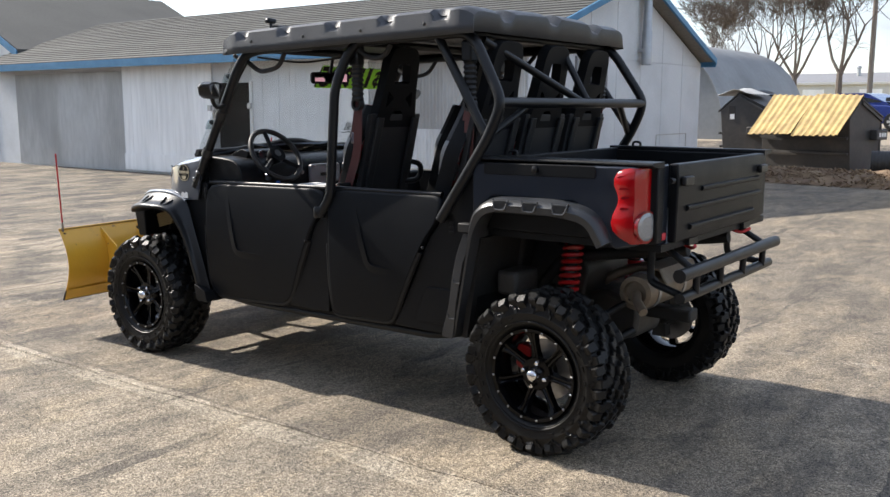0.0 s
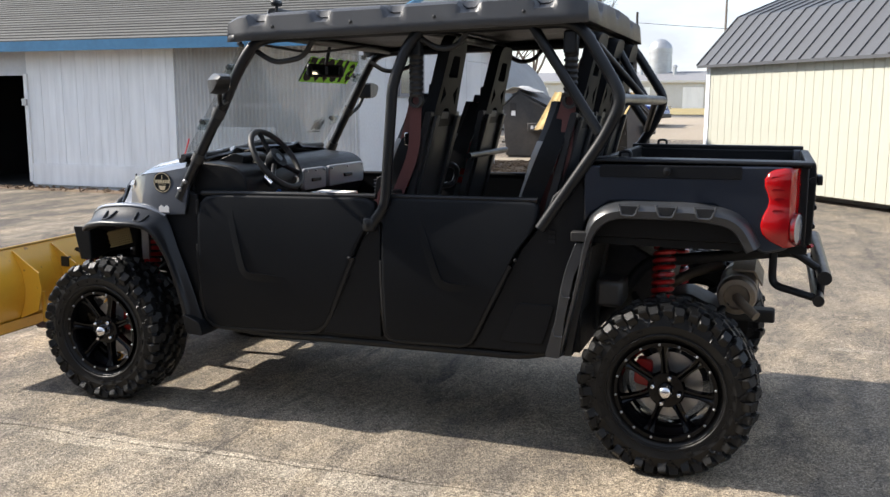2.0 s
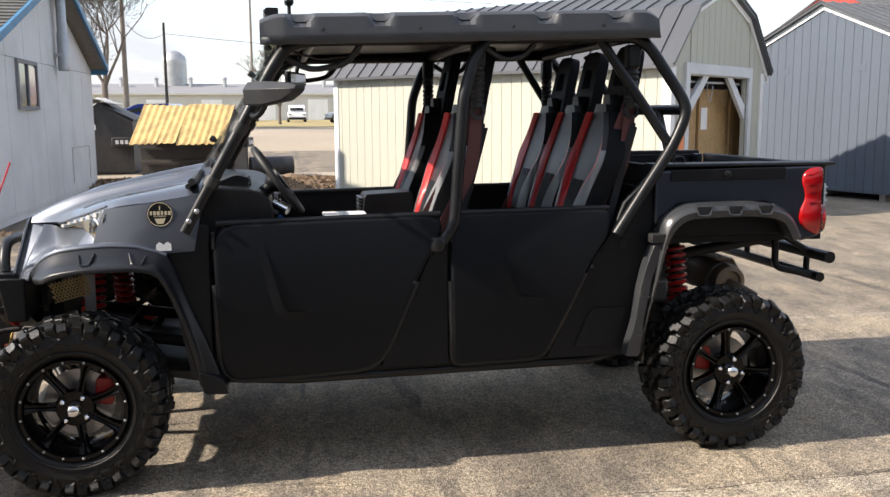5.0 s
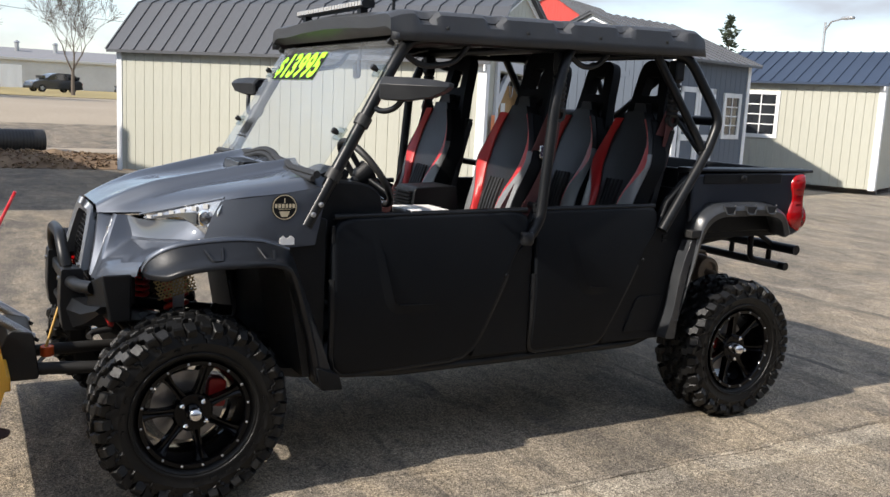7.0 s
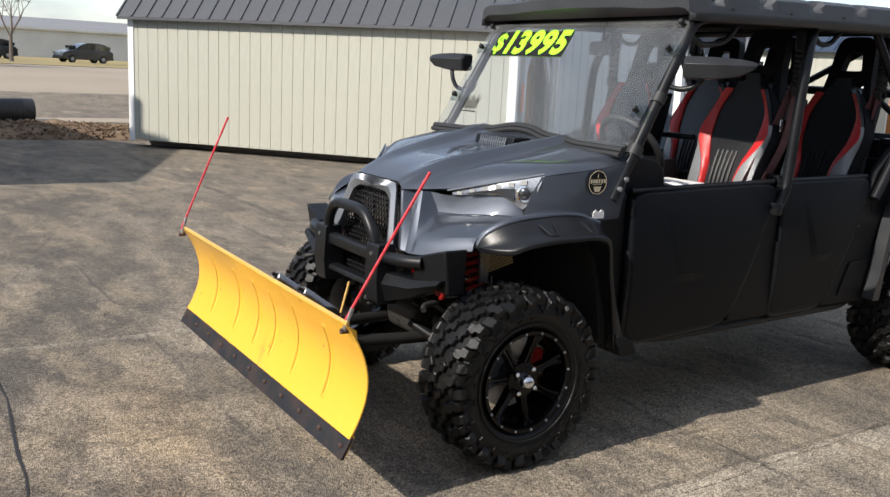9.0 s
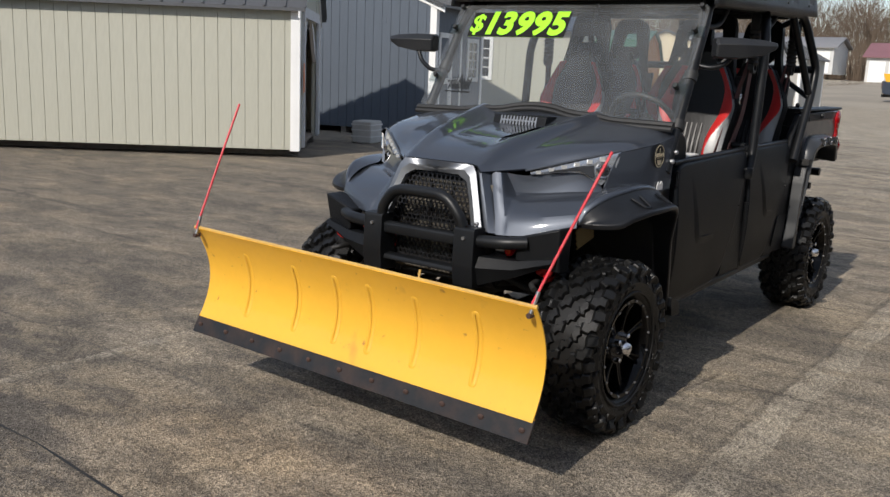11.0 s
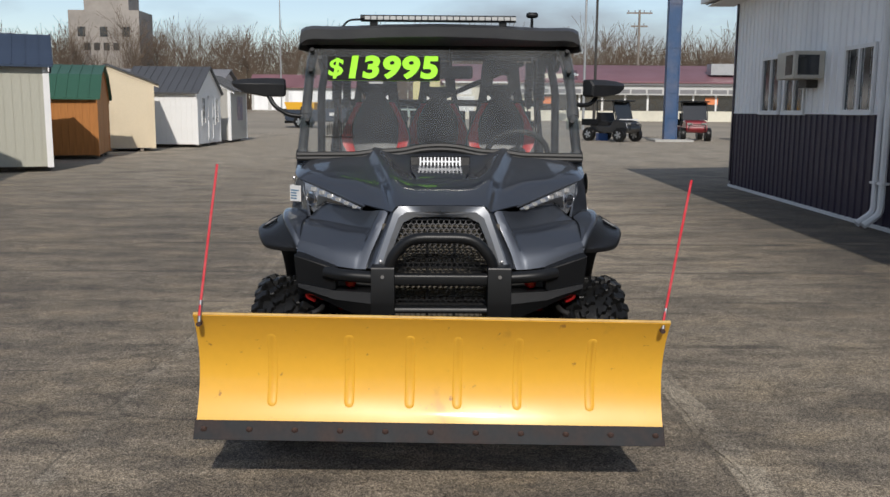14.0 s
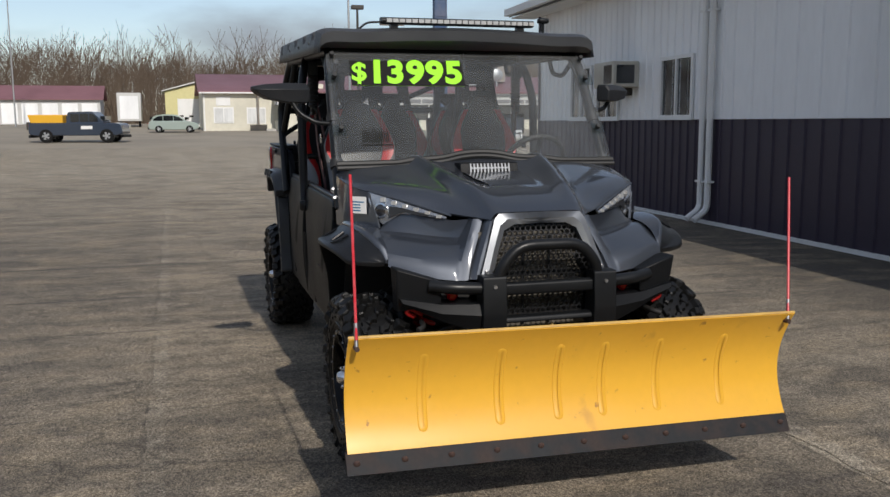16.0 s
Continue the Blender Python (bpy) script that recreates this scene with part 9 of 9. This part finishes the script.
# -- seats --
def seat(x, y):
    """A bucket seat whose hip point is near (x, y)."""
    root = empty("seat", pose(x, y, 0), UTV)

    def spine(t):
        """Back face of the rest at a height 0..1: x and z."""
        return (-0.03 - 0.170 * t + 0.022 * math.sin(t * 6.0), 0.84 + 0.75 * t)

    def edge(t):
        """Half width of the rest: full at the hip, drawn in at the waist, wide again at the shoulder."""
        return 0.218 - 0.020 * math.sin(min(t / 0.62, 1) * math.pi) - 0.115 * max(0.0, (t - 0.66) / 0.34) ** 1.25

    def stripe(t):
        """Inner edge of the red piping."""
        return 0.118 - 0.028 * math.sin(min(t / 0.6, 1) * math.pi) + 0.030 * math.sin(max(0.0, t - 0.45) / 0.55 * math.pi) - 0.055 * max(0.0, (t - 0.8) / 0.2)

    def strip(f0, f1, d0, d1, mat_, name, t0=0.0, t1=1.0, s=1):
        bm = B()
        rows = []
        for k in range(17):
            t = t0 + (t1 - t0) * k / 16
            bx, bz = spine(t)
            puff = 0.014 * math.sin(t * math.pi)
            a, b = f0(t), f1(t)
            rows.append([(bx, s * a, bz), (bx + d0 + puff, s * a, bz + 0.01), (bx + (d0 + d1) / 2 + puff * 1.5, s * (a + b) / 2, bz + 0.012), (bx + d1 + puff, s * b, bz + 0.01), (bx, s * b, bz)])
        add_grid(bm, rows)
        for row in (rows[0], rows[-1]):
            bm.faces.new([bm.verts.new(q) for q in row])
        part(name, bm, mat_, root)

    def red_out(t):
        return min(stripe(t) + 0.020 + 0.066 * min(1.0, max(0.0, (t - 0.36) / 0.34)) ** 1.2, edge(t) - 0.003)

    strip(lambda t: -stripe(t) + 0.0005, lambda t: stripe(t) - 0.0005, 0.074, 0.074, M["vinyl_black"], "back_panel")
    for s in (1, -1):
        strip(stripe, red_out, 0.082, 0.100, M["vinyl_red"], "red_stripe", 0.0, 0.95, s)
        strip(lambda t: red_out(t) + 0.0005, edge, 0.104, 0.080, M["vinyl_grey"], "side_bolster", 0.0, 0.72, s)
        strip(lambda t: red_out(t) + 0.0005, edge, 0.102, 0.070, M["vinyl_black"], "shoulder_bolster", 0.72, 0.95, s)
        strip(lambda t: edge(t) + 0.0005, lambda t: edge(t) + 0.006, 0.074, 0.066, M["seat_shell"], "side_panel", 0.0, 0.95, s)
    for k in range(5):
        yy = -0.052 + k * 0.026
        for rows in ((0.06, 0.12, 0.18, 0.235), (0.255, 0.32, 0.40, 0.47, 0.53)):
            bm = B()
            add_ring_tube(bm, [(spine(t)[0] + 0.076 + 0.018 * math.sin(t * math.pi), yy * (1 + 0.5 * max(0.0, t - 0.3)), spine(t)[1] + 0.01) for t in rows], 0.011, 6, radii=[0.012 * (1.0 if t < 0.3 else 1 - 1.6 * (t - 0.25)) for t in rows])
            part("stitch_ridge", bm, M["vinyl_black"], root)
    # hard back shell with openings at the head
    bm = B()
    for t0, t1, w in ((0.0, 0.9, 0.20),):
        x0, z0 = spine(t0)
        x1, z1 = spine(t1)
        add_prism(bm, rounded([(x0 - 0.002, z0), (x1 - 0.002, z1), (x1 - 0.03, z1), (x0 - 0.045, z0)], 0.01), -w, w, "y")
    shell = part("back_shell", bm, M["seat_back"], root, "grey-black moulded seat shell", bevel=0.008)
    bx, bz = spine(0.9)
    for s in (1, -1):
        part("shell_rib", prism([(spine(0.1)[0] - 0.04, 0.92), (bx - 0.03, bz - 0.02), (bx - 0.05, bz - 0.02), (spine(0.1)[0] - 0.065, 0.92)], min(s * 0.12, s * 0.17), max(s * 0.12, s * 0.17), "y"), M["seat_back"], shell, bevel=0.006)
    # head frame: a tapering hoop with a cross
    top = 1.87
    hb = bz - 0.02
    lean = (top - hb) * 0.22

    def hp(yy, zz):
        return (bx + 0.03 - (zz - hb) / (top - hb) * lean, yy, zz)

    outline = [(0.172, hb - 0.04), (0.150, hb + 0.06), (0.132, hb + 0.16), (0.118, top - 0.06), (0.100, top - 0.018), (0.066, top)]
    outline = outline + [(-y_, z_) for y_, z_ in reversed(outline)]
    upper = [(0.064, top - 0.185), (0.046, top - 0.085), (-0.046, top - 0.085), (-0.064, top - 0.185)]
    lower = [(0.054, hb - 0.004), (0.048, hb + 0.024), (0.026, hb + 0.046), (-0.026, hb + 0.046), (-0.048, hb + 0.024), (-0.054, hb - 0.004)]
    gap = [(0.102, hb + 0.062), (0.096, hb + 0.150), (0.048, hb + 0.112)]
    bm = B()
    for ring in (rounded(outline, 0.02), rounded(upper, 0.014), rounded(lower, 0.008), rounded(gap, 0.008), rounded([(-y_, z_) for y_, z_ in gap], 0.008)):
        vs = [bm.verts.new(hp(q[0], q[1])) for q in ring]
        for k in range(len(vs)):
            bm.edges.new((vs[k - 1], vs[k]))
    bmesh.ops.triangle_fill(bm, use_beauty=True, use_dissolve=False, edges=bm.edges[:])
    part("head_frame", solid(bm, 0.055), M["seat_shell"], root, bevel=0.008)
    part("head_pad", prism(rounded([(-0.062, hb + 0.066), (-0.040, hb + 0.150), (0.040, hb + 0.150), (0.062, hb + 0.066)], 0.012), hp(0, hb + 0.11)[0] - 0.012, hp(0, hb + 0.11)[0] + 0.036, "x"), M["vinyl_black"], root, bevel=0.012)
    # cushion
    bm = prism(rounded([(-0.03, 0.72), (-0.04, 0.86), (0.05, 0.90), (0.40, 0.93), (0.46, 0.88), (0.44, 0.74)], 0.04), -0.11, 0.11, "y")
    part("cushion", bm, M["vinyl_black"], root, bevel=0.02)
    for s in (1, -1):
        a, b = sorted((s * 0.111, s * 0.225))
        part("cushion_bolster", prism(rounded([(-0.03, 0.72), (-0.04, 0.88), (0.05, 0.92), (0.38, 0.965), (0.46, 0.92), (0.44, 0.74)], 0.04), a, b, "y"), M["vinyl_grey"], root, bevel=0.03)
    part("seat_base", box((-0.02, -0.20, 0.47), (0.42, 0.20, 0.73)), M["under"], root)
    return root


for y in (0.40, -0.40):
    seat(-0.09, y)
for y in (0.455, 0.0, -0.455):
    seat(-0.78, y)


# -- belts --
def ribbon(pts, w, up=Vector((0, 1, 0))):
    bm = B()
    pts = bent(pts, 0.08)
    rows = []
    for i, p in enumerate(pts):
        a, b = pts[max(i - 1, 0)], pts[min(i + 1, len(pts) - 1)]
        side = (b - a).cross(up)
        side = side.normalized() * w / 2 if side.length > 1e-6 else Vector((w / 2, 0, 0))
        rows.append([tuple(p - side), tuple(p + side)])
    add_grid(bm, rows)
    return solid(bm, 0.003)


for x, m_ in ((-0.27, "belt"), (-0.98, "belt")):
    both("seat_belt", lambda x=x: ribbon([Vector((x, 0.655, 1.60)), Vector((x + 0.02, 0.64, 1.32)), Vector((x + 0.20, 0.60, 0.95))], 0.055), M[m_], "maroon seat belt")
    both("seat_belt", lambda x=x: ribbon([Vector((x + 0.005, 0.64, 1.60)), Vector((x + 0.09, 0.60, 1.34)), Vector((x + 0.30, 0.56, 0.95))], 0.05), M[m_], "maroon seat belt")
    both("belt_boot", lambda x=x: lathe([(1.58 + k * 0.012, 0.034 if k % 2 else 0.026) for k in range(16)], 12, "z", (x, 0.655, 0)), M["rubber"])
    both("belt_mount", lambda x=x: box((x - 0.03, 0.63, 1.76), (x + 0.03, 0.69, 1.86)), M["cage"], bevel=0.01)
    both("belt_guide", lambda x=x: lathe([(0.64, 0.020), (0.64, 0.034), (0.672, 0.034), (0.672, 0.020)], 14, "y", (x, 0, 1.565), closed=True), M["rubber"])
    both("belt_buckle", lambda x=x: box((x + 0.03, 0.622, 1.36), (x + 0.07, 0.634, 1.42)), M["chrome"], bevel=0.003)
vp("belt_stalk", tube([(-0.12, 0.20, 0.92), (-0.14, 0.19, 1.08)], 0.012), M["rubber"])
vp("belt_button", box((-0.155, 0.175, 1.08), (-0.125, 0.205, 1.13)), M["flag_red"])

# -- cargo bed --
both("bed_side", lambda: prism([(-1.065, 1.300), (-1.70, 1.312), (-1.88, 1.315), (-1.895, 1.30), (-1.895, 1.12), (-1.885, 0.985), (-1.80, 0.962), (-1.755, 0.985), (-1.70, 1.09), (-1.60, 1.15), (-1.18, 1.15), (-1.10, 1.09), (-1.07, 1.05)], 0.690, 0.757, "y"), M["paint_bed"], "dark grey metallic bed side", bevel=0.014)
for s in (1, -1):
    lid = vp("side_locker_lid", flip(prism(rounded([(-1.135, 1.252), (-1.135, 1.303), (-1.700, 1.309), (-1.700, 1.256)], 0.008), 0.7575, 0.763, "y"), s), M["plastic"], bevel=0.003)
    part("locker_latch", flip(lathe([(0.763, 0.016), (0.776, 0.015), (0.780, 0.006)], 14, "y", (-1.41, 0, 1.283)), s), M["cage"], lid)
    vp("bed_rail_cap", flip(prism(rounded([(0.640, 1.300), (0.640, 1.332), (0.752, 1.330), (0.758, 1.316), (0.70, 1.305)], 0.008), -1.955, -1.06, "x"), s), M["plastic"], bevel=0.004)
    vp("bed_inner_wall", flip(box((-1.95, 0.625, 0.99), (-1.08, 0.689, 1.31)), s), M["plastic"], bevel=0.006)
    vp("bed_hook", flip(tube([(-1.20, 0.655, 1.33), (-1.20, 0.655, 1.355), (-1.245, 0.655, 1.355), (-1.245, 0.655, 1.33)], 0.007, 0.02), s), M["cage"])
vp("bed_floor", box((-1.96, -0.66, 0.955), (-1.08, 0.66, 0.985)), M["plastic"])
vp("bed_front_wall", box((-1.115, -0.66, 0.985), (-1.085, 0.66, 1.322)), M["plastic"], bevel=0.008)
tg = vp("tailgate", prism(rounded([(-1.962, 0.985), (-1.962, 1.318), (-2.000, 1.318), (-2.006, 1.25), (-2.000, 0.985)], 0.008), -0.558, 0.558, "y"), M["plastic"], "black moulded tailgate", bevel=0.008)
tg.matrix_basis = pose(0.022, 0, 0)
for z, y0, y1 in ((1.20, -0.46, 0.30), (1.125, -0.50, 0.46), (1.04, -0.40, 0.42)):
    part("tailgate_ridge", prism(rounded([(-2.000, z - 0.014), (-2.000, z + 0.014), (-2.016, z + 0.008), (-2.016, z - 0.008)], 0.003), y0, y1, "y"), M["plastic"], tg, bevel=0.005)
for s in (1, -1):
    part("tailgate_latch", flip(box((-2.03, 0.44, 1.225), (-2.0065, 0.54, 1.265)), s), M["cage"], tg, bevel=0.006)
    part("tailgate_pin", flip(tube([(-1.99, 0.575, 1.25), (-1.99, 0.61, 1.25)], 0.012), s), M["cage"], tg)
    part("tailgate_hinge", flip(box((-2.0, 0.30, 0.955), (-1.96, 0.40, 0.985)), s), M["cage"], tg)
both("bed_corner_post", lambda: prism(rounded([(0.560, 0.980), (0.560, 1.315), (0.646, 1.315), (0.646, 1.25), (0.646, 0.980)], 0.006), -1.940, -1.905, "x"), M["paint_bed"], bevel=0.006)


def tail_lamp():
    """Lens wrapped round the rear corner: two rounded lobes in its forward edge, with a waist between them."""
    bm = B()
    rows = []
    for z, xf, out in ((1.306, -1.850, 0.0), (1.300, -1.818, 0.003), (1.286, -1.797, 0.008), (1.262, -1.785, 0.011), (1.232, -1.786, 0.010), (1.202, -1.798, 0.006), (1.176, -1.804, 0.004), (1.150, -1.800, 0.006),
                       (1.112, -1.783, 0.011), (1.076, -1.777, 0.013), (1.044, -1.785, 0.011), (1.020, -1.808, 0.007), (1.004, -1.838, 0.003), (0.994, -1.858, 0.0)):
        o = 0.758 + out
        corner = min(-1.864, xf - 0.012)
        rows.append([(xf, 0.750, z), (xf - 0.004, o - 0.002, z), (xf - 0.010, o + 0.003, z), (corner, o + 0.006, z), (-1.884, o + 0.002, z), (-1.896, o - 0.014, z), (-1.913, 0.712, z), (-1.930, 0.650, z), (-1.915, 0.644, z)])
    add_grid(bm, rows)
    for row in (rows[0], rows[-1]):
        bm.faces.new([bm.verts.new(q) for q in row])
    return bm


for s in (1, -1):
    tl = vp("tail_light", flip(tail_lamp(), s), M["tail_red"], "large wrap-around red tail light", angle=40)
    rm = Matrix.Translation((-1.918, s * 0.716, 1.066)) @ Matrix.Rotation(s * radians(180 - 17), 4, "Z")
    part("reversing_lamp", lathe([(-0.012, 0.059), (0.004, 0.059), (0.007, 0.054), (0.0085, 0.036), (0.009, 0.004)], 32, "x"), M["lamp_pale"], tl, "clear round reversing lamp", matrix=rm)
    part("lamp_ring", lathe([(-0.010, 0.059), (0.006, 0.059), (0.006, 0.065), (-0.010, 0.065)], 32, "x", closed=True), M["tail_dark"], tl, matrix=rm)
    for z, x0 in ((1.270, -1.806), (1.222, -1.812), (1.186, -1.822), (1.140, -1.818), (1.100, -1.806)):
        part("lens_band", flip(prism(rounded([(x0, z - 0.003), (x0 - 0.012, z + 0.005), (-1.862, z + 0.003), (-1.862, z - 0.003), (x0 - 0.012, z - 0.006)], 0.002), 0.760, 0.7725 if z < 1.17 or z > 1.2 else 0.7690, "y"), s), M["tail_dark"], tl, "dark red band in the lens")
    part("reflector", flip(box((-1.950, 0.592, 1.002), (-1.9405, 0.640, 1.030)), s), M["flag_red"], tl)
both("tie_down", lambda: tube([(-1.90, 0.30, 0.95), (-1.96, 0.32, 0.93), (-1.99, 0.36, 0.95)], 0.008, 0.02), M["spring_red"])

# -- rear bumper --
vp("rear_bumper_bar", tube([(-2.035, -0.635, 0.858), (-2.035, 0.635, 0.858)], 0.029, 0.05, 12), M["cage"])
vp("rear_bumper_bar", tube([(-2.020, -0.585, 0.752), (-2.020, 0.585, 0.752)], 0.024, 0.05, 12), M["cage"])
for y in (-0.44, -0.15, 0.15, 0.44):
    vp("rear_bumper_strut", tube([(-2.032, y, 0.755), (-2.035, y, 0.85)], 0.016), M["cage"])
both("rear_bumper_arm", lambda: tube([(-2.012, 0.535, 0.755), (-1.850, 0.485, 0.788), (-1.836, 0.475, 0.815), (-1.836, 0.470, 0.985)], 0.017, 0.03), M["cage"])
both("rear_bumper_arm", lambda: tube([(-2.030, 0.47, 0.862), (-1.86, 0.45, 0.965)], 0.016), M["cage"])


# ---- snow plough in front ----
PLOW = empty("snow_plow", pose(2.29, -0.039, 0.50, -0.85, 0, 0))
tagged(PLOW, "yellow steel snow plough blade with two red marker rods", "snow plow")
HALF = 0.906


def pp(name, bm, mat, label="", parent=None, **kw):
    return part(name, bm, mat, parent or PLOW, label, **kw)


def blade_x(z):
    """Curve of the blade about its middle height; z from -0.20 to 0.235."""
    t = (z + 0.19) / 0.425
    return -0.028 + 0.028 * t - 0.078 * math.sin(min(max(t, 0), 1) * math.pi) ** 0.9


RIBS = (-0.66, -0.36, -0.124, 0.062, 0.297, 0.583)
bm = B()
rows = []
ny, nz = 60, 22
for j in range(nz + 1):
    z = -0.19 + 0.425 * j / nz
    row = []
    for i in range(ny + 1):
        y = -HALF + 2 * HALF * i / ny
        row.append((blade_x(z) + 0.002 * noise.noise((y * 1.7, z * 4, 0)), y, z))
    rows.append(row)
add_grid(bm, rows)
blade = pp("blade", solid(bm, 0.005), M["plow"], "curved yellow blade with six pressed slots")
for r in RIBS:
    rings = []
    for w, out in ((0.0225, -0.0015), (0.0205, 0.0030), (0.0180, 0.0062), (0.0135, 0.0080), (0.003, 0.0085)):
        ring = [(w * math.cos(k * math.pi / 8), 0.135 + w * math.sin(k * math.pi / 8)) for k in range(9)]
        ring += [(-w, 0.135 - 0.255 * q / 10) for q in range(1, 10)]
        ring += [(-w * math.cos(k * math.pi / 8), -0.120 - w * math.sin(k * math.pi / 8)) for k in range(9)]
        ring += [(w, -0.120 + 0.255 * q / 10) for q in range(1, 10)]
        rings.append([(blade_x(z) + out, r + 0.039 + y, z) for y, z in ring + ring[:1]])
    bm = B()
    add_grid(bm, rings)
    part("pressed_slot", bm, M["plow"], blade)
bm = B()
add_ring_tube(bm, [(blade_x(0.235) - 0.004, -HALF, 0.236), (blade_x(0.235) - 0.004, HALF, 0.236)], 0.007, 8)
pp("top_roll", bm, M["plow_edge"], "chipped cream top edge")
pp("blade_foot", prism([(-0.048, -0.180), (-0.0425, -0.180), (-0.0095, -0.245), (-0.016, -0.250)], -HALF, HALF, "y"), M["plow"])
pp("wear_bar", prism([(-0.042, -0.184), (-0.028, -0.186), (0.010, -0.256), (-0.004, -0.258)], -HALF - 0.008, HALF + 0.006, "y"), M["wear_steel"], "dark scuffed steel wear bar", bevel=0.002)
wb = None
for k in range(11):
    y = -HALF + 0.03 + (2 * HALF - 0.06) * k / 10
    if wb is None:
        wb = pp("wear_bolt", lathe([(-0.002, 0.013), (0.006, 0.012), (0.010, 0.006)], 10, "x"), M["rust"])
    else:
        nb = new("wear_bolt", wb.data)
        nb.parent = PLOW
        wb_ = nb
    (wb if k == 0 else wb_).matrix_basis = pose(-0.011, y, -0.219, 0, 28, 0)
for y in (-0.60, -0.30, 0.30, 0.60):
    ol = [(blade_x(z) - 0.006, z) for z in (-0.18, -0.10, 0.0, 0.10, 0.22)] + [(-0.20, 0.10), (-0.215, 0.0), (-0.18, -0.12)]
    pp("back_rib", prism(ol, y - 0.005, y + 0.005, "y"), M["plow"])
pp("back_channel", box((-0.235, -0.42, -0.10), (-0.185, 0.42, -0.04)), M["plow"], bevel=0.006)
pp("pivot_plate", prism(rounded([(-0.36, -0.14), (-0.34, 0.06), (-0.25, 0.08), (-0.20, -0.02), (-0.20, -0.14)], 0.02), -0.17, 0.17, "y"), M["under"], bevel=0.008)
for y in (-0.14, 0.14):
    bm = B()
    p0, p1 = Vector((-0.165, y, 0.16)), Vector((-0.36, y, 0.02))
    d = (p1 - p0).normalized()
    u = d.orthogonal().normalized()
    v = d.cross(u)
    add_ring_tube(bm, [p0.lerp(p1, 0.1 + 0.8 * k / 240) + (u * math.cos(k * 0.55) + v * math.sin(k * 0.55)) * 0.017 for k in range(241)], 0.0042, 5)
    pp("trip_spring", bm, M["steel"], "grey steel trip spring")
    pp("spring_rod", tube([p0, p1], 0.008), M["under"])
    pp("push_tube", tube([(-0.30, y * 0.95, -0.10), (-0.75, y * 1.3, -0.115), (-1.35, y * 1.7, -0.075)], 0.027), M["under"])
for y in (-0.30, 0.30):
    pp("spring_lug", box((-0.15, y - 0.012, 0.08), (-0.095, y + 0.012, 0.14)), M["under"])
pp("skid_shoe", lathe([(-0.225, 0.05), (-0.215, 0.055), (-0.20, 0.02)], 14, "z", (-0.17, HALF - 0.36, 0)), M["rust"])
pp("skid_post", tube([(-0.17, HALF - 0.36, -0.20), (-0.17, HALF - 0.36, -0.02)], 0.012), M["plow"])
for s, base, top in ((1, (-0.004, 0.878, 0.232), (-0.230, 1.018, 0.762)), (-1, (0.012, -0.880, 0.232), (-0.215, -0.856, 0.788))):
    rod = pp("marker_rod", tube([base, Vector(base).lerp(Vector(top), 0.5) + Vector((0.0, 0.0, 0.004)), top], 0.0052, 0.1, 8), M["flag_red"], "thin red marker rod")
    part("rod_ferrule", tube([Vector(base) - Vector((0, 0, 0.03)), Vector(base).lerp(Vector(top), 0.10)], 0.0075), M["steel"], rod)
    part("rod_bolt", lathe([(-0.02, 0.010), (0.012, 0.010)], 6, "x", (base[0], base[1], base[2] - 0.03)), M["rust"], rod)
pp("winch_rope", tube([(-0.45, 0.05, 0.14), (-0.38, 0.07, -0.08)], 0.006), M["plow_edge"])
pp("hook_stop", lathe([(-0.02, 0.028), (0.02, 0.028)], 14, "z", (-0.40, 0.06, -0.05)), M["hook_orange"], "orange rubber hook stop")
pp("winch_hook", tube([(-0.39, 0.065, -0.07), (-0.35, 0.075, -0.11), (-0.37, 0.075, -0.15), (-0.41, 0.075, -0.14)], 0.009, 0.03), M["steel"])
